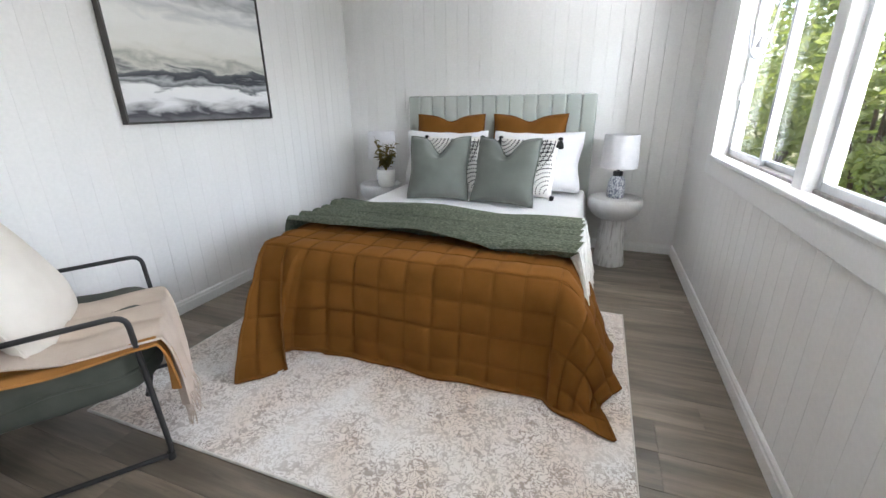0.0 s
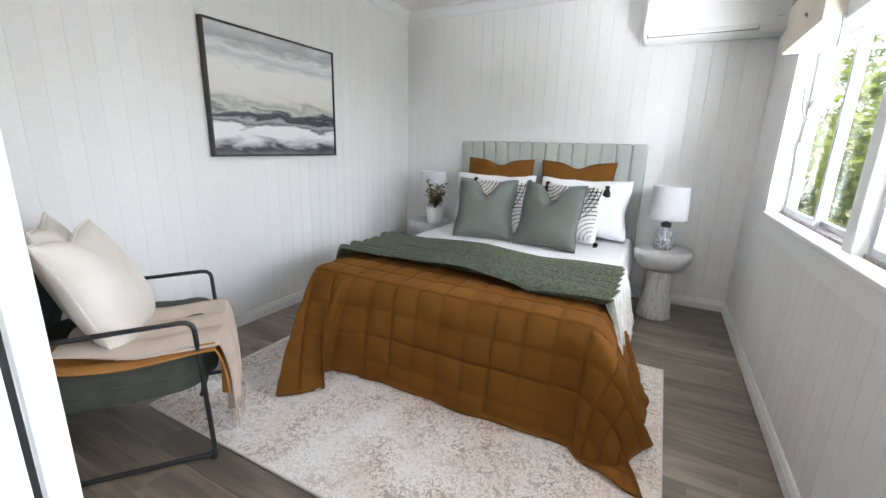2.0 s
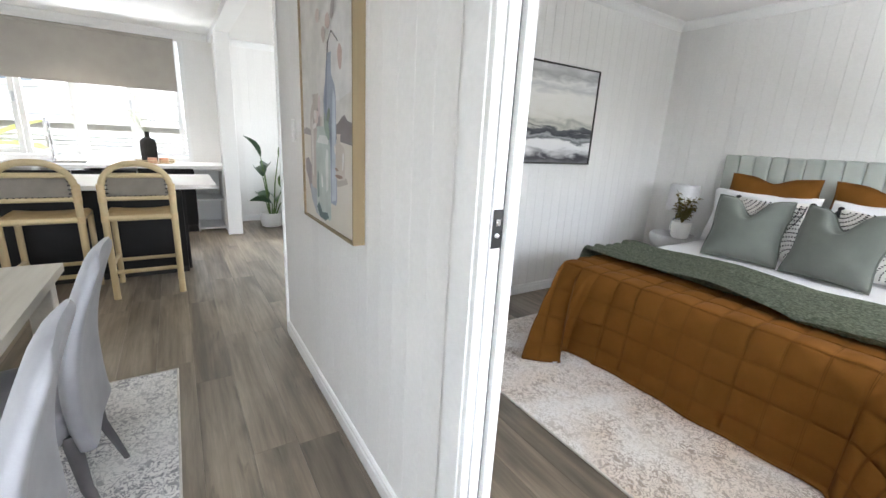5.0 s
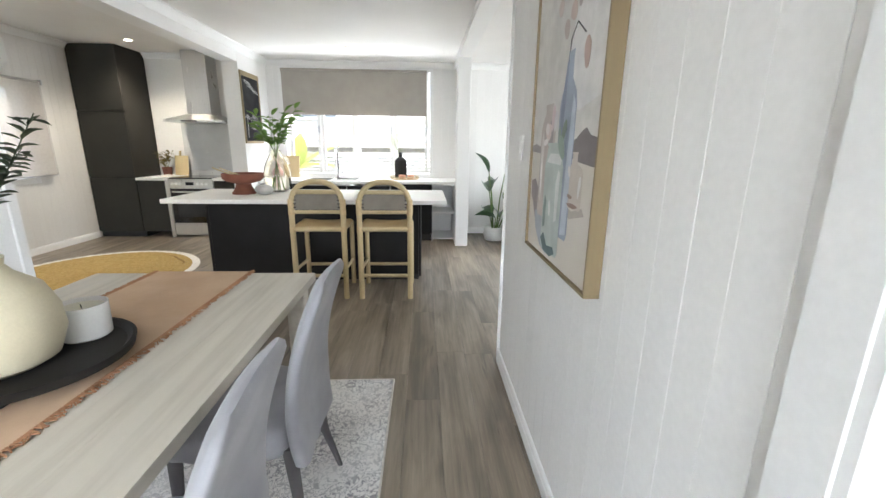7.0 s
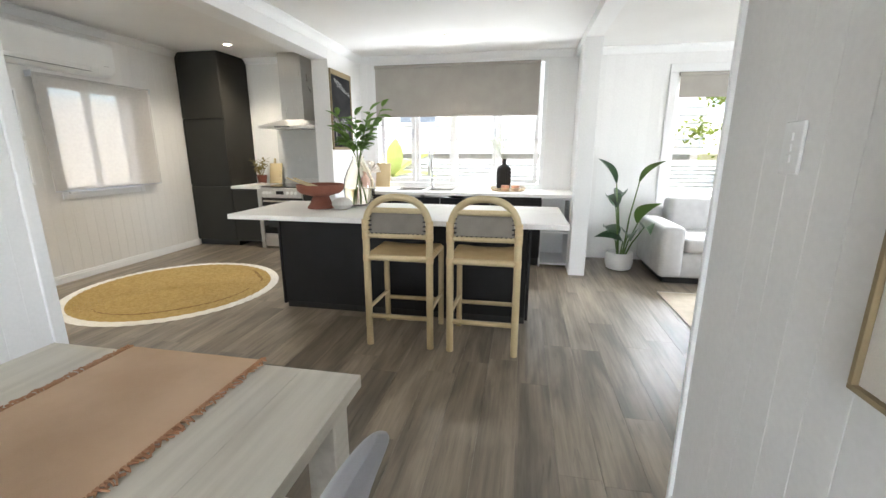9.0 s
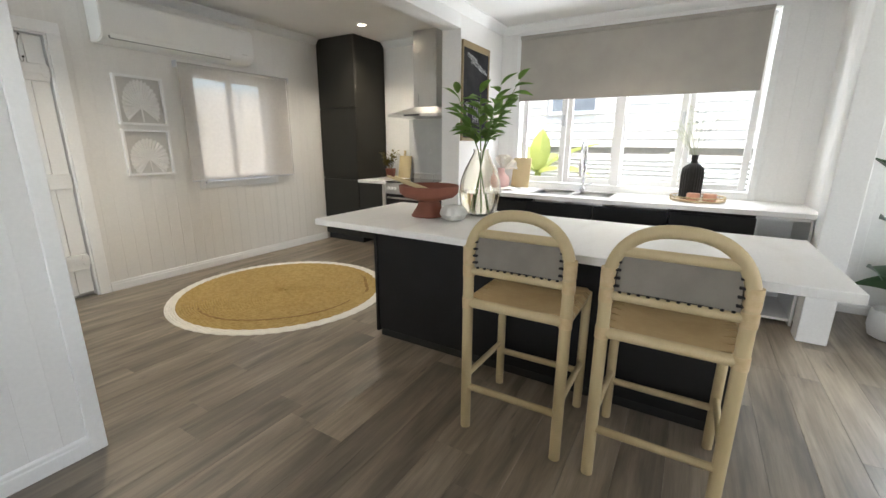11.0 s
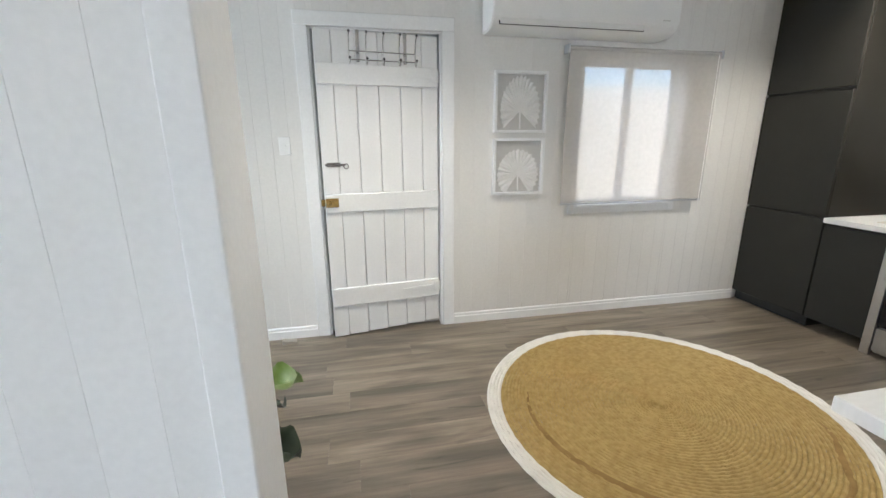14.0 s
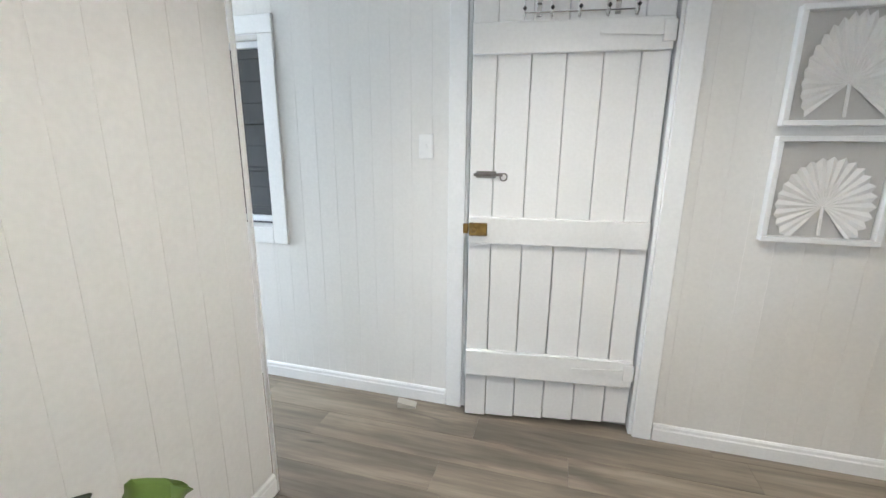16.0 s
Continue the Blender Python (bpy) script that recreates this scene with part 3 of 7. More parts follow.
def shrub(name, label, at, size, n, material, leaf=0.09, seed=1):
    """A bush: branching stems and a crown of many small leaves in clumps."""
    rnd = random.Random(seed)
    top = thing(name, label, "tree" if size[2] > 2 else "bush", at)
    stems, leaves = bmesh.new(), bmesh.new()
    for k in range(9):
        a = rnd.uniform(0, 6.28)
        tip = Vector((math.cos(a) * size[0] * rnd.uniform(0.2, 0.8), math.sin(a) * size[1] * rnd.uniform(0.2, 0.8), size[2] * rnd.uniform(0.5, 0.95)))
        tube(stems, [(rnd.uniform(-0.1, 0.1), rnd.uniform(-0.1, 0.1), 0), tip * 0.45 + Vector((0, 0, size[2] * 0.12)), tip], 0.045, 6, 0.008)
    part("stems", stems, mat("bark", (0.10, 0.07, 0.045), (0.06, 0.045, 0.03), 0.9, 15, 120, 0.4), top)
    clumps = []
    for k in range(60):
        while True:
            p = Vector((rnd.uniform(-1, 1), rnd.uniform(-1, 1), rnd.uniform(-1, 1)))
            if 0.25 < p.length < 1:
                break
        clumps.append(Vector((p.x * size[0], p.y * size[1], size[2] * (0.55 + 0.45 * p.z))))
    verts, faces = [], []
    for k in range(n):
        c = rnd.choice(clumps)
        p = c + Vector((rnd.gauss(0, 0.16), rnd.gauss(0, 0.16), rnd.gauss(0, 0.13)))
        e = Euler((rnd.uniform(-1, 1), rnd.uniform(-1, 1), rnd.uniform(0, 6.28))).to_matrix()
        s = leaf * rnd.uniform(0.6, 1.3)
        i = len(verts)
        verts += [p, p + e @ Vector((s * 0.28, s * 0.5, s * 0.06)), p + e @ Vector((0, s, -s * 0.1)), p + e @ Vector((-s * 0.28, s * 0.5, s * 0.06))]
        faces += [(i, i + 1, i + 2), (i, i + 2, i + 3)]
    me = bpy.data.meshes.new("crown")
    me.from_pydata(verts, [], faces)
    me.materials.append(material)
    leaves.free()
    ob = new("crown", me)
    ob.parent = top
    tagged(ob, kind="stuff")
    return top


def foliage(name, c1, c2):
    m = mat(name, c1, c2, 0.5, 3, 20, 0)
    N, L = m.node_tree.nodes, m.node_tree.links
    t, mx = N.new("ShaderNodeBsdfTranslucent"), N.new("ShaderNodeMixShader")
    t.inputs[0].default_value = (c1[0] * 2.2, c1[1] * 2.0, c1[2] * 1.2, 1)
    mx.inputs[0].default_value = 0.45
    L.new(N["Principled BSDF"].outputs[0], mx.inputs[1]), L.new(t.outputs[0], mx.inputs[2])
    L.new(mx.outputs[0], N["Material Output"].inputs[0])
    return m


M_LEAF = foliage("garden_leaf", (0.12, 0.16, 0.04), (0.21, 0.23, 0.07))
for at, size, n, seed in (((3.3, 6.6, -1.2), (1.2, 1.5, 4.4), 8000, 1), ((4.6, 9.2, -1.2), (1.7, 1.8, 5.0), 8000, 2), ((5.2, 5.0, -1.2), (1.6, 1.6, 4.4), 7000, 3), ((2.6, 11.0, -1.2), (1.6, 1.8, 4.6), 7000, 7), ((4.8, 14.0, -1.2), (2.4, 2.2, 5.6), 7000, 8)):
    shrub("garden_tree", "leafy yellow-green garden tree outside the bedroom window", at, size, n, M_LEAF, 0.13, seed)
for at, size, n, seed in (((-10.8, 4.6, -1.2), (1.5, 1.6, 4.4), 6000, 4), ((-10.2, 7.2, -1.2), (1.6, 1.6, 4.0), 5000, 5)):
    shrub("garden_tree", "pale green tree outside the living room window", at, size, n, M_LEAF, 0.13, seed)

# neighbour's weatherboard house and corrugated fence beyond the kitchen window
M_CLAD = mat("white_weatherboard", (0.84, 0.79, 0.70), (0.80, 0.75, 0.66), 0.6, 2, 60, 0.1)
neighbour = thing("neighbour_house", "white weatherboard house beyond the fence", "house", (-12.5, -2.0, -1.2))
bm = bmesh.new()
for i in range(17):
    z = 2.46 + i * 0.19
    vs = [bm.verts.new(v) for v in ((0, -7, z), (0.02, -7, z), (0.0, -7, z + 0.19), (-0.2, -7, z + 0.19), (-0.2, -7, z))]
    ws = [bm.verts.new((v.co.x, 6, v.co.z)) for v in vs]
    for a in range(5):
        bm.faces.new((vs[a], vs[(a + 1) % 5], ws[(a + 1) % 5], ws[a]))
    bm.faces.new(vs), bm.faces.new(ws[::-1])
part("wall", bm, M_CLAD, neighbour, smooth=None)
part("underfloor", box(bmesh.new(), -3.2, -0.3, -7, 6, 0, 2.5), mat("shaded_underfloor", (0.55, 0.53, 0.50), (0.48, 0.46, 0.43), 0.9), neighbour, "slatted underfloor skirting")
part("roof", box(bmesh.new(), -4, 0.5, -7.4, 6.4, 5.65, 5.8), mat("grey_roof_iron", (0.35, 0.36, 0.36), (0.28, 0.29, 0.29), 0.4), neighbour)
hw = part("window", box(bmesh.new(), 0.0, 0.06, -1.9, -0.7, 3.2, 4.5, 0.01), M_TRIM, neighbour, "white framed window")
part("pane", box(bmesh.new(), 0.06, 0.066, -1.8, -0.8, 3.3, 4.4), mat("dark_window", (0.25, 0.27, 0.29), (0.2, 0.22, 0.24), 0.1), hw)
fence = thing("corrugated_fence", "pale corrugated iron fence with timber rail", "fence", (-10.0, -2.0, -1.2))
bm = bmesh.new()
sheet(bm, lambda u, v: Vector((0.022 * math.sin(v * 2 * math.pi * 27), -6 + 12 * u, 0.2 + 2.12 * v)), 2, 220)
part("corrugated_sheet", bm, mat("pale_iron", (0.64, 0.64, 0.63), (0.57, 0.57, 0.56), 0.45, 2, 40, 0.05), fence)
part("rail", box(bmesh.new(), -0.06, 0.0, -6, 6, 2.28, 2.36, 0.004), mat("weathered_rail", (0.52, 0.50, 0.46), (0.42, 0.40, 0.37), 0.9), fence)
for i in range(6):
    part("post", box(bmesh.new(), -0.12, -0.03, -5.6 + i * 2.2, -5.5 + i * 2.2, 0, 2.4, 0.004), M_CLAD, fence)
# porch added behind the passage window; its shade is put into the dark paint
porch = thing("porch_wall", "added weatherboard wall with shade put into its dark paint", "wall", (0.0, -6.6, -1.2))
M_PORCH = mat("shade_dark_porch_paint", (0.075, 0.078, 0.082), (0.055, 0.058, 0.062), 0.7, 3, 60, 0.1)
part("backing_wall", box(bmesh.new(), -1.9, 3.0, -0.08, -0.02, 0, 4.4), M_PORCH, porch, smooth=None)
# roof added out of view to keep skylight off the boards
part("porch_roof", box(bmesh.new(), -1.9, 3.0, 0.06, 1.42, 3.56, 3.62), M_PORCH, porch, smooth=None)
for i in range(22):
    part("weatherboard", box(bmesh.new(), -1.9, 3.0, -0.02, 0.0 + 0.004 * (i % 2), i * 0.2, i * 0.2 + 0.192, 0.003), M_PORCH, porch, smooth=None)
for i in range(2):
    part("rail", box(bmesh.new(), -1.9, 3.0, 0.01, 0.05, 2.35 + 0.45 * i, 2.39 + 0.45 * i, 0.004), M_PORCH, porch, "rail in the same shade-dark paint")
# neighbour's wall behind the side window
side_wall = thing("side_fence", "pale boundary screen outside the side window", "fence", (-4.5, -8.0, -1.2))
part("screen", box(bmesh.new(), -5, 6, -0.05, 0, 0, 3.4), M_CLAD, side_wall)
banana = thing("banana_plant", "broad-leaved banana plant beside the fence", "plant", (-9.2, -3.05, -1.2))
M_BANANA = foliage("banana_leaf", (0.24, 0.29, 0.12), (0.30, 0.34, 0.16))
part("stem", tube(bmesh.new(), [(0, 0, 0), (0.03, 0.02, 1.2), (0, 0.05, 2.2)], 0.10, 10, 0.05), M_BANANA, banana)
for k, (a, b) in enumerate(((10, 30), (80, 20), (150, 35), (220, 15), (290, 40), (330, 5))):
    ob = part("leaf", leaf_mesh(1.2, 0.34, 0.2, 0.35, 10), M_BANANA, banana)
    ob.matrix_basis = pose(0, 0.05, 2.0, b + 15, 0, a)


# ---- bedroom ----
M_RUST = mat("rust_cotton", (0.188, 0.079, 0.016), (0.155, 0.064, 0.012), 0.95, 5, 500, 0.25, sheen=0.0, depth=0.001)
M_SAGE = mat("sage_linen", (0.158, 0.172, 0.150), (0.135, 0.148, 0.128), 0.8, 6, 500, 0.25, sheen=0.15, depth=0.001)
M_HEADB = mat("pale_sage_velvet", (0.47, 0.50, 0.465), (0.42, 0.45, 0.415), 0.8, 4, 400, 0.15, sheen=0.3, depth=0.001)
M_WHITE = mat("white_cotton", (0.80, 0.80, 0.81), (0.76, 0.76, 0.77), 0.85, 5, 400, 0.2, depth=0.001)
M_GREEN = mat("green_mohair_throw", (0.070, 0.083, 0.057), (0.215, 0.228, 0.175), 0.95, 130, 500, 0.8, depth=0.003, stretch=(0.5, 1.7, 1), mid=(0.42, 0.76))
M_CREAM = mat("cream_linen", (0.72, 0.67, 0.60), (0.67, 0.62, 0.55), 0.9, 8, 450, 0.3, depth=0.001)

BX0, BX1, BY0, BY1, BT = -1.45, 0.13, 1.93, 3.99, 0.545
bed = thing("bed", "queen bed with a pale sage channelled headboard", "bed", ((BX0 + BX1) / 2, 0, 0))
ox = (BX0 + BX1) / 2
hb = part("headboard", box(bmesh.new(), -1.50 - ox, 0.19 - ox, 4.02, 4.066, 0.05, 1.335, 0.012, 2), M_HEADB, bed)
nch = 14
for i in range(nch):
    w = 1.69 / nch
    x0 = -1.50 - ox + i * w
    bm = bmesh.new()
    box(bm, x0 + 0.001, x0 + w - 0.001, 3.985, 4.03, 0.25, 1.34, 0.018, 3)
    part("channel", bm, M_HEADB, hb)
part("mattress", box(bmesh.new(), BX0 - ox + 0.02, BX1 - ox - 0.02, BY0 + 0.03, BY1 - 0.01, 0.26, BT - 0.012, 0.05, 3), M_WHITE, bed)
part("base", box(bmesh.new(), BX0 - ox + 0.03, BX1 - ox - 0.03, BY0 + 0.05, BY1 - 0.01, 0.09, 0.26, 0.02, 2), M_HEADB, bed)
for x in (BX0 + 0.12, BX1 - 0.12):
    for y in (BY0 + 0.2, BY1 - 0.2):
        part("leg", tube(bmesh.new(), [(x - ox, y, 0.0), (x - ox, y, 0.1)], 0.025, 10), M_BLACK, bed)


def drape(x, y, lift, flare_l, flare_r, flare_f, top=None):
    """Where a cloth point lies that is spread flat over the bed at x, y: on top, over an edge, or round a corner."""
    top = BT if top is None else top
    a = max(BX0 - x, x - BX1, 0.0)
    s = -1 if x < BX0 else 1
    b = max(BY0 - y, 0.0)
    r = 0.06
    px, py, pz = min(max(x, BX0), BX1), max(y, BY0), top + lift
    if a == 0 and b == 0:
        return Vector((px, py, pz))
    d = math.hypot(a, b)
    ca, cb = a / d, b / d
    fl = flare_f if a < 1e-6 else (flare_l if s < 0 else flare_r)
    corner = min(a, b) / max(d, 1e-6)
    out = r * (1 - math.exp(-d / r)) * 0.9 + d * fl + corner * d * 0.25
    fall = max(d - r * 0.5, 0) * (1 - 0.18 * corner)
    z = pz - fall - 0.012 * smoothstep(0, 0.05, d)
    lay = max(0.024 - z, 0)
    if lay:
        z = 0.024 + 0.005 * math.sin(d * 40)
        out += lay * 0.8
    return Vector((px + s * ca * (out + lift), py - cb * (out + lift), z))


CELL = 0.145
TAIL = ((-0.10, -1.274, 1.400), (0.02, -1.190, 1.480), (0.14, -1.120, 1.575), (0.24, -1.250, 1.690), (0.30, -1.210, 1.735), (0.42, -1.035, 1.770))  # folded corner along the floor


def quilt(u, v):
    x = BX0 - 0.10 + (BX1 - BX0 + 0.62) * u
    y = BY0 - 0.575 + 1.335 * v
    puff = 0.015 * (abs(math.sin(math.pi * x / CELL)) * abs(math.sin(math.pi * (y - 0.02) / CELL))) ** 0.45
    wr = 0.005 * noise.noise(Vector((x * 4, y * 4, 1))) + 0.0025 * noise.noise(Vector((x * 14, y * 14, 3)))
    b, a = BY0 - y, max(x - BX1, BX0 - x)
    p = drape(x, y, puff + wr, 0.03, 0.16, 0.14)
    if b > 0.0:
        k = smoothstep(0.0, 0.25, b)
        p.y += k * b * (0.018 * math.sin(x * 9 + 2) + 0.012 * math.sin(x * 19))
        r = x - BX0
        if r < 0.42:
            p = drape(max(x, BX0 + 0.002), y, puff + wr, 0.03, 0.16, 0.14)
            for (r0, x0, y0), (r1, x1, y1) in zip(TAIL, TAIL[1:]):
                if r0 <= r + 1e-6 and r <= r1:
                    t = smoothstep(r0, r1, r) * 0.5 + (r - r0) / (r1 - r0) * 0.5
                    q = smoothstep(0.0, 0.59, b) * 0.55 + b / 0.575 * 0.45
                    fade = smoothstep(0.42, 0.36, r)
                    p.x += (x0 + (x1 - x0) * t - p.x) * q * fade
                    p.y += (y0 + (y1 - y0) * t - p.y) * q * fade
            side = drape(x, y, puff + wr, 0.03, 0.16, 0.14)
            p = side.lerp(p, smoothstep(0.0, 0.10, b))
    if a > 0.05 and b < 0.05:
        p.x += 0.05 * a * math.sin(y * 11 + 1) * (1 if x > BX1 else -1)
    if x > BX1 + 0.02:
        p.x += 0.30 * a * smoothstep(2.75, 2.0, y) * smoothstep(0.40, 0.0, b)
    return p


bm = bmesh.new()
sheet(bm, quilt, 330, 190, 0.012)
coverlet = thing("quilt", "rust-orange quilted coverlet hanging over the foot of the bed", "quilt")
part("quilted_cloth", bm, M_RUST, coverlet, smooth=60)
bm = bmesh.new()
tube(bm, [quilt(i / 120, 0.0) for i in range(121)], 0.008, 6)
tube(bm, [quilt(1.0, i / 80) for i in range(81)], 0.008, 6)
tube(bm, [quilt(0.0, i / 80) for i in range(81)], 0.008, 6)
part("bound_hem", bm, M_RUST, coverlet)
bm = bmesh.new()
# stitches darker than the cloth; shade of the seam creases is in their colour
M_THREAD = mat("crease_dark_thread", (0.145, 0.056, 0.009), (0.125, 0.048, 0.008), 0.9)
for k in range(-11, 5):
    for o in (-0.004, 0.004):
        u = (k * CELL + o - BX0 + 0.10) / (BX1 - BX0 + 0.62)
        if 0.01 < u < 0.99:
            tube(bm, [quilt(u, i / 90) + Vector((0, -0.0006, 0.0010)) for i in range(91)], 0.0013, 4)
for k in range(9, 19):
    for o in (-0.004, 0.004):
        v = (k * CELL + 0.02 + o - BY0 + 0.575) / 1.335
        if 0.01 < v < 0.99:
            tube(bm, [quilt(i / 150, v) + Vector((0, -0.0008, 0.0010)) for i in range(151)], 0.0013, 4)
part("stitching", bm, M_THREAD, coverlet, "rust quilting stitches darkened for the shade in the seams", kind="stuff")
part("care_label", sheet(bmesh.new(), lambda u, v: quilt(0.10 + 0.03 * u, 0.0) + Vector((0.0, -0.01 - 0.05 * v, 0.004)), 4, 4, 0.001), M_WHITE, coverlet, "small white care label")
part_sheet = bmesh.new()


def bedsheet(u, v):
    x = BX0 - 0.26 + (BX1 - BX0 + 0.52) * u
    y = 2.60 + 1.36 * v
    wr = 0.004 * noise.noise(Vector((x * 6, y * 6, 5))) + 0.004
    return drape(x, y, wr, 0.03, 0.03, 0.1) - Vector((0, 0, 0.004))


sheet(part_sheet, bedsheet, 90, 60, 0.006)
solid("white_bed_sheet", part_sheet, M_WHITE, "smooth white cotton bed sheet", "bed sheet", smooth=60)


def throw(u, v):
    x = BX0 - 0.16 + (BX1 - BX0 + 0.165) * u
    y = 2.13 + 0.66 * v + 0.03 * math.sin(u * 5) + (0.05 * (1 - u) if v < 0.5 else 0.0)
    fold = abs(math.sin(v * 16.5 + 0.7 * math.sin(u * 4 + v * 3) + 0.9 * noise.noise(Vector((x * 1.3, y * 2, 2)))))
    wr = 0.068 * fold ** 0.6 * (0.75 + 0.5 * noise.noise(Vector((x * 2, y * 3, 2)))) + 0.005 * noise.noise(Vector((x * 6, y * 9, 7)))
    return drape(x, y, 0.026 + wr, 0.05, 0.12, 0.1)


bm = bmesh.new()
sheet(bm, throw, 150, 170, 0.008)
blanket = thing("throw_blanket", "fluffy sage green throw folded across the bed with white fringe", "blanket")
part("throw_cloth", bm, M_GREEN, blanket, smooth=70)
M_FRINGE = mat("white_fringe", (0.78, 0.78, 0.76), (0.7, 0.7, 0.68), 0.95, 30, 400, 0.3)
rnd = random.Random(5)
fr = bmesh.new()
for i in range(120):
    v = (i + 0.5) / 120
    p = throw(1.0, v)
    y, sway = p.y - rnd.uniform(0.0, 0.02), rnd.uniform(-0.05, 0.02)
    reach = rnd.uniform(0.20, 0.30)
    pts = [p] + [drape(p.x + reach * f, y + sway * f, 0.030 + rnd.uniform(-0.006, 0.012), 0.05, 0.20, 0.1) for f in (0.2, 0.4, 0.6, 0.8, 1.0)]
    tube(fr, pts, 0.0065, 5, 0.004)
part("fringe", fr, M_FRINGE, blanket, "white yarn fringe", kind="stuff")
fr = bmesh.new()
for i in range(50):
    p = throw(0.0, (i + 0.5) / 50)
    q = p + Vector((-rnd.uniform(0.01, 0.03), rnd.uniform(-0.02, 0.02), -0.1))
    tube(fr, [p, q], 0.007, 5, 0.004)
part("fringe", fr, M_FRINGE, blanket, "white yarn fringe", kind="stuff")


def pillow(bm, w, h, t, chop=0.0, seed=0, flange=0.0, n=26):
    """A filled cushion standing in the xz plane, front towards -y; chop: depth of the dent in its upper edge."""
    for side in (-1, 1):
        def fn(u, v):
            a, b = 2 * u - 1, 2 * v - 1
            e = max(abs(a), abs(b))
            k = max(0.0, 1 - ((abs(a) ** 2.6) + (abs(b) ** 2.6) - abs(a * b) ** 2.6)) ** 0.55
            x = w / 2 * a * (1 - 0.07 * (1 - b * b) - 0.02 * math.sin(5 * b + seed))
            z = h / 2 * b * (1 - 0.06 * (1 - a * a))
            if chop:
                z -= chop * math.exp(-(a / 0.30) ** 2) * smoothstep(0.1, 1.0, b)
                k *= 1 - 0.45 * math.exp(-(a / 0.22) ** 2) * smoothstep(0.2, 1.0, b)
            wr = 0.004 * noise.noise(Vector((x * 12 + seed, z * 12, side * 2))) + 0.012 * noise.noise(Vector((x * 4 + seed, z * 4, side)))
            return Vector((x, side * (t / 2 * k + wr * min(k * 3, 1)) + 0.0015 * side, z))
        sheet(bm, fn, n, n)
    bmesh.ops.remove_doubles(bm, verts=bm.verts, dist=0.0032)
    return bm


def cushion(name, label, material, at, turn, lean, w, h, t, chop=0.0, seed=0, group="", category="cushion", edge=None):
    top = thing(name, label, category, group=group)
    top.matrix_basis = pose(*at, lean, 0, turn)
    part("cover", pillow(bmesh.new(), w, h, t, chop, seed), material, top, smooth=80)
    if edge:
        pts = []
        for i in range(64):
            q = i / 64 * 4
            s, f = int(q), q - int(q)
            a, b = ((-1 + 2 * f, -1), (1, -1 + 2 * f), (1 - 2 * f, 1), (-1, 1 - 2 * f))[s]
            z = h / 2 * b * (1 - 0.06 * (1 - a * a))
            if chop:
                z -= chop * math.exp(-(a / 0.30) ** 2) * smoothstep(0.1, 1.0, b)
            pts.append((w / 2 * a * (1 - 0.07 * (1 - b * b) - 0.02 * math.sin(5 * b + seed)), 0, z))
        part("piping", tube(bmesh.new(), pts, 0.007, 6, closed=True), edge, top)
    return top


for x, y, turn, seed in ((-1.06, 3.78, 3, 1), (-0.25, 3.78, -2, 2)):
    cushion("pillow", "white cotton sleeping pillow against the headboard", M_WHITE, (x, y, BT + 0.26), turn, -16, 0.76, 0.50, 0.20, 0, seed, "white pillows", "pillow")
for x, y, turn, seed in ((-1.04, 3.85, 2, 3), (-0.34, 3.87, -3, 4)):
    c = cushion("euro_pillow", "rust quilted square pillow standing behind the others", M_RUST, (x, y, BT + 0.33), turn, -10, 0.64, 0.62, 0.17, 0.05, seed, "rust euro pillows", "pillow", M_RUST)
M_PATTERN = mat("white_cushion_cotton", (0.76, 0.74, 0.70), (0.72, 0.70, 0.66), 0.9, 8, 300, 0.3)


def rings_on(top, w, h, centre, material, y):
    """Stitched rings of black dashes on a cushion front."""
    bm = bmesh.new()
    cx, cz = centre
    for k in range(1, 14):
        r = 0.032 * k
        n = int(2 * math.pi * r / 0.016)
        for i in range(n):
            a = 2 * math.pi * i / n
            x, z = cx + r * math.cos(a), cz + r * math.sin(a)
            if abs(x) < w * 0.44 and abs(z) < h * 0.44:
                e = 2 * max(abs(x / w), abs(z / h))
                kk = max(0.0, 1 - ((abs(2 * x / w) ** 2.6) + (abs(2 * z / h) ** 2.6) - abs(4 * x * z / w / h) ** 2.6)) ** 0.55
                yy = -(y / 2 * kk) - 0.004
                box(bm, x - 0.003 if k % 2 else x - 0.006, x + 0.003 if k % 2 else x + 0.006, yy - 0.004, yy + 0.012, z - 0.005 if k % 2 else z - 0.003, z + 0.005 if k % 2 else z + 0.003)
    part("stitching", bm, material, top, "black dashed ring stitching", smooth=None, kind="stuff")


M_TASSEL = mat("black_yarn", (0.012, 0.012, 0.014), (0.03, 0.03, 0.03), 0.95, 40, 300, 0.4)


def tassel(top, x, z):
    bm = bmesh.new()
    lathe(bm, [(0.004, 0.0), (0.018, -0.008), (0.020, -0.022), (0.013, -0.028), (0.026, -0.05), (0.032, -0.085), (0.030, -0.088)], x, 0, z, 12, 0.08, 6)
    part("tassel", bm, M_TASSEL, top, "black yarn tassel")


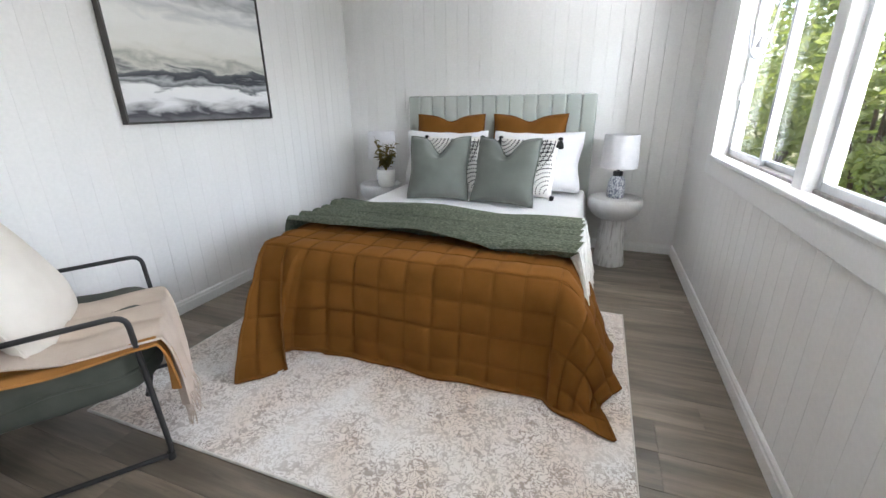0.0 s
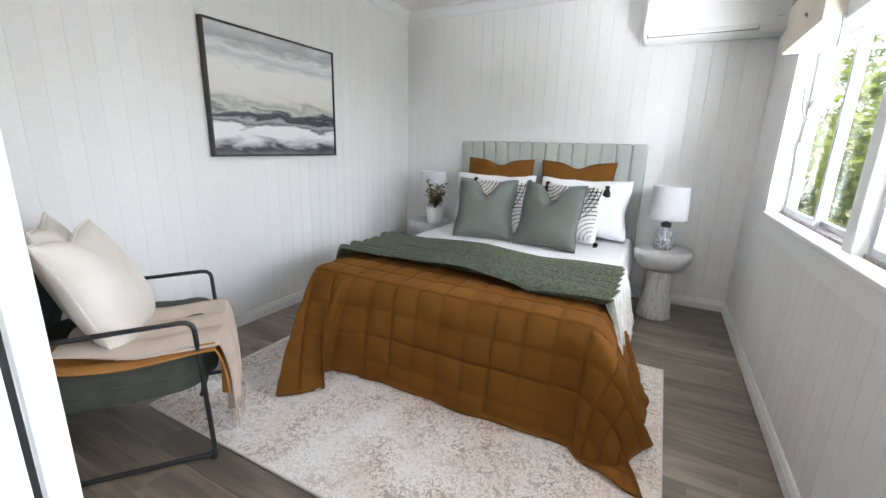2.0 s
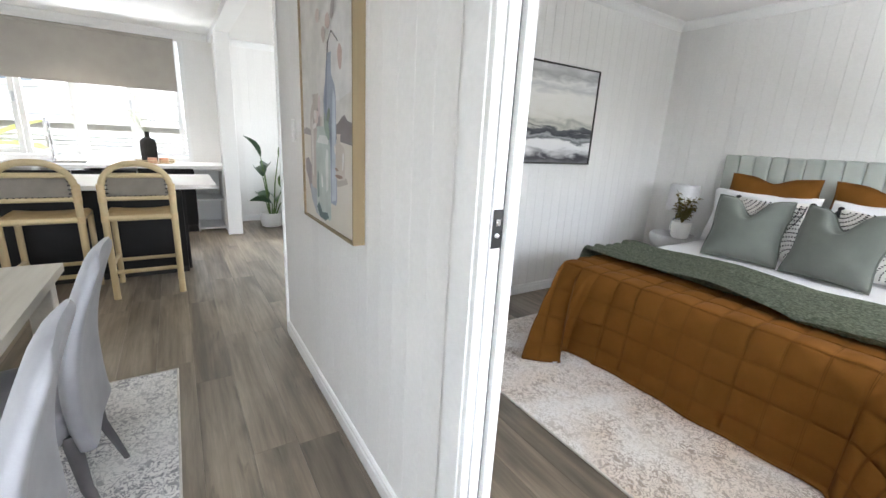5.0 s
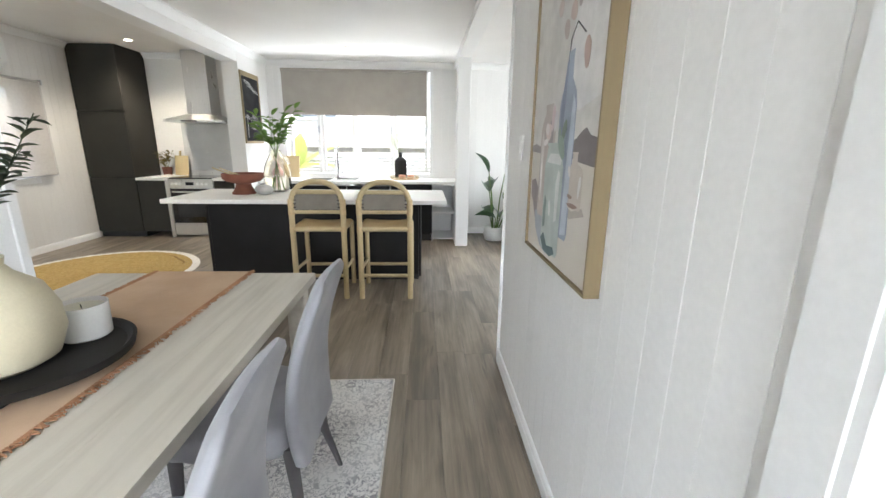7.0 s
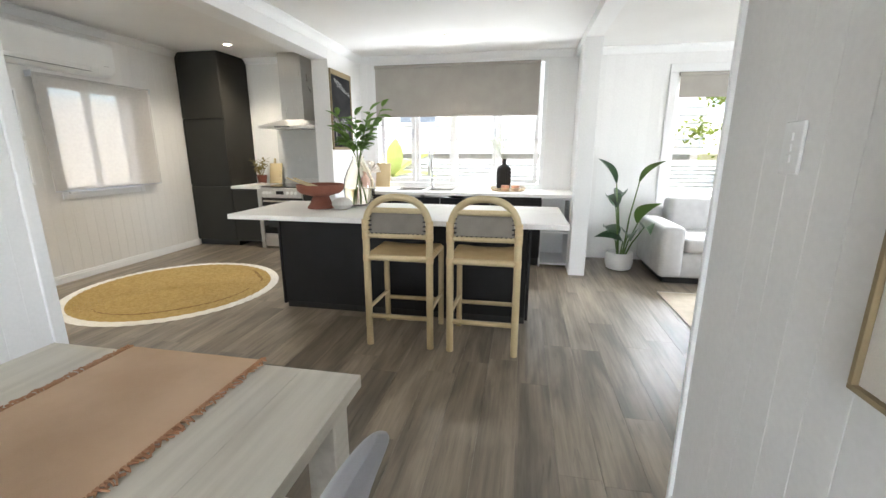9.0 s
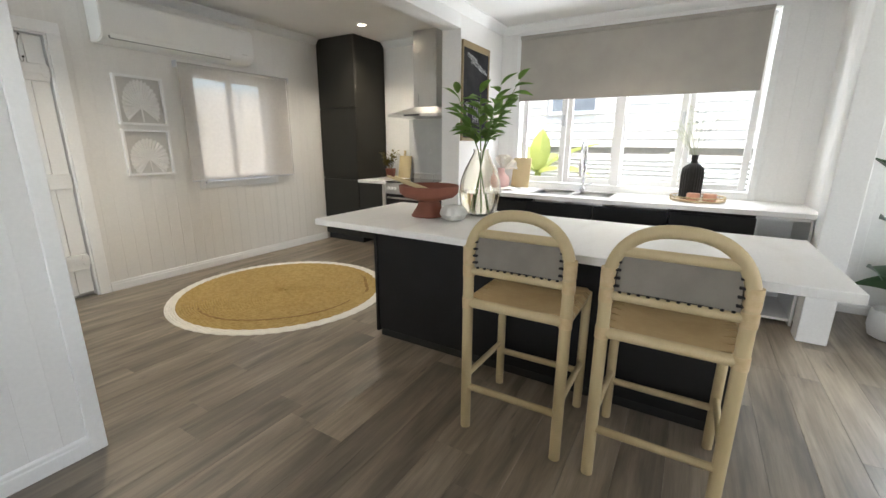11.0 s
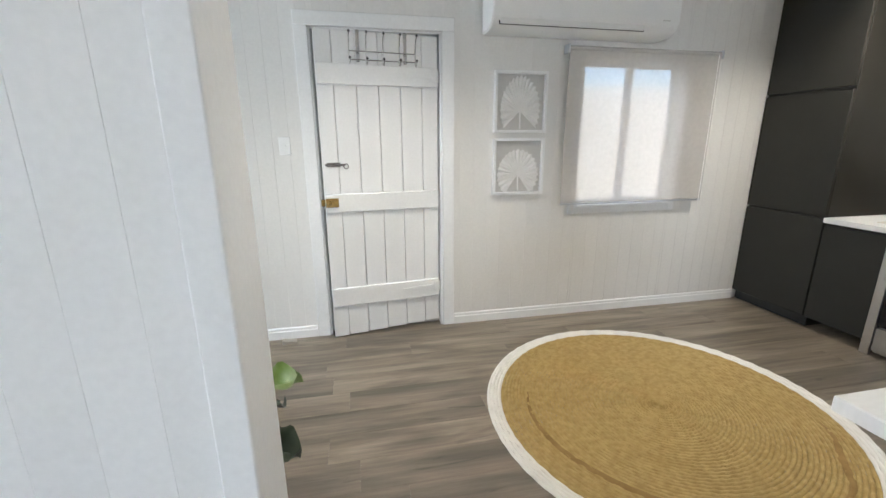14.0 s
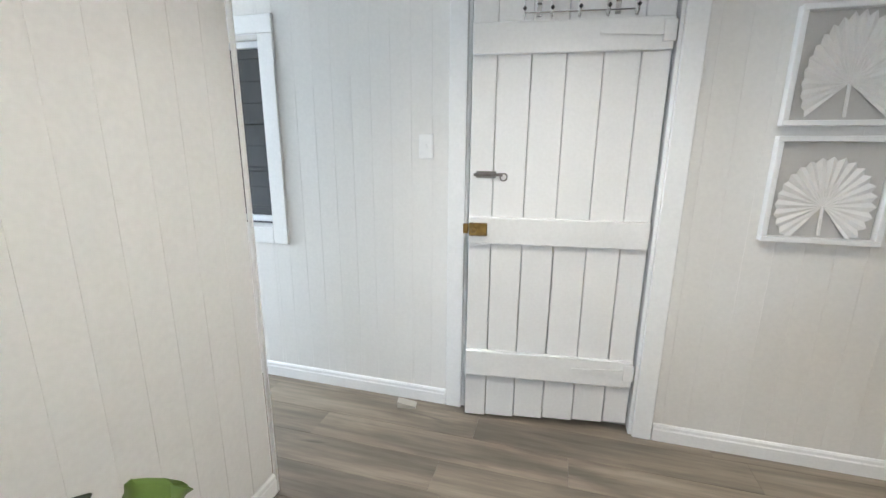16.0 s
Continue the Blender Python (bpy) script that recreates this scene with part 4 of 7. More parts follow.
for x, y, turn, seed in ((-0.93, 3.60, 6, 11), (-0.30, 3.58, -8, 12)):
    c = cushion("patterned_cushion", "white cushion with black ring stitching and tassels", M_PATTERN, (x, y, BT + 0.235), turn, -20, 0.50, 0.48, 0.15, 0.03, seed, "patterned cushions")
    rings_on(c, 0.50, 0.48, (0.22, -0.20), M_TASSEL, 0.15)
    rings_on(c, 0.50, 0.48, (-0.2, 0.22), M_TASSEL, 0.15)
    for a, b in ((-1, 1), (1, 1), (1, -1)):
        tassel(c, a * 0.245, b * 0.23 + 0.02)
for x, y, turn, seed, lab in ((-0.94, 3.30, 7, 21, "sage green linen cushion with a chopped top"), (-0.40, 3.27, -9, 22, "sage green linen cushion leaning in front")):
    cushion("sage_cushion", lab, M_SAGE, (x, y, BT + 0.245), turn, -20, 0.49, 0.50, 0.20, 0.13, seed, "sage cushions", "cushion", M_SAGE)

# bedside tables and lamps
M_PLASTER = mat("pale_grey_plaster", (0.60, 0.60, 0.60), (0.52, 0.52, 0.52), 0.85, 12, 160, 0.3)
M_WASHED = mat("white_washed_wood", (0.66, 0.65, 0.63), (0.33, 0.31, 0.29), 0.8, 5, 80, 0.5, stretch=(14, 14, 1), mid=(0.5, 0.75))
M_SHADE = cloth_translucent("white_lamp_shade", (0.80, 0.79, 0.80), 0.25)
M_CERAMIC = mat("blue_speckled_ceramic", (0.66, 0.67, 0.69), (0.16, 0.18, 0.24), 0.6, 95, 220, 0.5, mid=(0.45, 0.58))


def side_table(at, label):
    t = thing("bedside_table", label, "side table", at, group="bedside tables")
    part("fluted_base", lathe(bmesh.new(), [(0.122, 0), (0.124, 0.01), (0.108, 0.12), (0.092, 0.27), (0.086, 0.37), (0.086, 0.385)], seg=96, flute=0.02, flutes=24), M_WASHED, t, "white-washed fluted wooden base")
    part("bowl_top", lathe(bmesh.new(), [(0.09, 0.383), (0.13, 0.395), (0.175, 0.43), (0.200, 0.475), (0.207, 0.515), (0.203, 0.545), (0.192, 0.556), (0.0, 0.556)], seg=48), M_PLASTER, t, "pale grey bowl-shaped top")
    return t


def table_lamp(at, label):
    l = thing("table_lamp", label, "lamp", at, group="bedside lamps")
    part("ceramic_base", lathe(bmesh.new(), [(0.058, 0), (0.064, 0.01), (0.067, 0.05), (0.066, 0.10), (0.058, 0.14), (0.042, 0.165), (0.038, 0.17)], seg=36), M_CERAMIC, l, "blue-white carved ceramic base")
    part("neck", lathe(bmesh.new(), [(0.036, 0.168), (0.037, 0.198), (0.034, 0.205), (0.012, 0.207), (0.012, 0.26)], seg=24), M_BLACK, l)
    bm = bmesh.new()
    lathe(bm, [(0.135, 0.235), (0.137, 0.235), (0.125, 0.480), (0.123, 0.480), (0.135, 0.235)], seg=48)
    part("shade", bm, M_SHADE, l, "white drum shade")
    part("bulb", lathe(bmesh.new(), [(0.012, 0.255), (0.028, 0.30), (0.026, 0.33), (0.0, 0.345)], seg=16), M_WHITE, l)
    return l


side_table((0.405, 3.70, 0), "pale mushroom-shaped bedside table with a fluted base")
side_table((-1.705, 3.73, 0), "pale mushroom-shaped bedside table with a fluted base")
table_lamp((0.40, 3.70, 0.556), "white drum lamp with a blue speckled ceramic base")
table_lamp((-1.70, 3.78, 0.556), "white drum lamp partly behind a potted plant")
M_POT = mat("matt_white_pot", (0.74, 0.73, 0.71), (0.68, 0.67, 0.65), 0.7, 10, 120, 0.15)
M_DRYLEAF = foliage("olive_brown_leaf", (0.10, 0.09, 0.03), (0.20, 0.14, 0.05))
pot = thing("potted_plant", "white pot of olive-brown foliage on the bedside table", "plant", (-1.575, 3.60, 0.556))
part("pot", lathe(bmesh.new(), [(0.06, 0), (0.075, 0.02), (0.085, 0.12), (0.082, 0.155), (0.076, 0.155), (0.074, 0.13), (0, 0.13)], seg=32), M_POT, pot)
rnd = random.Random(3)
bm, lv = bmesh.new(), bmesh.new()
for i in range(16):
    a = rnd.uniform(0, 6.28)
    tip = Vector((math.cos(a) * rnd.uniform(0.03, 0.12), math.sin(a) * rnd.uniform(0.03, 0.12), 0.13 + rnd.uniform(0.14, 0.32)))
    tube(bm, [(0, 0, 0.13), tip * 0.5 + Vector((0, 0, 0.09)), tip], 0.003, 5, 0.0015)
    for k in range(7):
        p = Vector((0, 0, 0.13)).lerp(tip, 0.3 + 0.1 * k)
        tmp = leaf_mesh(0.05, 0.028)
        tmp.transform(Matrix.Translation(p) @ Euler((rnd.uniform(-0.6, 1.0), rnd.uniform(-0.5, 0.5), rnd.uniform(0, 6.28))).to_matrix().to_4x4())
        me = bpy.data.meshes.new("tmp")
        tmp.to_mesh(me)
        tmp.free()
        lv.from_mesh(me)
        bpy.data.meshes.remove(me)
part("stems", bm, M_DRYLEAF, pot)
part("leaves", lv, M_DRYLEAF, pot, kind="stuff")
outlet = thing("power_outlet", "white wall power outlet with a plugged lamp cord", "outlet", (0.58, 4.064, 0.31))
part("plate", box(bmesh.new(), -0.057, 0.057, -0.008, 0.004, -0.036, 0.036, 0.003), M_TRIM, outlet)
for x in (-0.03, 0.025):
    part("plug", box(bmesh.new(), x - 0.014, x + 0.014, -0.03, -0.008, -0.018, 0.014, 0.004), M_TRIM, outlet)
part("cord", tube(bmesh.new(), bent([(-0.03, -0.03, -0.01), (-0.04, -0.04, -0.12), (0.0, -0.03, -0.18), (0.03, -0.03, -0.10), (-0.02, -0.04, -0.16), (-0.06, -0.1, -0.29)], 0.05), 0.003, 6), M_TRIM, outlet)


# rugs
def rug_material(name, base, tint, blue, scale):
    """Faded oriental pattern: rosettes and scrolls worn away in patches."""
    m = mat(name, base, tint, 0.95, scale, 300, 0.6, depth=0.003)
    N, L = m.node_tree.nodes, m.node_tree.links
    b = N["Principled BSDF"]
    tc = N.new("ShaderNodeTexCoord")
    wv = N.new("ShaderNodeTexVoronoi")
    wv.feature, wv.inputs["Scale"].default_value = 'DISTANCE_TO_EDGE', 13
    nz = N.new("ShaderNodeTexNoise")
    nz.inputs["Scale"].default_value, nz.inputs["Detail"].default_value = 14, 6
    ds = N.new("ShaderNodeMix")
    ds.data_type = 'RGBA'
    ds.inputs["Factor"].default_value = 0.22
    L.new(tc.outputs["Object"], ds.inputs["A"]), L.new(nz.outputs["Color"], ds.inputs["B"])
    L.new(tc.outputs["Object"], nz.inputs[0]), L.new(ds.outputs["Result"], wv.inputs["Vector"])
    ring = N.new("ShaderNodeMath")
    ring.operation = 'PINGPONG'
    ring.inputs[1].default_value = 0.12
    L.new(wv.outputs["Distance"], ring.inputs[0])
    mr = N.new("ShaderNodeMapRange")
    mr.inputs[1].default_value, mr.inputs[2].default_value, mr.inputs[3].default_value, mr.inputs[4].default_value = 0.002, 0.046, 1, 0
    L.new(ring.outputs[0], mr.inputs[0])
    wear = N.new("ShaderNodeTexNoise")
    wear.inputs["Scale"].default_value, wear.inputs["Detail"].default_value = 3.4, 10
    L.new(tc.outputs["Object"], wear.inputs[0])
    wr = N.new("ShaderNodeMapRange")
    wr.inputs[1].default_value, wr.inputs[2].default_value, wr.inputs[4].default_value = 0.36, 0.60, 1.0
    wr.inputs[3].default_value = 0.30
    L.new(wear.outputs[0], wr.inputs[0])
    mul = N.new("ShaderNodeMath")
    mul.operation = 'MULTIPLY'
    L.new(mr.outputs[0], mul.inputs[0]), L.new(wr.outputs[0], mul.inputs[1])
    mx = N.new("ShaderNodeMix")
    mx.data_type = 'RGBA'
    mx.inputs["B"].default_value = (*blue, 1)
    src = b.inputs["Base Color"].links[0].from_socket
    fleck = N.new("ShaderNodeTexNoise")
    fleck.inputs["Scale"].default_value, fleck.inputs["Detail"].default_value, fleck.inputs["Distortion"].default_value = 26, 8, 1.6
    L.new(tc.outputs["Object"], fleck.inputs[0])
    fk = N.new("ShaderNodeMapRange")
    fk.inputs[1].default_value, fk.inputs[2].default_value, fk.inputs[4].default_value = 0.53, 0.61, 0.8
    L.new(fleck.outputs[0], fk.inputs[0])
    fw = N.new("ShaderNodeMath")
    fw.operation = 'MULTIPLY'
    L.new(fk.outputs[0], fw.inputs[0]), L.new(wr.outputs[0], fw.inputs[1])
    most = N.new("ShaderNodeMath")
    most.operation = 'MAXIMUM'
    L.new(mul.outputs[0], most.inputs[0]), L.new(fw.outputs[0], most.inputs[1])
    L.new(most.outputs[0], mx.inputs["Factor"]), L.new(src, mx.inputs["A"]), L.new(mx.outputs["Result"], b.inputs["Base Color"])
    return m


def rug(name, label, x0, x1, y0, y1, material, edge):
    r = thing(name, label, "rug", ((x0 + x1) / 2, (y0 + y1) / 2, 0))
    w, d = (x1 - x0) / 2, (y1 - y0) / 2
    bm = bmesh.new()
    sheet(bm, lambda u, v: Vector((-w + 2 * w * u, -d + 2 * d * v, 0.009 + 0.0012 * noise.noise(Vector((u * 9, v * 9, 0))))), 40, 40, 0.008)
    part("woven_top", bm, material, r)
    part("bound_edge", tube(bmesh.new(), [(-w, -d, 0.006), (w, -d, 0.006), (w, d, 0.006), (-w, d, 0.006)], 0.007, 6, closed=True), edge, r)
    return r


M_EDGE = mat("rug_binding", (0.72, 0.69, 0.63), (0.62, 0.59, 0.54), 0.95, 30, 300, 0.4)
rug("bedroom_rug", "faded cream and blush patterned rug under the bed", -1.76, 0.487, 1.05, 2.74, rug_material("faded_blush_rug", (0.84, 0.82, 0.80), (0.74, 0.64, 0.56), (0.30, 0.24, 0.20), 3), M_EDGE)
rug("dining_rug", "worn pale grey and blue patterned rug under the table", -2.10, 0.35, -2.16, -0.448, rug_material("worn_grey_rug", (0.82, 0.81, 0.79), (0.72, 0.70, 0.68), (0.17, 0.17, 0.19), 5), M_EDGE)

# armchair
M_OLIVE = mat("dark_green_velvet", (0.054, 0.059, 0.047), (0.078, 0.083, 0.067), 0.9, 9, 350, 0.3, sheen=0.05, depth=0.001)
chair = thing("armchair", "black metal armchair with dark green cushions", "armchair", (-1.437, 1.208, 0), -38.5)
for s in (-1, 1):
    x = 0.345 * s
    part("side_frame", tube(bmesh.new(), bent([(x, -0.66, 0.02), (x, -0.005, 0.02), (x, 0.0, 0.05), (x, -0.02, 0.615), (x, -0.72, 0.585), (x, -0.66, 0.02)], 0.045), 0.0095, 10), M_BLACK, chair)
    for y in (-0.005, -0.65):
        part("foot", tube(bmesh.new(), [(x, y, 0), (x, y, 0.03)], 0.014, 10), M_BLACK, chair)
for y, z in ((-0.02, 0.30), (-0.64, 0.26)):
    part("cross_bar", tube(bmesh.new(), [(-0.345, y, z), (0.345, y, z)], 0.0095, 8), M_BLACK, chair)
part("back_frame", tube(bmesh.new(), bent([(-0.345, -0.66, 0.25), (-0.345, -0.83, 0.80), (0.345, -0.83, 0.80), (0.345, -0.66, 0.25)], 0.05), 0.0095, 10), M_BLACK, chair)


def slab_cushion(bm, w, d, h, n=26):
    """A boxy squab with a waist seam and soft corners."""
    def fn(u, v):
        a, t = 2 * math.pi * u, math.pi * (v - 0.5)
        c, s = math.cos(a), math.sin(a)
        k = (abs(c) ** 5 + abs(s) ** 5) ** -0.2
        e = abs(math.cos(t)) ** 0.2
        z = h / 2 * (1 if t > 0 else -1) * abs(math.sin(t)) ** 0.5
        seam = 1 + 0.006 * math.sin(a * 23 + 3 * math.sin(a * 5)) * math.cos(t)
        p = Vector((w / 2 * c * k * e * seam, d / 2 * s * k * e * seam, z))
        return p * 1.0 + Vector((0, 0, 0.010 * noise.noise(p * 9))) + Vector((c, s, 0)) * 0.008 * noise.noise(p * 14 + Vector((3, 3, 3)))
    sheet(bm, fn, 60, n)
    bmesh.ops.remove_doubles(bm, verts=bm.verts, dist=0.0008)
    return bm


seat = part("seat_cushion", slab_cushion(bmesh.new(), 0.69, 0.72, 0.20), M_OLIVE, chair, "dark green velvet seat squab", smooth=70)
seat.matrix_basis = pose(0, -0.33, 0.385, 3)
seam = part("seam", tube(bmesh.new(), [(0.345 * math.cos(a) * (abs(math.cos(a)) ** 5 + abs(math.sin(a)) ** 5) ** -0.2, 0.355 * math.sin(a) * (abs(math.cos(a)) ** 5 + abs(math.sin(a)) ** 5) ** -0.2, 0.01 * math.sin(a * 7)) for a in [i / 60 * 6.283 for i in range(60)]], 0.006, 6, closed=True), M_OLIVE, seat)
back = part("back_cushion", slab_cushion(bmesh.new(), 0.66, 0.52, 0.16), M_OLIVE, chair, "dark green velvet back squab", smooth=70)
back.matrix_basis = pose(0, -0.68, 0.58, 73)
ch = chair.matrix_basis


def on_chair(x, y, z):
    return tuple(ch @ Vector((x, y, z)))


cushion("cream_cushion", "plump cream linen cushion on the armchair", M_CREAM, on_chair(0.06, -0.36, 0.70), 140, -22, 0.50, 0.50, 0.20, 0.04, 31, "cream cushions", "cushion", M_CREAM)
cushion("cream_cushion", "cream linen cushion tucked behind another", M_CREAM, on_chair(-0.10, -0.50, 0.71), 155, -18, 0.50, 0.50, 0.16, 0.02, 32, "cream cushions", "cushion", M_CREAM)
M_MUSTARD = mat("mustard_cotton", (0.40, 0.19, 0.055), (0.34, 0.16, 0.045), 0.9, 8, 400, 0.3)
M_OAT = mat("oat_wool_throw", (0.56, 0.47, 0.39), (0.50, 0.41, 0.33), 0.95, 10, 350, 0.5)


def chair_throw(x0, x1, length, lift, back_y, seed, fold):
    """A cloth running over the seat and down past its front edge."""
    def fn(u, v):
        x = x0 + (x1 - x0) * u
        s = v * length
        top = -back_y
        z0 = 0.478 + lift + 0.012 * noise.noise(Vector((x * 9, s * 4, seed))) + fold * abs(math.sin(u * 9 + s * 2)) * 0.6
        if s < top:
            return Vector((x + 0.03 * math.sin(s * 5), back_y + s, z0 + 0.03 * max(0, 1 - s / 0.25)))
        d = s - top
        r = 0.05
        out = r * (1 - math.exp(-d / r))
        return Vector((x + 0.03 * math.sin(s * 5) + (0.02 + 0.75 * (1 - u)) * d * (x1 - x0) / 0.5, 0.015 + out + 0.02 * math.sin(u * 12 + 1) * min(d * 4, 1) + lift, z0 - max(d - 0.03, 0)))
    return fn


t = thing("throw_blanket", "oat wool throw draped over the armchair's front corner", "blanket", on_chair(0, 0, 0), -38.5)
part("throw_cloth", sheet(bmesh.new(), chair_throw(-0.17, 0.325, 0.82, 0.022, -0.46, 4, 0.035), 40, 60, 0.008), M_OAT, t, smooth=70)
fr = bmesh.new()
f = chair_throw(-0.17, 0.325, 0.82, 0.022, -0.46, 4, 0.035)
rnd = random.Random(8)
for i in range(34):
    p = f((i + 0.5) / 34, 1.0)
    tube(fr, [p, p + Vector((rnd.uniform(-0.01, 0.01), rnd.uniform(0, 0.015), -0.05)), p + Vector((rnd.uniform(-0.02, 0.02), rnd.uniform(0, 0.02), -0.10))], 0.0028, 4, 0.0015)
part("fringe", fr, M_OAT, t, kind="stuff")
t = thing("throw_blanket", "mustard cotton throw under the oat one", "blanket", on_chair(0, 0, 0), -38.5)
part("throw_cloth", sheet(bmesh.new(), chair_throw(0.12, 0.365, 0.86, 0.008, -0.62, 9, 0.015), 30, 60, 0.007), M_MUSTARD, t, smooth=70)

# seascape
M_SEA = bpy.data.materials.new("seascape_paint")
M_SEA.use_nodes = True
N, L = M_SEA.node_tree.nodes, M_SEA.node_tree.links
b = N["Principled BSDF"]
b.inputs["Roughness"].default_value = 0.6
tc, mp, nz = N.new("ShaderNodeTexCoord"), N.new("ShaderNodeMapping"), N.new("ShaderNodeTexNoise")
mp.inputs["Scale"].default_value = (1, 1.5, 5)
nz.inputs["Scale"].default_value, nz.inputs["Detail"].default_value, nz.inputs["Distortion"].default_value = 2.6, 7, 0.6
L.new(tc.outputs["Object"], mp.inputs[0]), L.new(mp.outputs[0], nz.inputs[0])
sp, mad = N.new("ShaderNodeSeparateXYZ"), N.new("ShaderNodeMath")
L.new(tc.outputs["Object"], sp.inputs[0])
mr = N.new("ShaderNodeMapRange")
mr.inputs[1].default_value, mr.inputs[2].default_value = -0.4, 0.4
L.new(sp.outputs["Z"], mr.inputs[0])
mad.operation = 'MULTIPLY_ADD'
mad.inputs[1].default_value = 0.24
L.new(nz.outputs[0], mad.inputs[0])
sub = N.new("ShaderNodeMath")
sub.operation = 'SUBTRACT'
sub.inputs[1].default_value = 0.12
L.new(mr.outputs[0], sub.inputs[0]), L.new(sub.outputs[0], mad.inputs[2])
cr = N.new("ShaderNodeValToRGB")
stops = [(0.0, (0.16, 0.16, 0.17)), (0.07, (0.05, 0.05, 0.06)), (0.11, (0.45, 0.45, 0.46)), (0.15, (0.76, 0.76, 0.77)), (0.22, (0.80, 0.80, 0.80)), (0.25, (0.12, 0.13, 0.14)), (0.29, (0.40, 0.41, 0.42)), (0.32, (0.035, 0.04, 0.05)), (0.36, (0.10, 0.11, 0.12)), (0.385, (0.56, 0.55, 0.50)), (0.42, (0.38, 0.385, 0.35)), (0.47, (0.66, 0.645, 0.59)), (0.55, (0.74, 0.73, 0.69)), (0.70, (0.80, 0.795, 0.77)), (0.77, (0.56, 0.57, 0.575)), (0.83, (0.76, 0.76, 0.75)), (0.90, (0.40, 0.41, 0.42)), (1.0, (0.66, 0.66, 0.66))]
cr.color_ramp.elements[0].position, cr.color_ramp.elements[0].color = stops[0][0], (*stops[0][1], 1)
cr.color_ramp.elements[1].position, cr.color_ramp.elements[1].color = stops[-1][0], (*stops[-1][1], 1)
for p, c in stops[1:-1]:
    cr.color_ramp.elements.new(p).color = (*c, 1)
L.new(mad.outputs[0], cr.inputs[0]), L.new(cr.outputs[0], b.inputs["Base Color"])
picture = thing("seascape_picture", "large grey abstract seascape in a thin black frame", "picture", (-2.199, 2.343, 1.583))
part("canvas", box(bmesh.new(), 0.0, 0.032, -0.537, 0.537, -0.39, 0.39), M_SEA, picture, smooth=None)
M_DKFRAME = mat("dark_bronze_frame", (0.030, 0.027, 0.024), (0.05, 0.045, 0.04), 0.45)
for y0, y1, z0, z1 in ((-0.55, 0.55, -0.402, -0.39), (-0.55, 0.55, 0.39, 0.402), (-0.55, -0.538, -0.39, 0.39), (0.538, 0.55, -0.39, 0.39)):
    part("frame_bar", box(bmesh.new(), 0.0, 0.042, y0, y1, z0, z1, 0.001), M_DKFRAME, picture)


# air conditioners
M_AC = mat("white_plastic", (0.80, 0.80, 0.78), (0.77, 0.77, 0.75), 0.3, 4, 100, 0.02)


def air_conditioner(at, turn, w, label, h=0.295, d=0.21):
    """Split unit; local x along the wall, front towards -y, back at y=0."""
    a = thing("air_conditioner", label, "air conditioner", at, turn)
    prof = [(0, 0.0), (-d * 0.62, 0.0), (-d * 0.90, 0.035), (-d, 0.085), (-d, h - 0.03), (-d + 0.03, h), (0, h)]
    bm = bmesh.new()
    rings = [[bm.verts.new((x, y, z)) for y, z in prof] for x in (-w / 2, w / 2)]
    for i in range(7):
        bm.faces.new((rings[0][i], rings[0][(i + 1) % 7], rings[1][(i + 1) % 7], rings[1][i]))
    bm.faces.new(rings[0]), bm.faces.new(rings[1][::-1])
    bmesh.ops.bevel(bm, geom=list(bm.edges), offset=0.008, segments=2, affect='EDGES')
    part("casing", bm, M_AC, a)
    fl = part("louvre", box(bmesh.new(), -w * 0.46, w * 0.30, -0.012, 0.0, 0, 0.062, 0.003), M_AC, a, "swing louvre at the lower edge")
    fl.matrix_basis = pose(0, -d * 0.925 - 0.002, 0.020, -14)
    # black sheet behind the louvre stands in for the shade in its gap
    sh = part("louvre_gap", box(bmesh.new(), -w * 0.465, w * 0.305, -0.003, 0.0, -0.003, 0.067), M_BLACK, a)
    sh.matrix_basis = pose(0, -d * 0.925 + 0.001, 0.020, -14)
    part("indicator", box(bmesh.new(), w * 0.40, w * 0.44, -d - 0.0015, -d + 0.002, 0.085, 0.092), M_STEEL, a)
    return a


air_conditioner((0.495, 4.067, 2.10), 0, 0.90, "white split air conditioner high on the bedroom wall")
air_conditioner((-4.25, -4.984, 2.10), 180, 1.34, "white split air conditioner above the side window", 0.33, 0.24)
solid("conduit", tube(bmesh.new(), bent([(0.93, 3.93, 2.16), (0.925, 3.95, 2.30), (0.925, 3.9, 2.44), (0.925, 3.6, 2.47), (0.925, 3.2, 2.49)], 0.06), 0.018, 10), mat("grey_conduit", (0.30, 0.29, 0.28), (0.24, 0.23, 0.22), 0.5), "grey wrapped pipe between air conditioner and ceiling", "pipe")
oldac = thing("window_air_conditioner", "old cream window air conditioner above the panes with a looped cable", "air conditioner", (0.93, 2.95, 1.845))
M_OLD = mat("yellowed_plastic", (0.66, 0.61, 0.50), (0.58, 0.53, 0.42), 0.5, 6, 90, 0.08)
part("housing", box(bmesh.new(), -0.10, 0.10, -0.36, 0.36, 0.0, 0.44, 0.012, 2), M_OLD, oldac)
for k in range(9):
    part("vent_slat", box(bmesh.new(), -0.106, -0.098, -0.30, 0.30, 0.24 + k * 0.02, 0.25 + k * 0.02, 0.002), mat("vent_slat", (0.35, 0.33, 0.28), None, 0.6) if k == 0 else bpy.data.materials["vent_slat"], oldac)
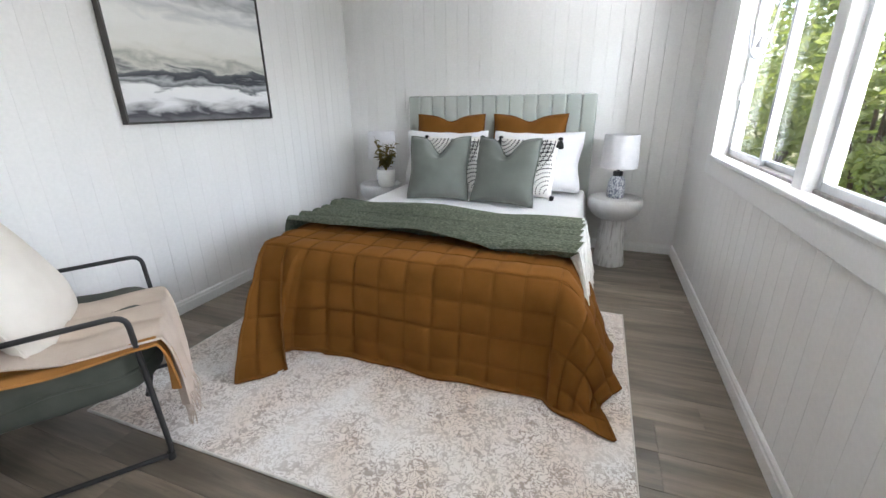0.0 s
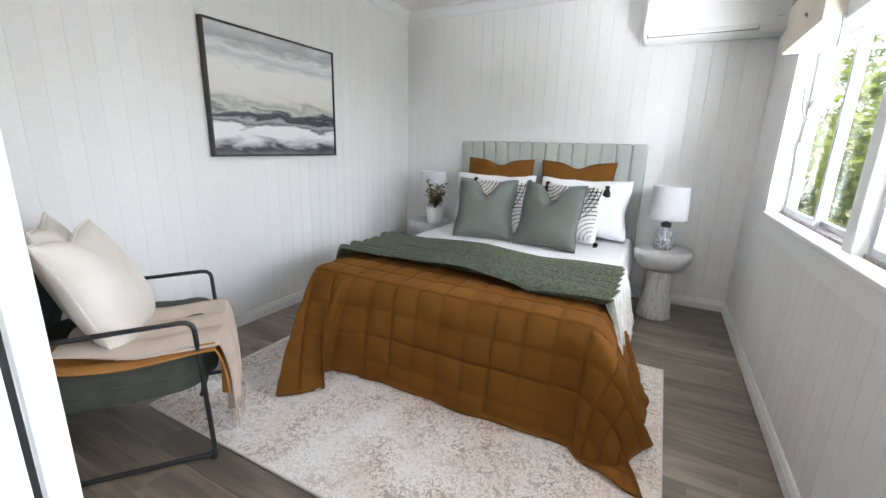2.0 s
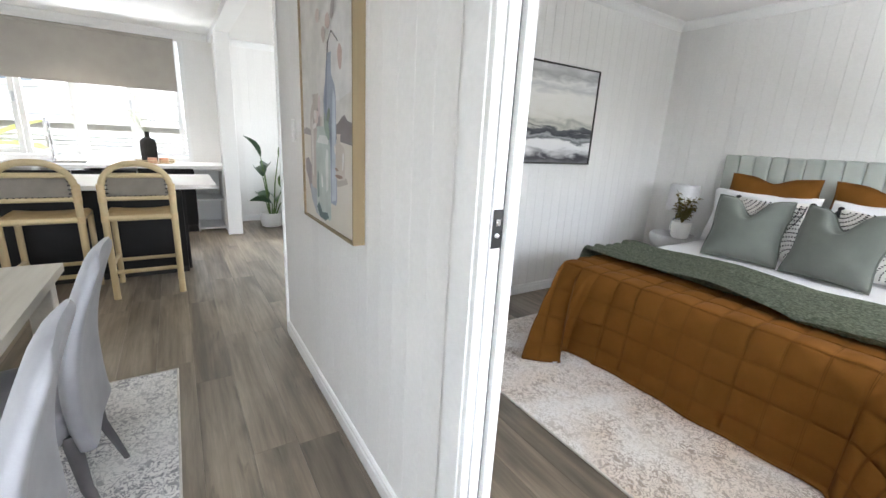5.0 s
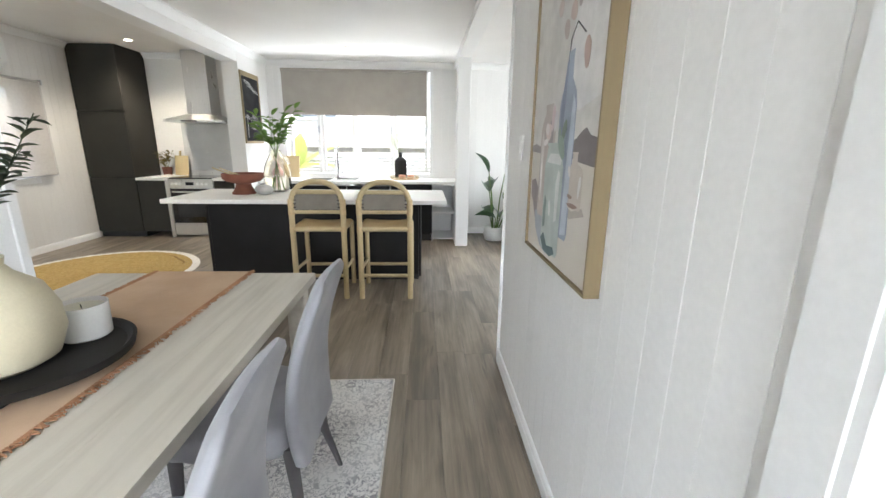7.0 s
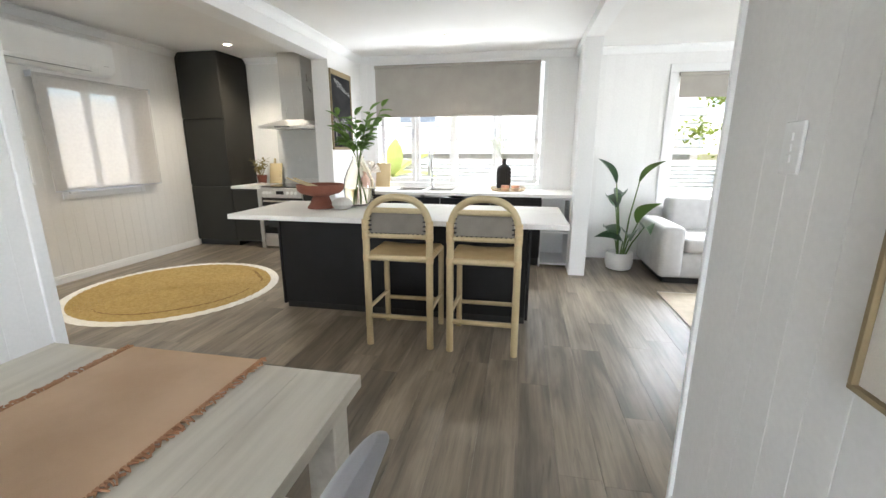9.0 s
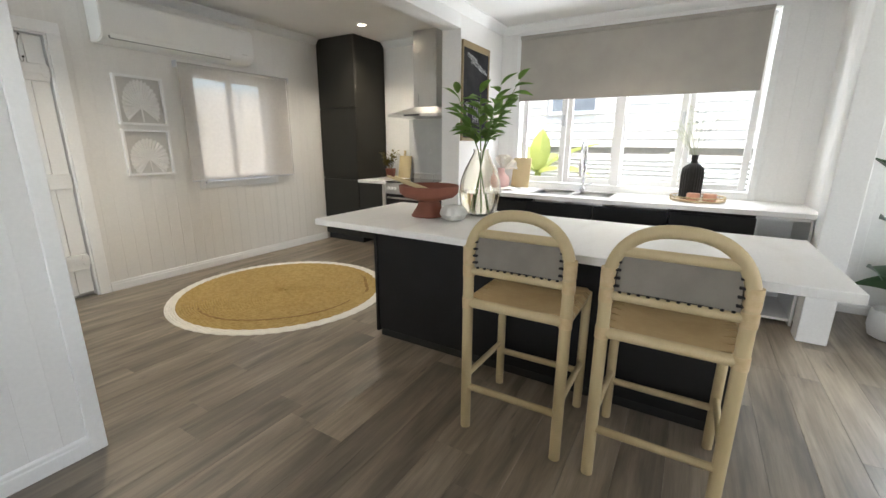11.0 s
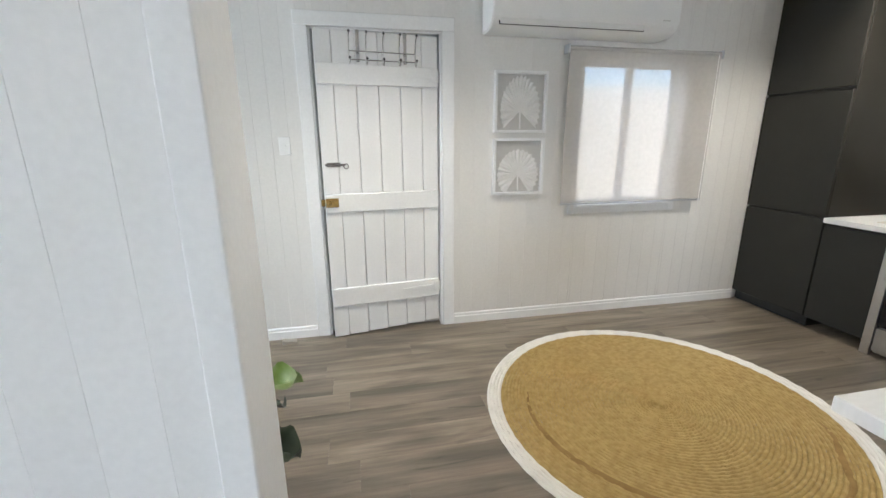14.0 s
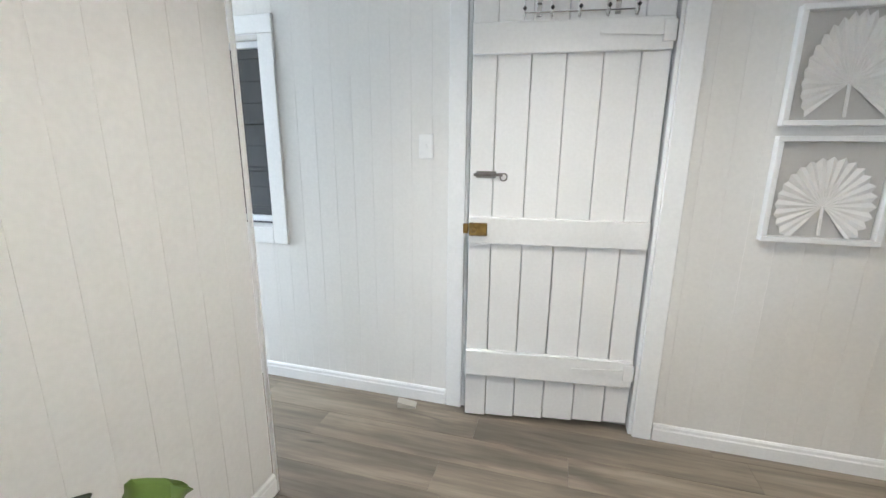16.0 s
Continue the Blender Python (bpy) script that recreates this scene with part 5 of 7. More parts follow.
part("cable", tube(bmesh.new(), bent([(-0.03, -0.37, 0.02), (-0.035, -0.42, -0.12), (-0.035, -0.36, -0.33), (-0.035, -0.22, -0.41), (-0.035, -0.06, -0.33), (-0.035, -0.02, -0.1), (-0.04, -0.05, 0.02), (-0.11, -0.1, 0.10)], 0.12, 8), 0.0055, 8), mat("grey_cable", (0.42, 0.43, 0.44), (0.38, 0.39, 0.4), 0.5), oldac, "looped grey power cable")
part("hanging_cable", tube(bmesh.new(), bent([(-0.03, -0.34, 0.01), (-0.03, -0.30, -0.12), (-0.03, -0.24, -0.29)], 0.1), 0.005, 8), bpy.data.materials["grey_cable"], oldac)
part("plug", lathe(bmesh.new(), [(0.008, 0.05), (0.014, 0.03), (0.022, 0.012), (0.022, 0.0)], -0.03, -0.24, -0.345, 12), bpy.data.materials["grey_cable"], oldac)
for y in (-0.25, -0.23):
    part("plug_pin", box(bmesh.new(), -0.032, -0.029, y - 0.003, y + 0.003, -0.362, -0.344), M_STEEL, oldac)

# ceiling fan
fan = thing("ceiling_fan", "dark five-bladed ceiling fan at rest", "ceiling fan", (-0.62, 2.20, 2.58))
M_FAN = mat("dark_fan_timber", (0.05, 0.042, 0.036), (0.035, 0.03, 0.026), 0.5, 6, 90, 0.1)
part("downrod", tube(bmesh.new(), [(0, 0, 0), (0, 0, -0.16)], 0.014, 12), M_BLACK, fan)
part("canopy", lathe(bmesh.new(), [(0.02, -0.05), (0.06, -0.03), (0.07, 0)], seg=24), M_BLACK, fan)
part("motor", lathe(bmesh.new(), [(0.0, -0.30), (0.08, -0.29), (0.11, -0.25), (0.11, -0.20), (0.05, -0.16), (0.02, -0.15)], seg=28), M_BLACK, fan)
for k in range(5):
    bm = bmesh.new()
    sheet(bm, lambda u, v: Vector((0.10 + 0.59 * u, (v - 0.5) * (0.10 + 0.05 * math.sin(u * 2.6)) * (1 - 0.5 * max(0, u - 0.93) / 0.07), 0.012 * (v - 0.5))), 16, 6, 0.007)
    bl = part("blade", bm, M_FAN, fan)
    bl.matrix_basis = pose(0, 0, -0.25, 8, 0, 77 + 72 * k)


# ---- hall and dining ----
M_OAK = mat("light_oak", (0.295, 0.225, 0.125), (0.235, 0.175, 0.095), 0.55, 4, 90, 0.15, stretch=(1, 1, 0.12))
art = thing("still_life_canvas", "framed canvas of pale bottles and vases in soft greys", "painting", (-1.298, 0.208, 1.46))
AW, AH = 0.337, 0.515
part("canvas", box(bmesh.new(), -AW + 0.012, AW - 0.012, -0.036, 0.0, -AH + 0.012, AH - 0.012), mat("canvas_paint", (0.60, 0.555, 0.485), (0.65, 0.61, 0.55), 0.7, 3, 300, 0.25), art, smooth=None)
for x0, x1, z0, z1 in ((-AW, AW, -AH, -AH + 0.010), (-AW, AW, AH - 0.010, AH), (-AW, -AW + 0.010, -AH + 0.01, AH - 0.01), (AW - 0.010, AW, -AH + 0.01, AH - 0.01)):
    part("frame_bar", box(bmesh.new(), x0, x1, -0.045, 0.0, z0, z1, 0.001), M_OAK, art)


M_TRAYPAINT = mat("dark_paint", (0.05, 0.045, 0.045), None, 0.7)


def daub(name, outline, colour, lift):
    """A flat shape of paint, (x, z) pairs given round its edge."""
    bm = bmesh.new()
    vs = [bm.verts.new((x, -0.0362 - lift, z)) for x, z in outline]
    f = bm.faces.new(vs)
    r = bmesh.ops.extrude_face_region(bm, geom=[f])
    bmesh.ops.translate(bm, verts=[v for v in r["geom"] if isinstance(v, bmesh.types.BMVert)], vec=(0, -0.0006, 0))
    return part(name, bm, mat(name, colour, tuple(v * 0.85 for v in colour), 0.7, 14, 200, 0.3), art, smooth=None)


def bottle(cx, z0, h, w, neck, colour, name, lift, shoulder=0.62):
    half = [(0.42, 0), (0.5, 0.04), (0.5, shoulder), (0.42, shoulder + 0.07), (neck, shoulder + 0.14), (neck * 0.9, 0.96), (neck * 1.15, 1.0)]
    pts = [(cx + a * w, z0 + b * h) for a, b in half] + [(cx - a * w, z0 + b * h) for a, b in reversed(half)]
    daub(name, pts, colour, lift)


def blob(name, x, z, w, h, turn, colour, lift):
    """A soft oval stroke, w across and h along its turned axis."""
    c, n = math.cos(turn), math.sin(turn)
    pts = []
    for k in range(14):
        a = 2 * math.pi * k / 14
        p, q = w / 2 * math.cos(a) * (1 + 0.12 * math.sin(3 * a)), h / 2 * math.sin(a)
        pts.append((x + p * c - q * n, z + p * n + q * c))
    daub(name, pts, colour, lift)


daub("painted_sky", [(-0.325, -0.115), (-0.12, -0.105), (0.08, -0.11), (0.325, -0.09), (0.325, 0.50), (-0.325, 0.50)], (0.67, 0.65, 0.615), 0.0)
daub("painted_cloud", [(0.02, 0.03), (0.16, -0.01), (0.325, 0.02), (0.325, 0.34), (0.22, 0.38), (0.08, 0.27)], (0.73, 0.72, 0.705), 0.0008)
daub("painted_hill", [(0.10, -0.105), (0.165, -0.088), (0.205, -0.068), (0.235, -0.060), (0.265, -0.080), (0.325, -0.090), (0.325, -0.165), (0.20, -0.155), (0.10, -0.14)], (0.215, 0.190, 0.190), 0.0016)
daub("painted_hill", [(-0.325, -0.112), (-0.27, -0.103), (-0.20, -0.115), (-0.20, -0.138), (-0.325, -0.132)], (0.34, 0.31, 0.305), 0.0016)
daub("painted_shadow", [(-0.305, -0.245), (-0.25, -0.235), (-0.20, -0.27), (-0.185, -0.36), (-0.23, -0.385), (-0.265, -0.33), (-0.30, -0.30)], (0.33, 0.285, 0.285), 0.0016)
daub("painted_shadow", [(-0.235, -0.355), (-0.13, -0.34), (-0.10, -0.47), (-0.05, -0.49), (-0.14, -0.475), (-0.21, -0.42)], (0.40, 0.42, 0.47), 0.0020)
daub("painted_shadow", [(0.10, -0.285), (0.17, -0.30), (0.25, -0.28), (0.27, -0.30), (0.16, -0.325), (0.09, -0.31)], (0.47, 0.42, 0.37), 0.0020)
bottle(0.070, -0.40, 0.565, 0.150, 0.16, (0.345, 0.385, 0.47), "painted_blue_bottle", 0.0026, 0.72)
daub("painted_light", [(0.085, -0.39), (0.135, -0.38), (0.140, 0.00), (0.115, 0.04), (0.10, -0.12)], (0.52, 0.565, 0.63), 0.0034)
daub("painted_dark", [(0.005, -0.16), (0.03, -0.16), (0.045, 0.04), (0.055, 0.14), (0.040, 0.14), (0.015, 0.03)], (0.235, 0.265, 0.34), 0.0034)
bottle(-0.118, -0.365, 0.395, 0.165, 0.24, (0.515, 0.455, 0.42), "painted_rose_bottle", 0.0030, 0.78)
daub("painted_dark", [(-0.11, -0.30), (-0.075, -0.24), (-0.055, -0.08), (-0.06, -0.02), (-0.095, -0.03), (-0.105, -0.16)], (0.355, 0.315, 0.315), 0.0038)
daub("painted_light", [(-0.185, -0.30), (-0.165, -0.31), (-0.155, -0.10), (-0.17, -0.06), (-0.185, -0.10)], (0.66, 0.62, 0.59), 0.0038)
bottle(-0.022, -0.475, 0.375, 0.195, 0.40, (0.49, 0.545, 0.515), "painted_glass_jar", 0.0046, 0.80)
daub("painted_light", [(-0.10, -0.165), (0.05, -0.170), (0.06, -0.150), (0.02, -0.135), (-0.06, -0.135)], (0.70, 0.71, 0.69), 0.0056)
daub("painted_light", [(0.02, -0.36), (0.045, -0.35), (0.055, -0.20), (0.035, -0.185), (0.015, -0.23)], (0.68, 0.70, 0.675), 0.0056)
daub("painted_dark", [(-0.105, -0.40), (-0.08, -0.39), (-0.075, -0.30), (-0.095, -0.28), (-0.11, -0.33)], (0.255, 0.315, 0.300), 0.0056)
daub("painted_foot", [(-0.118, -0.44), (-0.085, -0.415), (-0.04, -0.455), (0.03, -0.445), (0.05, -0.465), (0.0, -0.485), (-0.08, -0.478)], (0.13, 0.18, 0.185), 0.0058)
blob("painted_light", -0.035, -0.32, 0.022, 0.055, 0.1, (0.72, 0.73, 0.71), 0.0060)
bottle(0.172, -0.292, 0.165, 0.135, 0.15, (0.60, 0.535, 0.475), "painted_pink_flask", 0.0030, 0.66)
blob("painted_light", 0.222, -0.225, 0.018, 0.065, -0.15, (0.74, 0.72, 0.70), 0.0040)
blob("painted_light", 0.132, -0.185, 0.018, 0.035, 0.4, (0.73, 0.70, 0.67), 0.0040)
blob("painted_foot", 0.175, -0.283, 0.085, 0.014, 0.0, (0.30, 0.205, 0.17), 0.0040)
blob("painted_foot", 0.150, -0.258, 0.042, 0.012, -0.1, (0.36, 0.27, 0.225), 0.0040)
for k, (x, z, w, h, turn, c) in enumerate(((-0.055, -0.02, 0.034, 0.085, -0.15, (0.66, 0.54, 0.545)), (-0.022, -0.03, 0.032, 0.07, -0.3, (0.68, 0.64, 0.645)), (-0.090, -0.065, 0.060, 0.055, 0.5, (0.70, 0.585, 0.555)), (-0.105, -0.055, 0.035, 0.045, 0.9, (0.75, 0.70, 0.68)), (-0.115, -0.098, 0.055, 0.022, 0.2, (0.78, 0.74, 0.72)))):
    blob("painted_petal", x, z, w, h, turn, c, 0.0066 + 0.0008 * k)
for k, (x, z, w, h, turn, c) in enumerate(((0.075, -0.070, 0.035, 0.085, -0.5, (0.225, 0.275, 0.225)), (0.040, -0.085, 0.026, 0.075, 0.1, (0.27, 0.325, 0.28)), (0.070, -0.115, 0.050, 0.085, 0.6, (0.31, 0.385, 0.33)))):
    blob("painted_leaf", x, z, w, h, turn, c, 0.0112 + 0.0008 * k)
for k, (x, z, w, h, turn, c) in enumerate(((0.012, 0.235, 0.045, 0.06, 0.3, (0.50, 0.42, 0.39)), (0.20, 0.135, 0.045, 0.085, 0.1, (0.50, 0.37, 0.33)), (0.07, 0.27, 0.05, 0.06, 0.8, (0.58, 0.47, 0.43)), (0.13, 0.30, 0.04, 0.07, -0.4, (0.46, 0.41, 0.40)), (-0.05, 0.31, 0.05, 0.05, 0.2, (0.62, 0.53, 0.49)), (0.02, 0.38, 0.045, 0.06, 0.5, (0.55, 0.44, 0.40)))):
    blob("painted_petal", x, z, w, h, turn, c, 0.0042 + 0.0008 * k)


def wall_switch(at, turn, label, rockers=1):
    s = thing("light_switch", label, "light switch", at, turn)
    part("plate", box(bmesh.new(), -0.036, 0.036, -0.008, 0.0, -0.058, 0.058, 0.003), M_TRIM, s)
    for k in range(rockers):
        z = 0.024 * (rockers - 1) / 2 - 0.024 * k
        part("rocker", box(bmesh.new(), -0.006, 0.006, -0.012, -0.008, z - 0.009, z + 0.009, 0.001), M_TRIM, s)
    return s


part("painted_stem", tube(bmesh.new(), [(0.045, -0.0385, 0.14), (0.055, -0.0385, 0.20), (0.10, -0.0385, 0.235), (0.17, -0.0385, 0.19)], 0.0018, 4), M_TRAYPAINT, art)
wall_switch((-1.98, 0.209, 1.34), 0, "white double wall switch beside the painting", 3)
wall_switch((-2.24, -4.984, 1.38), 180, "white wall switch beside the board door")

M_TABLE = mat("whitewashed_timber", (0.60, 0.56, 0.48), (0.48, 0.44, 0.37), 0.55, 3, 80, 0.25, stretch=(0.6, 9, 9), mid=(0.4, 0.75))
TX0, TX1, TY0, TY1 = -1.83, 0.07, -1.80, -0.79
table = thing("dining_table", "pale whitewashed timber dining table", "table", ((TX0 + TX1) / 2, (TY0 + TY1) / 2, 0))
w, d = (TX1 - TX0) / 2, (TY1 - TY0) / 2
for k in range(6):
    y0 = -d + 2 * d * k / 6
    part("top_board", box(bmesh.new(), -w, w, y0 + 0.0001, y0 + 2 * d / 6 - 0.0001, 0.715, 0.75, 0.0005), M_TABLE, table)
for s in (-1, 1):
    part("apron", box(bmesh.new(), -w + 0.1, w - 0.1, s * (d - 0.10) - 0.012, s * (d - 0.10) + 0.012, 0.63, 0.715), M_TABLE, table)
    part("apron", box(bmesh.new(), s * (w - 0.11) - 0.012, s * (w - 0.11) + 0.012, -d + 0.11, d - 0.11, 0.63, 0.715), M_TABLE, table)
    for q in (-1, 1):
        x, y = s * (w - 0.07), q * (d - 0.07)
        part("leg", box(bmesh.new(), x - 0.04, x + 0.04, y - 0.04, y + 0.04, 0.010, 0.715, 0.004), M_TABLE, table)
M_RUNNER = mat("dusty_pink_linen", (0.62, 0.445, 0.305), (0.56, 0.39, 0.26), 0.9, 7, 400, 0.35)
runner = thing("table_runner", "dusty pink linen runner with frayed edges", "table runner", (0, 0, 0))
part("runner_cloth", sheet(bmesh.new(), lambda u, v: Vector((-1.85 + 1.95 * u, -1.53 + 0.43 * v, 0.7525 + 0.0012 * noise.noise(Vector((u * 14, v * 5, 4))) + 0.005 * max(0, noise.noise(Vector((u * 9, v * 4, 9))) - 0.25))), 90, 24, 0.0015), M_RUNNER, runner)
rnd = random.Random(6)
for y, s in ((-1.53, -1), (-1.10, 1)):
    bm = bmesh.new()
    for i in range(260):
        x = -1.85 + 1.95 * i / 260
        tube(bm, [(x, y, 0.754), (x + rnd.uniform(-0.008, 0.008), y + s * 0.012, 0.756), (x + rnd.uniform(-0.012, 0.012), y + s * rnd.uniform(0.016, 0.028), 0.7535)], 0.0036, 4, 0.002)
    part("frayed_edge", bm, mat("frayed_thread", (0.44, 0.25, 0.145), (0.34, 0.18, 0.10), 0.95) if s < 0 else bpy.data.materials["frayed_thread"], runner, "darker frayed thread", kind="stuff")
tray = thing("footed_tray", "black wooden footed tray on the runner", "tray", (-0.95, -1.31, 0.755))
M_TRAY = mat("black_stained_wood", (0.014, 0.013, 0.012), (0.022, 0.020, 0.019), 0.6, 8, 120, 0.2, spec=0.2)
part("dish", lathe(bmesh.new(), [(0.20, 0.022), (0.228, 0.03), (0.235, 0.055), (0.225, 0.055), (0.21, 0.042), (0.0, 0.042)], seg=48), M_TRAY, tray)
for a in (0.4, 2.5, 4.6):
    part("foot", box(bmesh.new(), 0.16 * math.cos(a) - 0.02, 0.16 * math.cos(a) + 0.02, 0.16 * math.sin(a) - 0.02, 0.16 * math.sin(a) + 0.02, 0, 0.024, 0.003), M_TRAY, tray)
candle = thing("candle", "cream candle in a frosted glass jar", "candle", (-1.075, -1.255, 0.797))
part("jar", lathe(bmesh.new(), [(0.055, 0.0), (0.062, 0.006), (0.063, 0.10), (0.059, 0.10), (0.058, 0.01), (0, 0.01)], seg=36), mat("milky_glass", (0.74, 0.73, 0.70), (0.7, 0.69, 0.66), 0.25), candle)
part("wax", lathe(bmesh.new(), [(0.057, 0.012), (0.057, 0.088), (0.05, 0.086), (0, 0.084)], seg=32), mat("cream_wax", (0.78, 0.74, 0.63), (0.74, 0.70, 0.6), 0.5), candle)
part("wick", tube(bmesh.new(), [(0, 0, 0.084), (0.002, 0, 0.098)], 0.0015, 6), M_BLACK, candle)
vase = thing("ceramic_vase", "matt cream ceramic vase with eucalyptus stems", "vase", (-0.90, -1.325, 0.797))
part("vase_body", lathe(bmesh.new(), [(0.08, 0), (0.115, 0.02), (0.136, 0.08), (0.132, 0.14), (0.108, 0.20), (0.06, 0.24), (0.046, 0.26), (0.050, 0.28), (0.042, 0.28), (0.038, 0.25), (0, 0.24)], seg=40), mat("cream_ceramic", (0.66, 0.60, 0.44), (0.60, 0.54, 0.39), 0.7, 6, 140, 0.2), vase)
M_EUC = foliage("eucalyptus_leaf", (0.045, 0.065, 0.05), (0.09, 0.115, 0.09))
rnd = random.Random(14)
for i in range(7):
    a = i * 0.9 + 0.3
    tip = Vector((0.16 * math.cos(a), 0.16 * math.sin(a), 0.26 + rnd.uniform(0.22, 0.36)))
    mid = Vector((0.05 * math.cos(a), 0.05 * math.sin(a), 0.40))
    st = part("stem", tube(bmesh.new(), [(0, 0, 0.2), mid, tip], 0.0025, 5, 0.0012), M_EUC, vase)
    lv = bmesh.new()
    for k in range(14):
        p = mid.lerp(tip, k / 14)
        for s in (-1, 1):
            tmp = leaf_mesh(0.038, 0.03, 0.2, 0.1, 4)
            tmp.transform(Matrix.Translation(p) @ Euler((rnd.uniform(-0.3, 0.9), 0, a + s * 1.4 + rnd.uniform(-0.4, 0.4))).to_matrix().to_4x4())
            me = bpy.data.meshes.new("tmp")
            tmp.to_mesh(me)
            tmp.free()
            lv.from_mesh(me)
            bpy.data.meshes.remove(me)
    part("leaves", lv, M_EUC, st, kind="stuff")

# upholstered chairs; local front is -y
M_LEG = mat("dark_grey_leg", (0.11, 0.105, 0.11), (0.09, 0.086, 0.09), 0.6, 8, 200, 0.1)
M_GREY = mat("grey_velvet", (0.265, 0.265, 0.285), (0.33, 0.33, 0.35), 0.8, 7, 350, 0.2, sheen=0.3, depth=0.001)


def dining_chair(at, turn):
    c = thing("dining_chair", "grey upholstered dining chair pushed in at the table", "chair", at, turn, "chairs round the table")

    def backfn(u, v):
        a = 2 * math.pi * u
        hh = 0.06 * 0 + v
        z = 0.34 + 0.60 * v
        wid = (0.225 - 0.035 * v - 0.03 * max(0, 0.25 - v) * 4) * (1 - max(0, v - 0.90) ** 2 * 30)
        th = 0.036 * (1 - 0.35 * v) * (1 - max(0, v - 0.94) ** 2 * 180)
        lean = 0.02 + 0.10 * v ** 1.5 - 0.06 * math.sin(v * 3.1) * 0.6
        x = wid * (abs(math.cos(a)) ** 0.5) * (1 if math.cos(a) > 0 else -1)
        y = max(th, 0.004) * (abs(math.sin(a)) ** 0.7) * (1 if math.sin(a) > 0 else -1)
        return Vector((x, lean + y - 0.03 * math.cos(x / 0.225 * 1.4) + 0.03, z))
    bm = bmesh.new()
    sheet(bm, backfn, 40, 28)
    bm.normal_update()
    top = [v for v in bm.verts if v.co.z > 0.9399]
    bmesh.ops.remove_doubles(bm, verts=bm.verts, dist=0.0005)
    bmesh.ops.holes_fill(bm, edges=[e for e in bm.edges if e.is_boundary])
    part("backrest", bm, M_GREY, c, smooth=60)
    st = part("seat", slab_cushion(bmesh.new(), 0.45, 0.44, 0.11), M_GREY, c, smooth=70)
    st.matrix_basis = pose(0, -0.20, 0.425)
    for x, y, dx, dy in ((-0.17, -0.36, -0.02, -0.03), (0.17, -0.36, 0.02, -0.03), (-0.17, 0.0, -0.03, 0.07), (0.17, 0.0, 0.03, 0.07)):
        part("leg", tube(bmesh.new(), [(x, y, 0.40), (x + dx * 0.3, y + dy * 0.25, 0.2), (x + dx, y + dy, 0.0)], 0.024, 10, 0.010), M_LEG, c, "dark grey tapered leg")
    return c


c1 = dining_chair((-1.235, -0.69, 0.009), 180 - 180)
c1.matrix_basis = pose(-1.235, -0.70, 0.009)
copy_thing(c1, pose(-0.60, -0.70, 0.009, 0, 0, 3))
copy_thing(c1, pose(-1.30, -1.93, 0.009, 0, 0, 178))
copy_thing(c1, pose(-0.62, -1.94, 0.009, 0, 0, 181))


# ---- kitchen ----
island = thing("kitchen_island", "charcoal kitchen island with a white stone top", "kitchen island", (-4.2, -1.35, 0))
ix, iy = -4.2, -1.35
part("body", box(bmesh.new(), -4.58 - ix, -3.98 - ix, -2.36 - iy, -0.33 - iy, 0.06, 0.812, 0.002), M_CHAR, island)
part("end_panel", box(bmesh.new(), -4.60 - ix, -3.972 - ix, -2.385 - iy, -2.362 - iy, 0.04, 0.812, 0.002), M_CHAR, island)
part("end_panel", box(bmesh.new(), -4.60 - ix, -3.972 - ix, -0.328 - iy, -0.305 - iy, 0.04, 0.812, 0.002), M_CHAR, island)
part("plinth", box(bmesh.new(), -4.54 - ix, -4.0 - ix, -2.36 - iy, -0.33 - iy, 0, 0.062), M_BLACK, island)
solid("island_worktop", box(bmesh.new(), -4.63, -3.705, -2.635, -0.065, 0.814, 0.852, 0.003), M_STONE, "white veined stone worktop on the island", "worktop")

# sink bench
for k, (y0, y1) in enumerate(((-2.52, -1.95), (-1.94, -1.35), (-1.34, -0.75), (-0.74, -0.16))):
    c = thing("base_cabinet", "charcoal base cabinet under the sink bench", "cabinet", (-6.0, (y0 + y1) / 2, 0), group="sink bench cabinets")
    w = (y1 - y0) / 2
    part("body", box(bmesh.new(), -0.29, 0.27, -w, w, 0.1, 0.66 if k in (1, 2) else 0.81, 0.002), M_CHAR, c)
    part("door", box(bmesh.new(), 0.272, 0.29, -w + 0.002, w - 0.002, 0.12, 0.64, 0.002), M_CHAR, c)
    part("drawer_front", box(bmesh.new(), 0.272, 0.29, -w + 0.002, w - 0.002, 0.655, 0.79, 0.002), M_CHAR, c)
    part("plinth", box(bmesh.new(), -0.25, 0.22, -w, w, 0, 0.1), M_BLACK, c)
shelf = thing("open_shelf_unit", "white open shelf unit at the end of the bench", "shelf", (-6.0, -0.02, 0))
for z in (0.03, 0.40, 0.79):
    part("shelf", box(bmesh.new(), -0.29, 0.27, -0.13, 0.17, z, z + 0.018, 0.001), M_TRIM, shelf)
for y in (-0.148, 0.172):
    part("side_panel", box(bmesh.new(), -0.29, 0.28, y, y + 0.017, 0, 0.81, 0.001), M_TRIM, shelf)
part("back_panel", box(bmesh.new(), -0.29, -0.28, -0.13, 0.17, 0.03, 0.81), M_TRIM, shelf)
bm = bmesh.new()
for b in ((-6.315, -5.66, -2.525, -1.95), (-6.315, -6.22, -1.95, -1.22), (-5.82, -5.66, -1.95, -1.22), (-6.315, -5.66, -1.22, 0.196)):
    box(bm, *b, 0.822, 0.858)
box(bm, -6.22, -5.82, -1.60, -1.57, 0.822, 0.858)
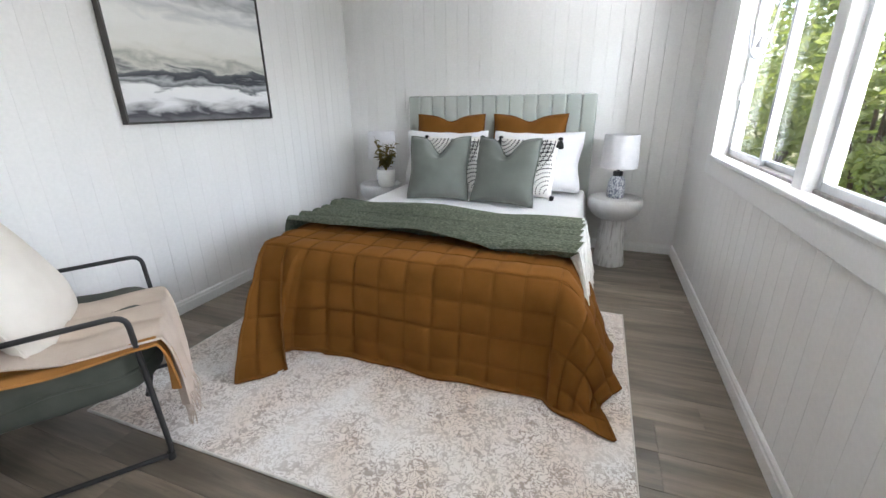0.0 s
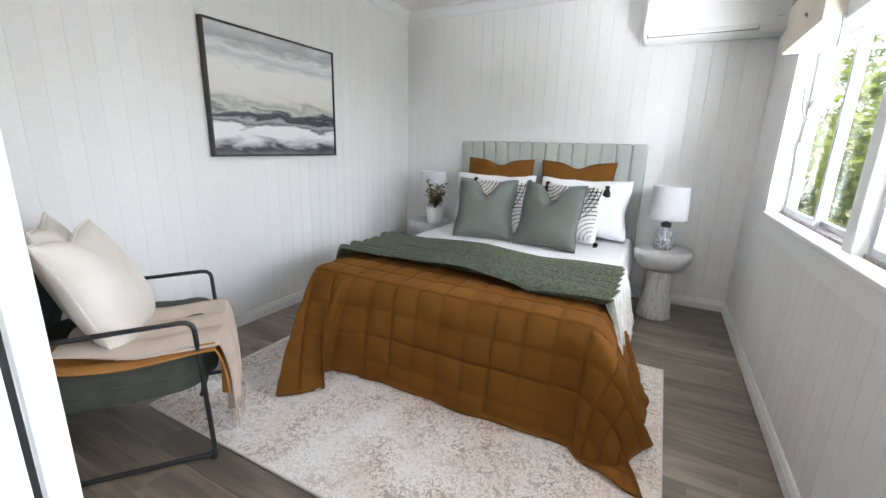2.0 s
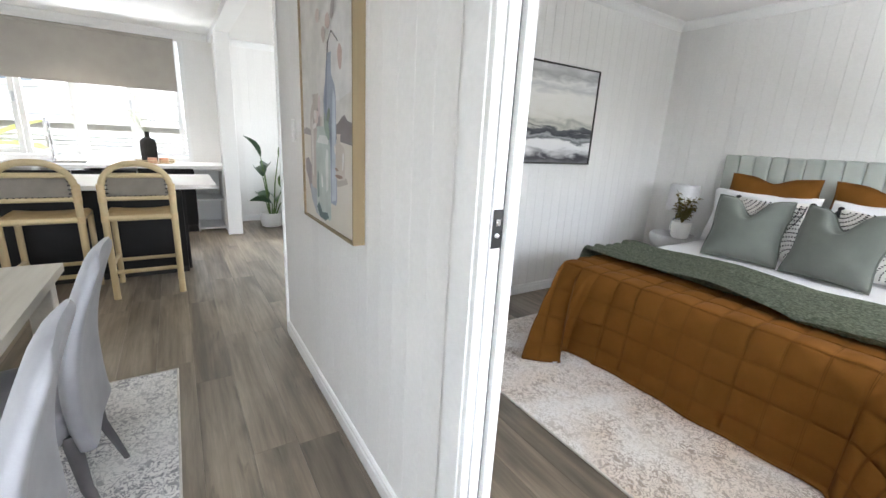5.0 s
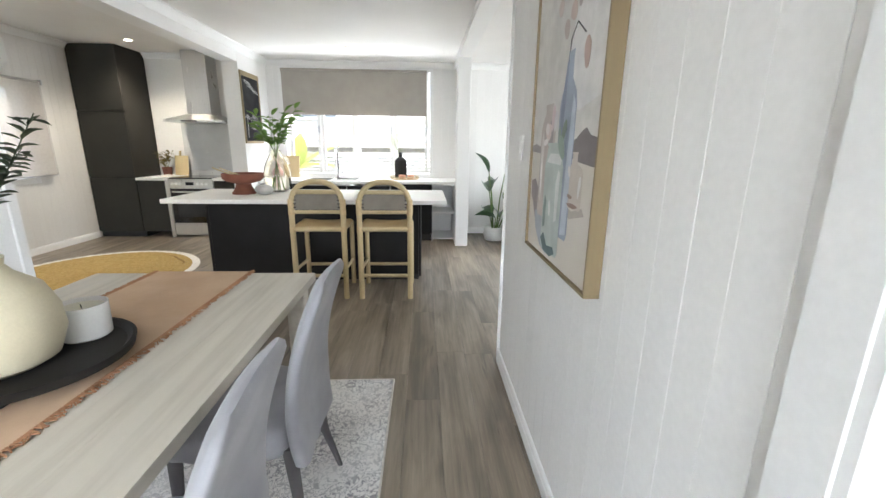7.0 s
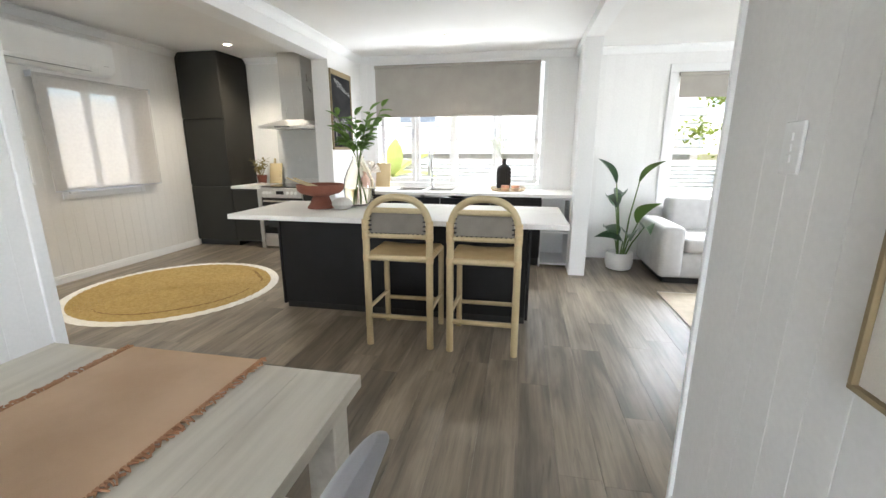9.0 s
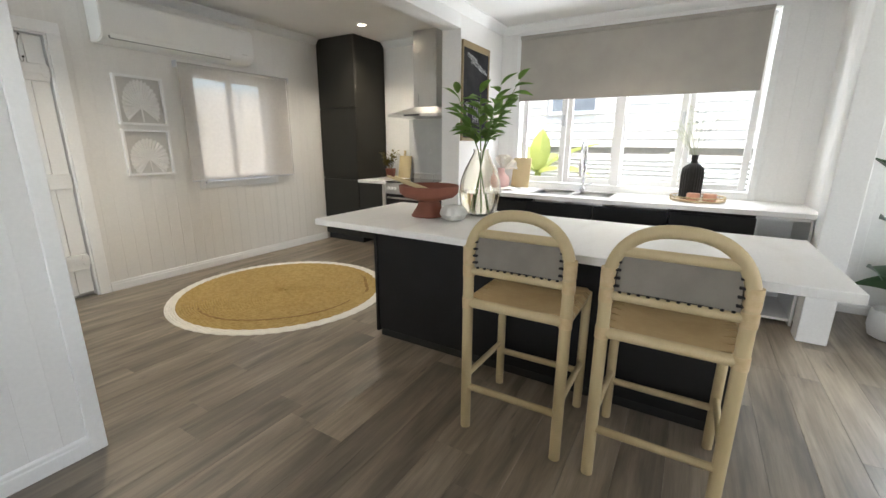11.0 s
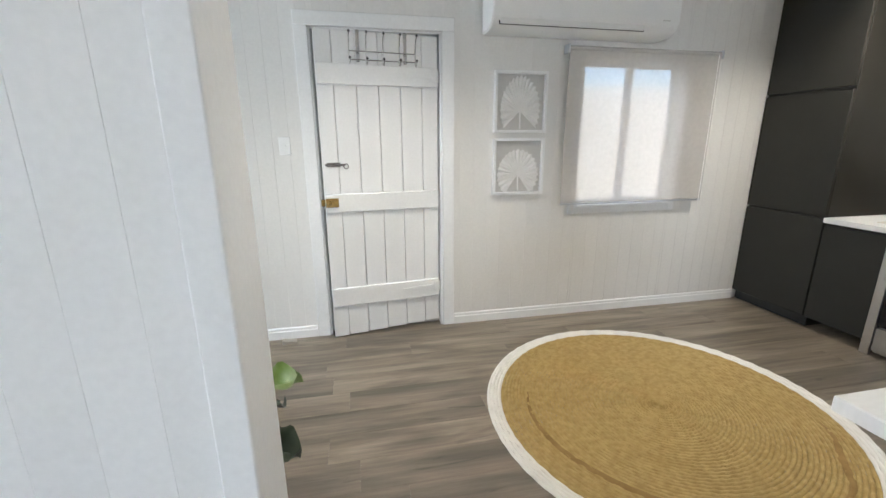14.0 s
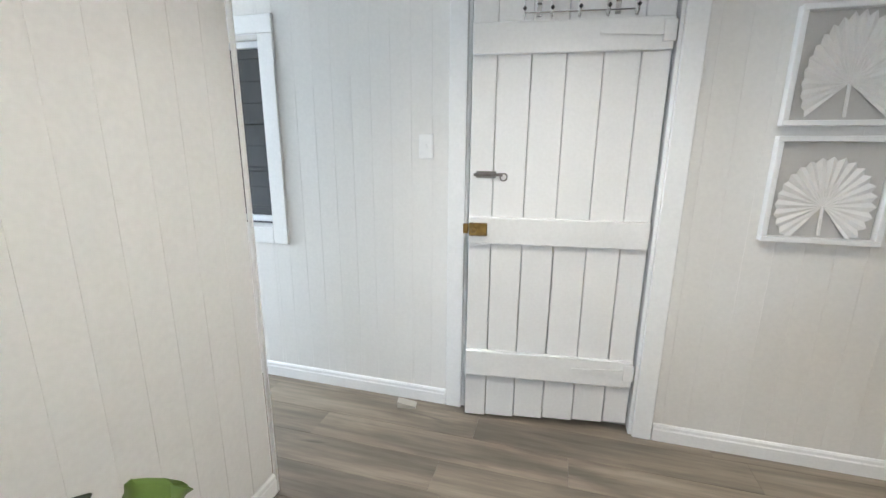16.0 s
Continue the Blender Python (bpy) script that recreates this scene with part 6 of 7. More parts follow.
solid("bench_worktop", bm, M_STONE, "long white stone bench top under the window", "worktop")

# cooking corner
tall = thing("tall_cupboard", "full-height dark olive-grey pantry cupboard in the corner", "cupboard", (-6.30, -4.66, 0))
part("body", box(bmesh.new(), -0.295, 0.278, -0.32, 0.31, 0.08, 2.595, 0.002), M_TALL, tall)
for z0, z1 in ((0.09, 0.845), (0.865, 1.735), (1.755, 2.59)):
    part("door", box(bmesh.new(), 0.28, 0.30, -0.318, 0.308, z0, z1, 0.003), M_TALL, tall)
part("plinth", box(bmesh.new(), -0.28, 0.25, -0.32, 0.31, 0, 0.08), M_BLACK, tall)
c = thing("base_cabinet", "narrow dark base cabinet beside the stove", "cabinet", (-6.30, -4.12, 0))
part("body", box(bmesh.new(), -0.295, 0.278, -0.225, 0.215, 0.08, 0.815, 0.002), M_TALL, c)
part("door", box(bmesh.new(), 0.28, 0.30, -0.222, 0.16, 0.09, 0.80, 0.002), M_TALL, c)
part("filler_panel", box(bmesh.new(), 0.28, 0.305, 0.165, 0.217, 0.0, 0.815, 0.001), M_STEEL, c, "grey metal filler strip")
c = thing("base_cabinet", "dark base cabinet beside the stove", "cabinet", (-6.30, -3.0, 0))
part("body", box(bmesh.new(), -0.295, 0.278, -0.28, 0.27, 0.08, 0.815, 0.002), M_TALL, c)
part("door", box(bmesh.new(), 0.28, 0.30, -0.278, 0.268, 0.09, 0.80, 0.002), M_TALL, c)
for y0, y1 in ((-4.345, -3.905), (-3.285, -2.725)):
    solid("stove_worktop", box(bmesh.new(), -6.598, -5.985, y0, y1, 0.82, 0.856, 0.002), M_STONE, "white stone worktop beside the stove", "worktop")

M_CANE = mat("pale_rattan", (0.55, 0.44, 0.255), (0.46, 0.36, 0.195), 0.55, 5, 90, 0.2, stretch=(1, 1, 0.3))
M_LEATHER = mat("woven_tan_leather", (0.50, 0.36, 0.18), (0.44, 0.31, 0.15), 0.6, 10, 200, 0.2)
M_CANVAS = mat("taupe_canvas", (0.26, 0.235, 0.20), (0.23, 0.205, 0.175), 0.9, 10, 400, 0.3)
M_BIND = mat("leather_binding", (0.58, 0.44, 0.26), (0.50, 0.37, 0.2), 0.7, 30, 200, 0.3)


def bar_stool(at, turn):
    """Rattan stool; the back stands at local x=0, the seat runs towards -x."""
    s = thing("bar_stool", "pale rattan bar stool with an arched back and woven seat", "stool", at, turn, "stools at the island")
    W = 0.216
    arch = [(0, -W, 0.0), (0, -W, 0.4), (0, -W, 0.82)]
    for i in range(1, 24):
        a = math.pi * i / 24
        c, h = math.cos(a), math.sin(a)
        arch.append((0, -W * math.copysign(abs(c) ** 0.85, c), 0.82 + 0.222 * h ** 0.85))
    arch += [(0, W, 0.82), (0, W, 0.4), (0, W, 0.0)]
    part("arched_back_frame", tube(bmesh.new(), arch, 0.0235, 12), M_CANE, s)
    for y in (-W, W):
        part("front_leg", tube(bmesh.new(), [(-0.43, y, 0), (-0.43, y, 0.63)], 0.021, 12), M_CANE, s)
        part("side_rail", tube(bmesh.new(), [(-0.43, y, 0.62), (0, y, 0.635)], 0.019, 10), M_CANE, s)
        part("side_stretcher", tube(bmesh.new(), [(-0.43, y, 0.25), (0, y, 0.27)], 0.014, 10), M_CANE, s)
        for z, h in ((0.635, 0.024), (0.785, 0.026), (0.855, 0.036)):
            part("binding", tube(bmesh.new(), [(0, y, z - h), (0, y, z - h + 0.004), (0, y, z + h - 0.004), (0, y, z + h)], 0.0262, 12), M_BIND, s)
        for k in range(4):
            z = 0.825 + 0.03 * k
            part("lacing", box(bmesh.new(), -0.006, 0.012, y * 0.86 - 0.012, y * 0.86 + 0.012, z - 0.004, z + 0.004, 0.002), M_TRAY, s)
    part("seat_rail", tube(bmesh.new(), [(0, -W, 0.635), (0, W, 0.635)], 0.021, 12), M_CANE, s)
    part("seat_rail", tube(bmesh.new(), [(-0.43, -W, 0.62), (-0.43, W, 0.62)], 0.021, 12), M_CANE, s)
    part("footrest", tube(bmesh.new(), [(-0.43, -W, 0.20), (-0.43, W, 0.20)], 0.016, 10), M_CANE, s)
    part("stretcher", tube(bmesh.new(), [(0, -W, 0.215), (0, W, 0.215)], 0.016, 10), M_CANE, s)
    part("back_bar", tube(bmesh.new(), [(0, -W, 0.785), (0, W, 0.785)], 0.017, 10), M_CANE, s)
    part("back_bar", tube(bmesh.new(), [(0, -W * 0.88, 0.955), (0, W * 0.88, 0.955)], 0.019, 10), M_CANE, s)
    part("back_panel", sheet(bmesh.new(), lambda u, v: Vector((-0.012 * math.sin(math.pi * u), (-W + 0.026 + (2 * W - 0.052) * u) * (1 - 0.05 * v), 0.802 + 0.138 * v)), 16, 6, 0.004), M_CANVAS, s, "taupe canvas back panel")
    for k in range(12):
        y = -W + 0.045 + (2 * W - 0.09) * k / 11
        part("lacing", box(bmesh.new(), 0.0, 0.010, y - 0.006, y + 0.006, 0.799, 0.806, 0.002), M_TRAY, s)
    for k in range(6):
        x = -0.412 + 0.066 * k

        def strip(u, v):
            pinch = 0.011 * smoothstep(0.36, 0.46, abs(u - 0.5))
            return Vector((x + pinch + (0.0655 - 2 * pinch) * v, -W - 0.016 + (2 * W + 0.032) * u, 0.655 - 0.018 * math.sin(math.pi * u) - 0.02 * smoothstep(0.46, 0.5, abs(u - 0.5))))
        part("seat_strip", sheet(bmesh.new(), strip, 28, 2, 0.006), M_LEATHER, s)
    return s


st = bar_stool((-3.452, -1.182, 0), 1)
copy_thing(st, pose(-3.450, -0.612, 0, 0, 0, 0))

# on the island
M_TERRA = mat("terracotta_clay", (0.215, 0.075, 0.045), (0.185, 0.062, 0.038), 0.75, 9, 140, 0.2)
bowl = thing("pedestal_bowl", "terracotta pedestal bowl with wooden servers", "bowl", (-4.20, -2.09, 0.852))
bm = bmesh.new()
lathe(bm, [(0.115, 0.0), (0.117, 0.006), (0.085, 0.055), (0.066, 0.10), (0.10, 0.11), (0.165, 0.128), (0.193, 0.155), (0.198, 0.20), (0.190, 0.203), (0.184, 0.165), (0.15, 0.142), (0.0, 0.130)], seg=56)
part("bowl_body", bm, M_TERRA, bowl)
for a, y in ((14, -0.02), (20, 0.03)):
    sp = part("salad_server", tube(bmesh.new(), [(0, 0, 0), (0.16, 0, 0.0), (0.28, 0, 0.005)], 0.012, 8, 0.009, flat=0.5), M_CANE, bowl, "pale wooden salad server")
    sp.matrix_basis = pose(-0.03, y - 0.03, 0.165, 0, -20, -50 + a)
M_URCHIN = mat("pale_urchin_glaze", (0.52, 0.51, 0.48), (0.42, 0.41, 0.38), 0.55, 14, 120, 0.3)
urchin = thing("urchin_vase", "small ribbed pale grey sea urchin vase", "ornament", (-4.14, -1.87, 0.852))
part("shell", lathe(bmesh.new(), [(0.04, 0), (0.068, 0.012), (0.085, 0.042), (0.078, 0.072), (0.052, 0.092), (0.028, 0.096), (0.024, 0.088), (0.0, 0.07)], seg=80, flute=0.022, flutes=20), M_URCHIN, urchin)
gv = thing("glass_vase", "smoky amber glass vase half full of water with leafy branches", "vase", (-4.42, -1.825, 0.852))
M_AMBER = glass("amber_glass", (0.97, 0.95, 0.87))
prof = [(0.075, 0.0), (0.108, 0.018), (0.132, 0.08), (0.140, 0.16), (0.130, 0.235), (0.102, 0.31), (0.068, 0.375), (0.048, 0.415), (0.052, 0.432)]
bm = bmesh.new()
lathe(bm, prof + [(r - 0.004, z) for r, z in reversed(prof[1:])] + [(0.0, 0.02)], seg=48)
part("glass_body", bm, M_AMBER, gv)
M_WATER = glass("water", (0.97, 0.97, 0.94), 0.0, 1.33)
part("water", lathe(bmesh.new(), [(0.098, 0.0225), (0.126, 0.08), (0.1345, 0.155), (0.0, 0.155)], seg=40), M_WATER, gv)
M_RUSCUS = foliage("ruscus_leaf", (0.080, 0.155, 0.040), (0.125, 0.21, 0.065))
rnd = random.Random(23)
for i, (a, r, hh) in enumerate(((0.3, 0.10, 0.76), (1.2, 0.16, 0.80), (2.0, 0.08, 0.72), (2.9, 0.13, 0.66), (3.8, 0.14, 0.74), (4.7, 0.16, 0.64), (5.5, 0.17, 0.76), (1.75, 0.23, 0.84))):
    tip = Vector((r * math.cos(a), r * math.sin(a), hh))
    low = Vector((-0.05 * math.cos(a), -0.05 * math.sin(a), 0.03))
    neck = Vector((0.02 * math.cos(a), 0.02 * math.sin(a), 0.425))
    br = part("branch", tube(bmesh.new(), [low, neck, neck.lerp(tip, 0.5) + Vector((0, 0, 0.03)), tip], 0.004, 6, 0.0018), M_RUSCUS, gv)
    for k in range(10):
        p = neck.lerp(tip, 0.12 + 0.095 * k) + Vector((0, 0, 0.02))
        lf = part("leaf", leaf_mesh(rnd.uniform(0.105, 0.15), rnd.uniform(0.04, 0.058), 0.25, 0.15, 7), M_RUSCUS, br)
        lf.matrix_basis = Matrix.Translation(p) @ Euler((rnd.uniform(0.0, 0.9), rnd.uniform(-0.5, 0.5), a - 1.57 + (1 if k % 2 else -1) * rnd.uniform(0.3, 1.3))).to_matrix().to_4x4()

# on the sink bench
sink = thing("double_sink", "stainless steel double bowl sink", "sink", (-6.02, -1.585, 0.858))
for y0, y1 in ((-0.355, -0.018), (0.018, 0.355)):
    bm = bmesh.new()
    box(bm, -0.19, 0.19, y0, y1, -0.17, 0.0, 0.03, 3)
    bmesh.ops.delete(bm, geom=[f for f in bm.faces if f.calc_center_median().z > -0.008], context='FACES')
    part("bowl", bm, M_STEEL, sink)
bm = bmesh.new()
for b in ((-0.21, -0.19, -0.38, 0.38), (0.19, 0.21, -0.38, 0.38), (-0.19, 0.19, -0.38, -0.355), (-0.19, 0.19, 0.355, 0.38), (-0.19, 0.19, -0.018, 0.018)):
    box(bm, *b, 0.0005, 0.004)
part("rim", bm, M_STEEL, sink)
tap = thing("kitchen_tap", "chrome gooseneck tap with a spring spout", "tap", (-6.235, -1.555, 0.859))
part("spout", tube(bmesh.new(), bent([(0, 0, 0), (0, 0, 0.46), (0.10, 0, 0.50), (0.17, 0, 0.44), (0.175, 0, 0.26)], 0.09, 8), 0.013, 12), M_CHROME, tap)
part("spring", tube(bmesh.new(), [(0.019 * math.cos(t * 1.2), 0.019 * math.sin(t * 1.2), 0.10 + 0.0019 * t) for t in range(0, 180)], 0.003, 5), M_CHROME, tap)
part("spray_head", tube(bmesh.new(), [(0.175, 0, 0.28), (0.175, 0, 0.16)], 0.019, 12, 0.015), M_CHROME, tap)
part("base_ring", lathe(bmesh.new(), [(0.03, 0), (0.03, 0.03), (0.018, 0.04)], seg=20), M_CHROME, tap)
part("lever", tube(bmesh.new(), [(0, 0.02, 0.06), (0.01, 0.09, 0.085)], 0.006, 8), M_CHROME, tap)
tr2 = thing("round_tray", "round gold-rimmed tray on the bench", "tray", (-6.06, -0.56, 0.859))
part("tray_base", lathe(bmesh.new(), [(0.195, 0.0), (0.205, 0.004), (0.0, 0.008)], seg=48), mat("pale_timber_tray", (0.52, 0.36, 0.22), (0.45, 0.31, 0.18), 0.5), tr2)
for z in (0.012, 0.038):
    part("rim_ring", tube(bmesh.new(), [(0.205 * math.cos(i / 40 * 6.283), 0.205 * math.sin(i / 40 * 6.283), z) for i in range(40)], 0.005, 8, closed=True), M_CANE, tr2)
for i in range(20):
    a = i / 20 * 6.283
    part("rim_post", tube(bmesh.new(), [(0.205 * math.cos(a), 0.205 * math.sin(a), 0.004), (0.205 * math.cos(a), 0.205 * math.sin(a), 0.038)], 0.003, 6), M_CANE, tr2)
for x, y in ((0.07, -0.03), (0.06, 0.09)):
    cd = thing("pillar_candle", "short peach pillar candle on the tray", "candle", (-6.06 + x, -0.56 + y, 0.867), group="peach candles")
    part("wax", lathe(bmesh.new(), [(0.048, 0), (0.05, 0.004), (0.05, 0.055), (0.046, 0.06), (0.0, 0.057)], seg=28), mat("peach_wax", (0.62, 0.33, 0.22), (0.58, 0.30, 0.2), 0.5) if y < 0 else bpy.data.materials["peach_wax"], cd)
    part("wick", tube(bmesh.new(), [(0, 0, 0.056), (0.001, 0, 0.068)], 0.0012, 5), M_BLACK, cd)
bv = thing("ribbed_vase", "black ribbed bottle vase with wispy white twigs", "vase", (-6.14, -0.62, 0.867))
part("vase_body", lathe(bmesh.new(), [(0.07, 0), (0.082, 0.008), (0.086, 0.20), (0.080, 0.26), (0.05, 0.29), (0.026, 0.305), (0.024, 0.36), (0.031, 0.372), (0.02, 0.372), (0.018, 0.30)], seg=96, flute=0.03, flutes=24), M_TRAY, bv)
rnd = random.Random(31)
tw, fl = bmesh.new(), bmesh.new()
for i in range(26):
    a = rnd.uniform(0, 6.28)
    tip = Vector((rnd.uniform(0.05, 0.22) * math.cos(a), rnd.uniform(0.08, 0.30) * math.sin(a), rnd.uniform(0.55, 0.82)))
    tube(tw, [(0, 0, 0.33), tip * 0.5 + Vector((0, 0, 0.22)), tip], 0.0018, 4, 0.0008)
    for k in range(14):
        p = Vector((0, 0, 0.33)).lerp(tip, rnd.uniform(0.45, 1.0)) + Vector((rnd.gauss(0, 0.012), rnd.gauss(0, 0.012), rnd.gauss(0.02, 0.012)))
        bmesh.ops.create_icosphere(fl, subdivisions=0 + 1, radius=rnd.uniform(0.003, 0.006), matrix=Matrix.Translation(p))
part("twigs", tw, mat("pale_twig", (0.42, 0.45, 0.34), (0.36, 0.38, 0.28), 0.8), bv, "pale dried twigs", kind="stuff")
part("buds", fl, mat("pale_bud", (0.62, 0.64, 0.52), (0.55, 0.58, 0.45), 0.8), bv, "tiny pale buds", kind="stuff")
pv = thing("pink_vase", "small blush pink ceramic vase in the corner", "vase", (-6.12, -2.40, 0.859))
part("vase_body", lathe(bmesh.new(), [(0.06, 0), (0.085, 0.02), (0.095, 0.07), (0.08, 0.12), (0.045, 0.15), (0.035, 0.18), (0.045, 0.21), (0.03, 0.21), (0.0, 0.18)], seg=36), mat("blush_ceramic", (0.56, 0.36, 0.33), (0.5, 0.32, 0.29), 0.6), pv)
for k, a in enumerate((-0.6, 0.2, 0.9)):
    lf = part("dried_leaf", sheet(bmesh.new(), lambda u, v: Vector((0.16 * u * math.sin((v - 0.5) * 2.2), 0.02 * math.cos(v * 24) * u, 0.16 * u * math.cos((v - 0.5) * 2.2))), 6, 24, 0.001), M_CREAM, pv, "dried cream palm leaf")
    lf.matrix_basis = pose(0.0, 0.02, 0.19, 0, 25 * a, 60 + 40 * a)
cb = thing("chopping_board", "pale timber chopping board leaning at the window", "chopping board")
cb.matrix_basis = pose(-6.21, -2.22, 0.859, 0, -12, 0)
part("board_body", box(bmesh.new(), -0.009, 0.009, -0.10, 0.10, 0.004, 0.32, 0.006, 2), M_CANE, cb)
solid("tea_towel", sheet(bmesh.new(), lambda u, v: Vector((-6.0 + 0.14 * u, -2.36 + 0.2 * v, 0.865 + 0.02 * abs(math.sin(u * 5 + v * 3)) * math.sin(math.pi * v))), 20, 20, 0.004), M_CREAM, "crumpled cream cloth on the bench", "cloth")
bl = thing("roller_blind", "taupe roller blind half lowered over the window", "blind", (-6.29, -1.27, 0))
part("blind_cloth", box(bmesh.new(), -0.002, 0.002, -1.035, 1.03, 1.765, 2.36), M_BLIND, bl, smooth=None)
part("hem_bar", box(bmesh.new(), -0.006, 0.006, -1.035, 1.03, 1.755, 1.775, 0.002), M_BLIND, bl)
part("roller", tube(bmesh.new(), [(-0.004, -1.04, 2.365), (-0.004, 1.035, 2.365)], 0.022, 14), M_BLIND, bl)
board = thing("chalkboard", "framed chalkboard menu with faint white chalk drawing", "chalkboard", (-5.69, -2.5285, 1.775))
part("slate", box(bmesh.new(), -0.262, 0.262, 0, 0.010, -0.40, 0.385), mat("chalk_slate", (0.016, 0.016, 0.017), (0.045, 0.045, 0.047), 0.8, 4, 60, 0.1), board, smooth=None)
part("top_rail", box(bmesh.new(), -0.28, 0.28, 0, 0.022, 0.385, 0.44, 0.002), M_OAK, board)
part("bottom_rail", box(bmesh.new(), -0.28, 0.28, 0, 0.022, -0.43, -0.40, 0.002), M_OAK, board)
for s in (-1, 1):
    part("side_rail", box(bmesh.new(), s * 0.272 - 0.008, s * 0.272 + 0.008, 0, 0.020, -0.40, 0.385, 0.002), M_OAK, board)
M_CHALK = mat("chalk", (0.62, 0.62, 0.61), (0.4, 0.4, 0.4), 0.95, 60, 200, 0.3)
rnd = random.Random(41)
bm = bmesh.new()
for k, (x, z, n) in enumerate(((0.16, 0.33, 6), (0.10, 0.29, 7), (-0.06, 0.25, 6))):
    for i in range(n):
        cx, cz = x - i * 0.032, z - 0.006 * i
        pts = [(cx + 0.013 * math.cos(a * 1.3 + i), 0.0108, cz + 0.020 * math.sin(a + k)) for a in [j * 0.7 for j in range(7)]]
        tube(bm, pts, 0.0026, 4)
part("chalk_scrawl", bm, M_CHALK, board, "unreadable white chalk scrawl")
bm = bmesh.new()
for z, w in ((-0.06, 0.06), (-0.10, 0.09), (-0.14, 0.10), (-0.18, 0.10), (-0.22, 0.09)):
    tube(bm, [(-0.05 - w, 0.0108, z), (-0.05 + w, 0.0108, z)], 0.003, 4)
    for i in range(5):
        x = -0.05 - w + 2 * w * i / 4
        tube(bm, [(x, 0.0108, z), (x, 0.0108, z - 0.035)], 0.003, 4)
for a in (-0.9, -0.3, 0.3, 0.9, 1.6):
    tube(bm, [(0.17, 0.0108, -0.12), (0.17 - 0.05 * math.sin(a), 0.0108, -0.12 + 0.05 * math.cos(a)), (0.17 - 0.10 * math.sin(a), 0.0108, -0.14 + 0.03 * math.cos(a))], 0.003, 4)
tube(bm, [(0.17, 0.0108, -0.12), (0.175, 0.0108, -0.25), (0.18, 0.0108, -0.36)], 0.004, 4)
part("chalk_drawing", bm, M_CHALK, board, "chalk drawing of a palm and a hut")

# stove and hood
stove = thing("stove", "stainless freestanding electric stove with black oven door", "stove", (-6.29, -3.595, 0))
M_OVENGL = mat("black_oven_glass", (0.008, 0.008, 0.009), (0.012, 0.012, 0.013), 0.06, 3, 60, 0.0)
part("body", box(bmesh.new(), -0.30, 0.27, -0.302, 0.302, 0.02, 0.845, 0.003), M_STEEL, stove)
part("glass_cooktop", box(bmesh.new(), -0.27, 0.29, -0.30, 0.30, 0.846, 0.858, 0.003), M_OVENGL, stove)
part("upstand", box(bmesh.new(), -0.305, -0.275, -0.302, 0.302, 0.846, 0.93, 0.003), M_STEEL, stove)
pn = part("control_panel", box(bmesh.new(), 0.27, 0.30, -0.302, 0.302, 0.715, 0.838, 0.004), M_STEEL, stove)
for y in (-0.25, -0.20, -0.15, 0.10, 0.16, 0.22):
    kb = part("knob", lathe(bmesh.new(), [(0.02, 0), (0.018, 0.022), (0.0, 0.024)], seg=20), M_TRIM, pn, "white control knob")
    kb.matrix_basis = pose(0.30, y, 0.775, 0, 90, 0)
part("display", box(bmesh.new(), 0.299, 0.302, -0.07, 0.04, 0.755, 0.80), M_OVENGL, pn)
dr = part("oven_door", box(bmesh.new(), 0.27, 0.298, -0.298, 0.298, 0.21, 0.705, 0.004), M_OVENGL, stove, "black glass oven door")
part("window", box(bmesh.new(), 0.297, 0.300, -0.22, 0.22, 0.30, 0.60), mat("oven_window", (0.03, 0.032, 0.034), None, 0.05), dr)
part("handle", tube(bmesh.new(), bent([(0.298, -0.25, 0.665), (0.335, -0.25, 0.665), (0.335, 0.25, 0.665), (0.298, 0.25, 0.665)], 0.015), 0.011, 10), M_STEEL, dr)
part("drawer", box(bmesh.new(), 0.27, 0.298, -0.298, 0.298, 0.04, 0.20, 0.004), M_STEEL, stove)
hood = thing("range_hood", "stainless steel canopy range hood with a tall flue", "range hood", (-6.32, -3.50, 0))
bm = bmesh.new()
lo, hi = [(-0.28, -0.40), (0.24, -0.40), (0.24, 0.40), (-0.28, 0.40)], [(-0.28, -0.165), (0.03, -0.165), (0.03, 0.165), (-0.28, 0.165)]
ra = [bm.verts.new((x, y, 1.625)) for x, y in lo]
rb = [bm.verts.new((x, y, 1.655)) for x, y in lo]
rc = [bm.verts.new((x, y, 1.745)) for x, y in hi]
for a, b in ((ra, rb), (rb, rc)):
    for i in range(4):
        bm.faces.new((a[i], a[(i + 1) % 4], b[(i + 1) % 4], b[i]))
bm.faces.new(ra[::-1]), bm.faces.new(rc)
part("canopy", bm, M_STEEL, hood, smooth=None)
part("flue", box(bmesh.new(), -0.28, 0.03, -0.165, 0.165, 1.744, 2.595, 0.003), M_STEEL, hood)
part("control_strip", box(bmesh.new(), 0.239, 0.242, -0.16, 0.06, 1.633, 1.647), M_OVENGL, hood)
solid("splashback", box(bmesh.new(), -6.598, -6.592, -3.95, -3.0, 0.86, 1.62), mat("pale_grey_splashback", (0.56, 0.57, 0.56), (0.52, 0.53, 0.52), 0.25), "pale grey glass splashback behind the stove", kind="structure")
hp = thing("herb_pot", "terracotta pot of dark foliage on the stove bench", "plant", (-6.40, -4.13, 0.857))
part("pot", lathe(bmesh.new(), [(0.05, 0), (0.055, 0.005), (0.07, 0.13), (0.064, 0.13), (0.06, 0.11), (0, 0.11)], seg=28), M_TERRA, hp)
rnd = random.Random(51)
lv, bm = bmesh.new(), bmesh.new()
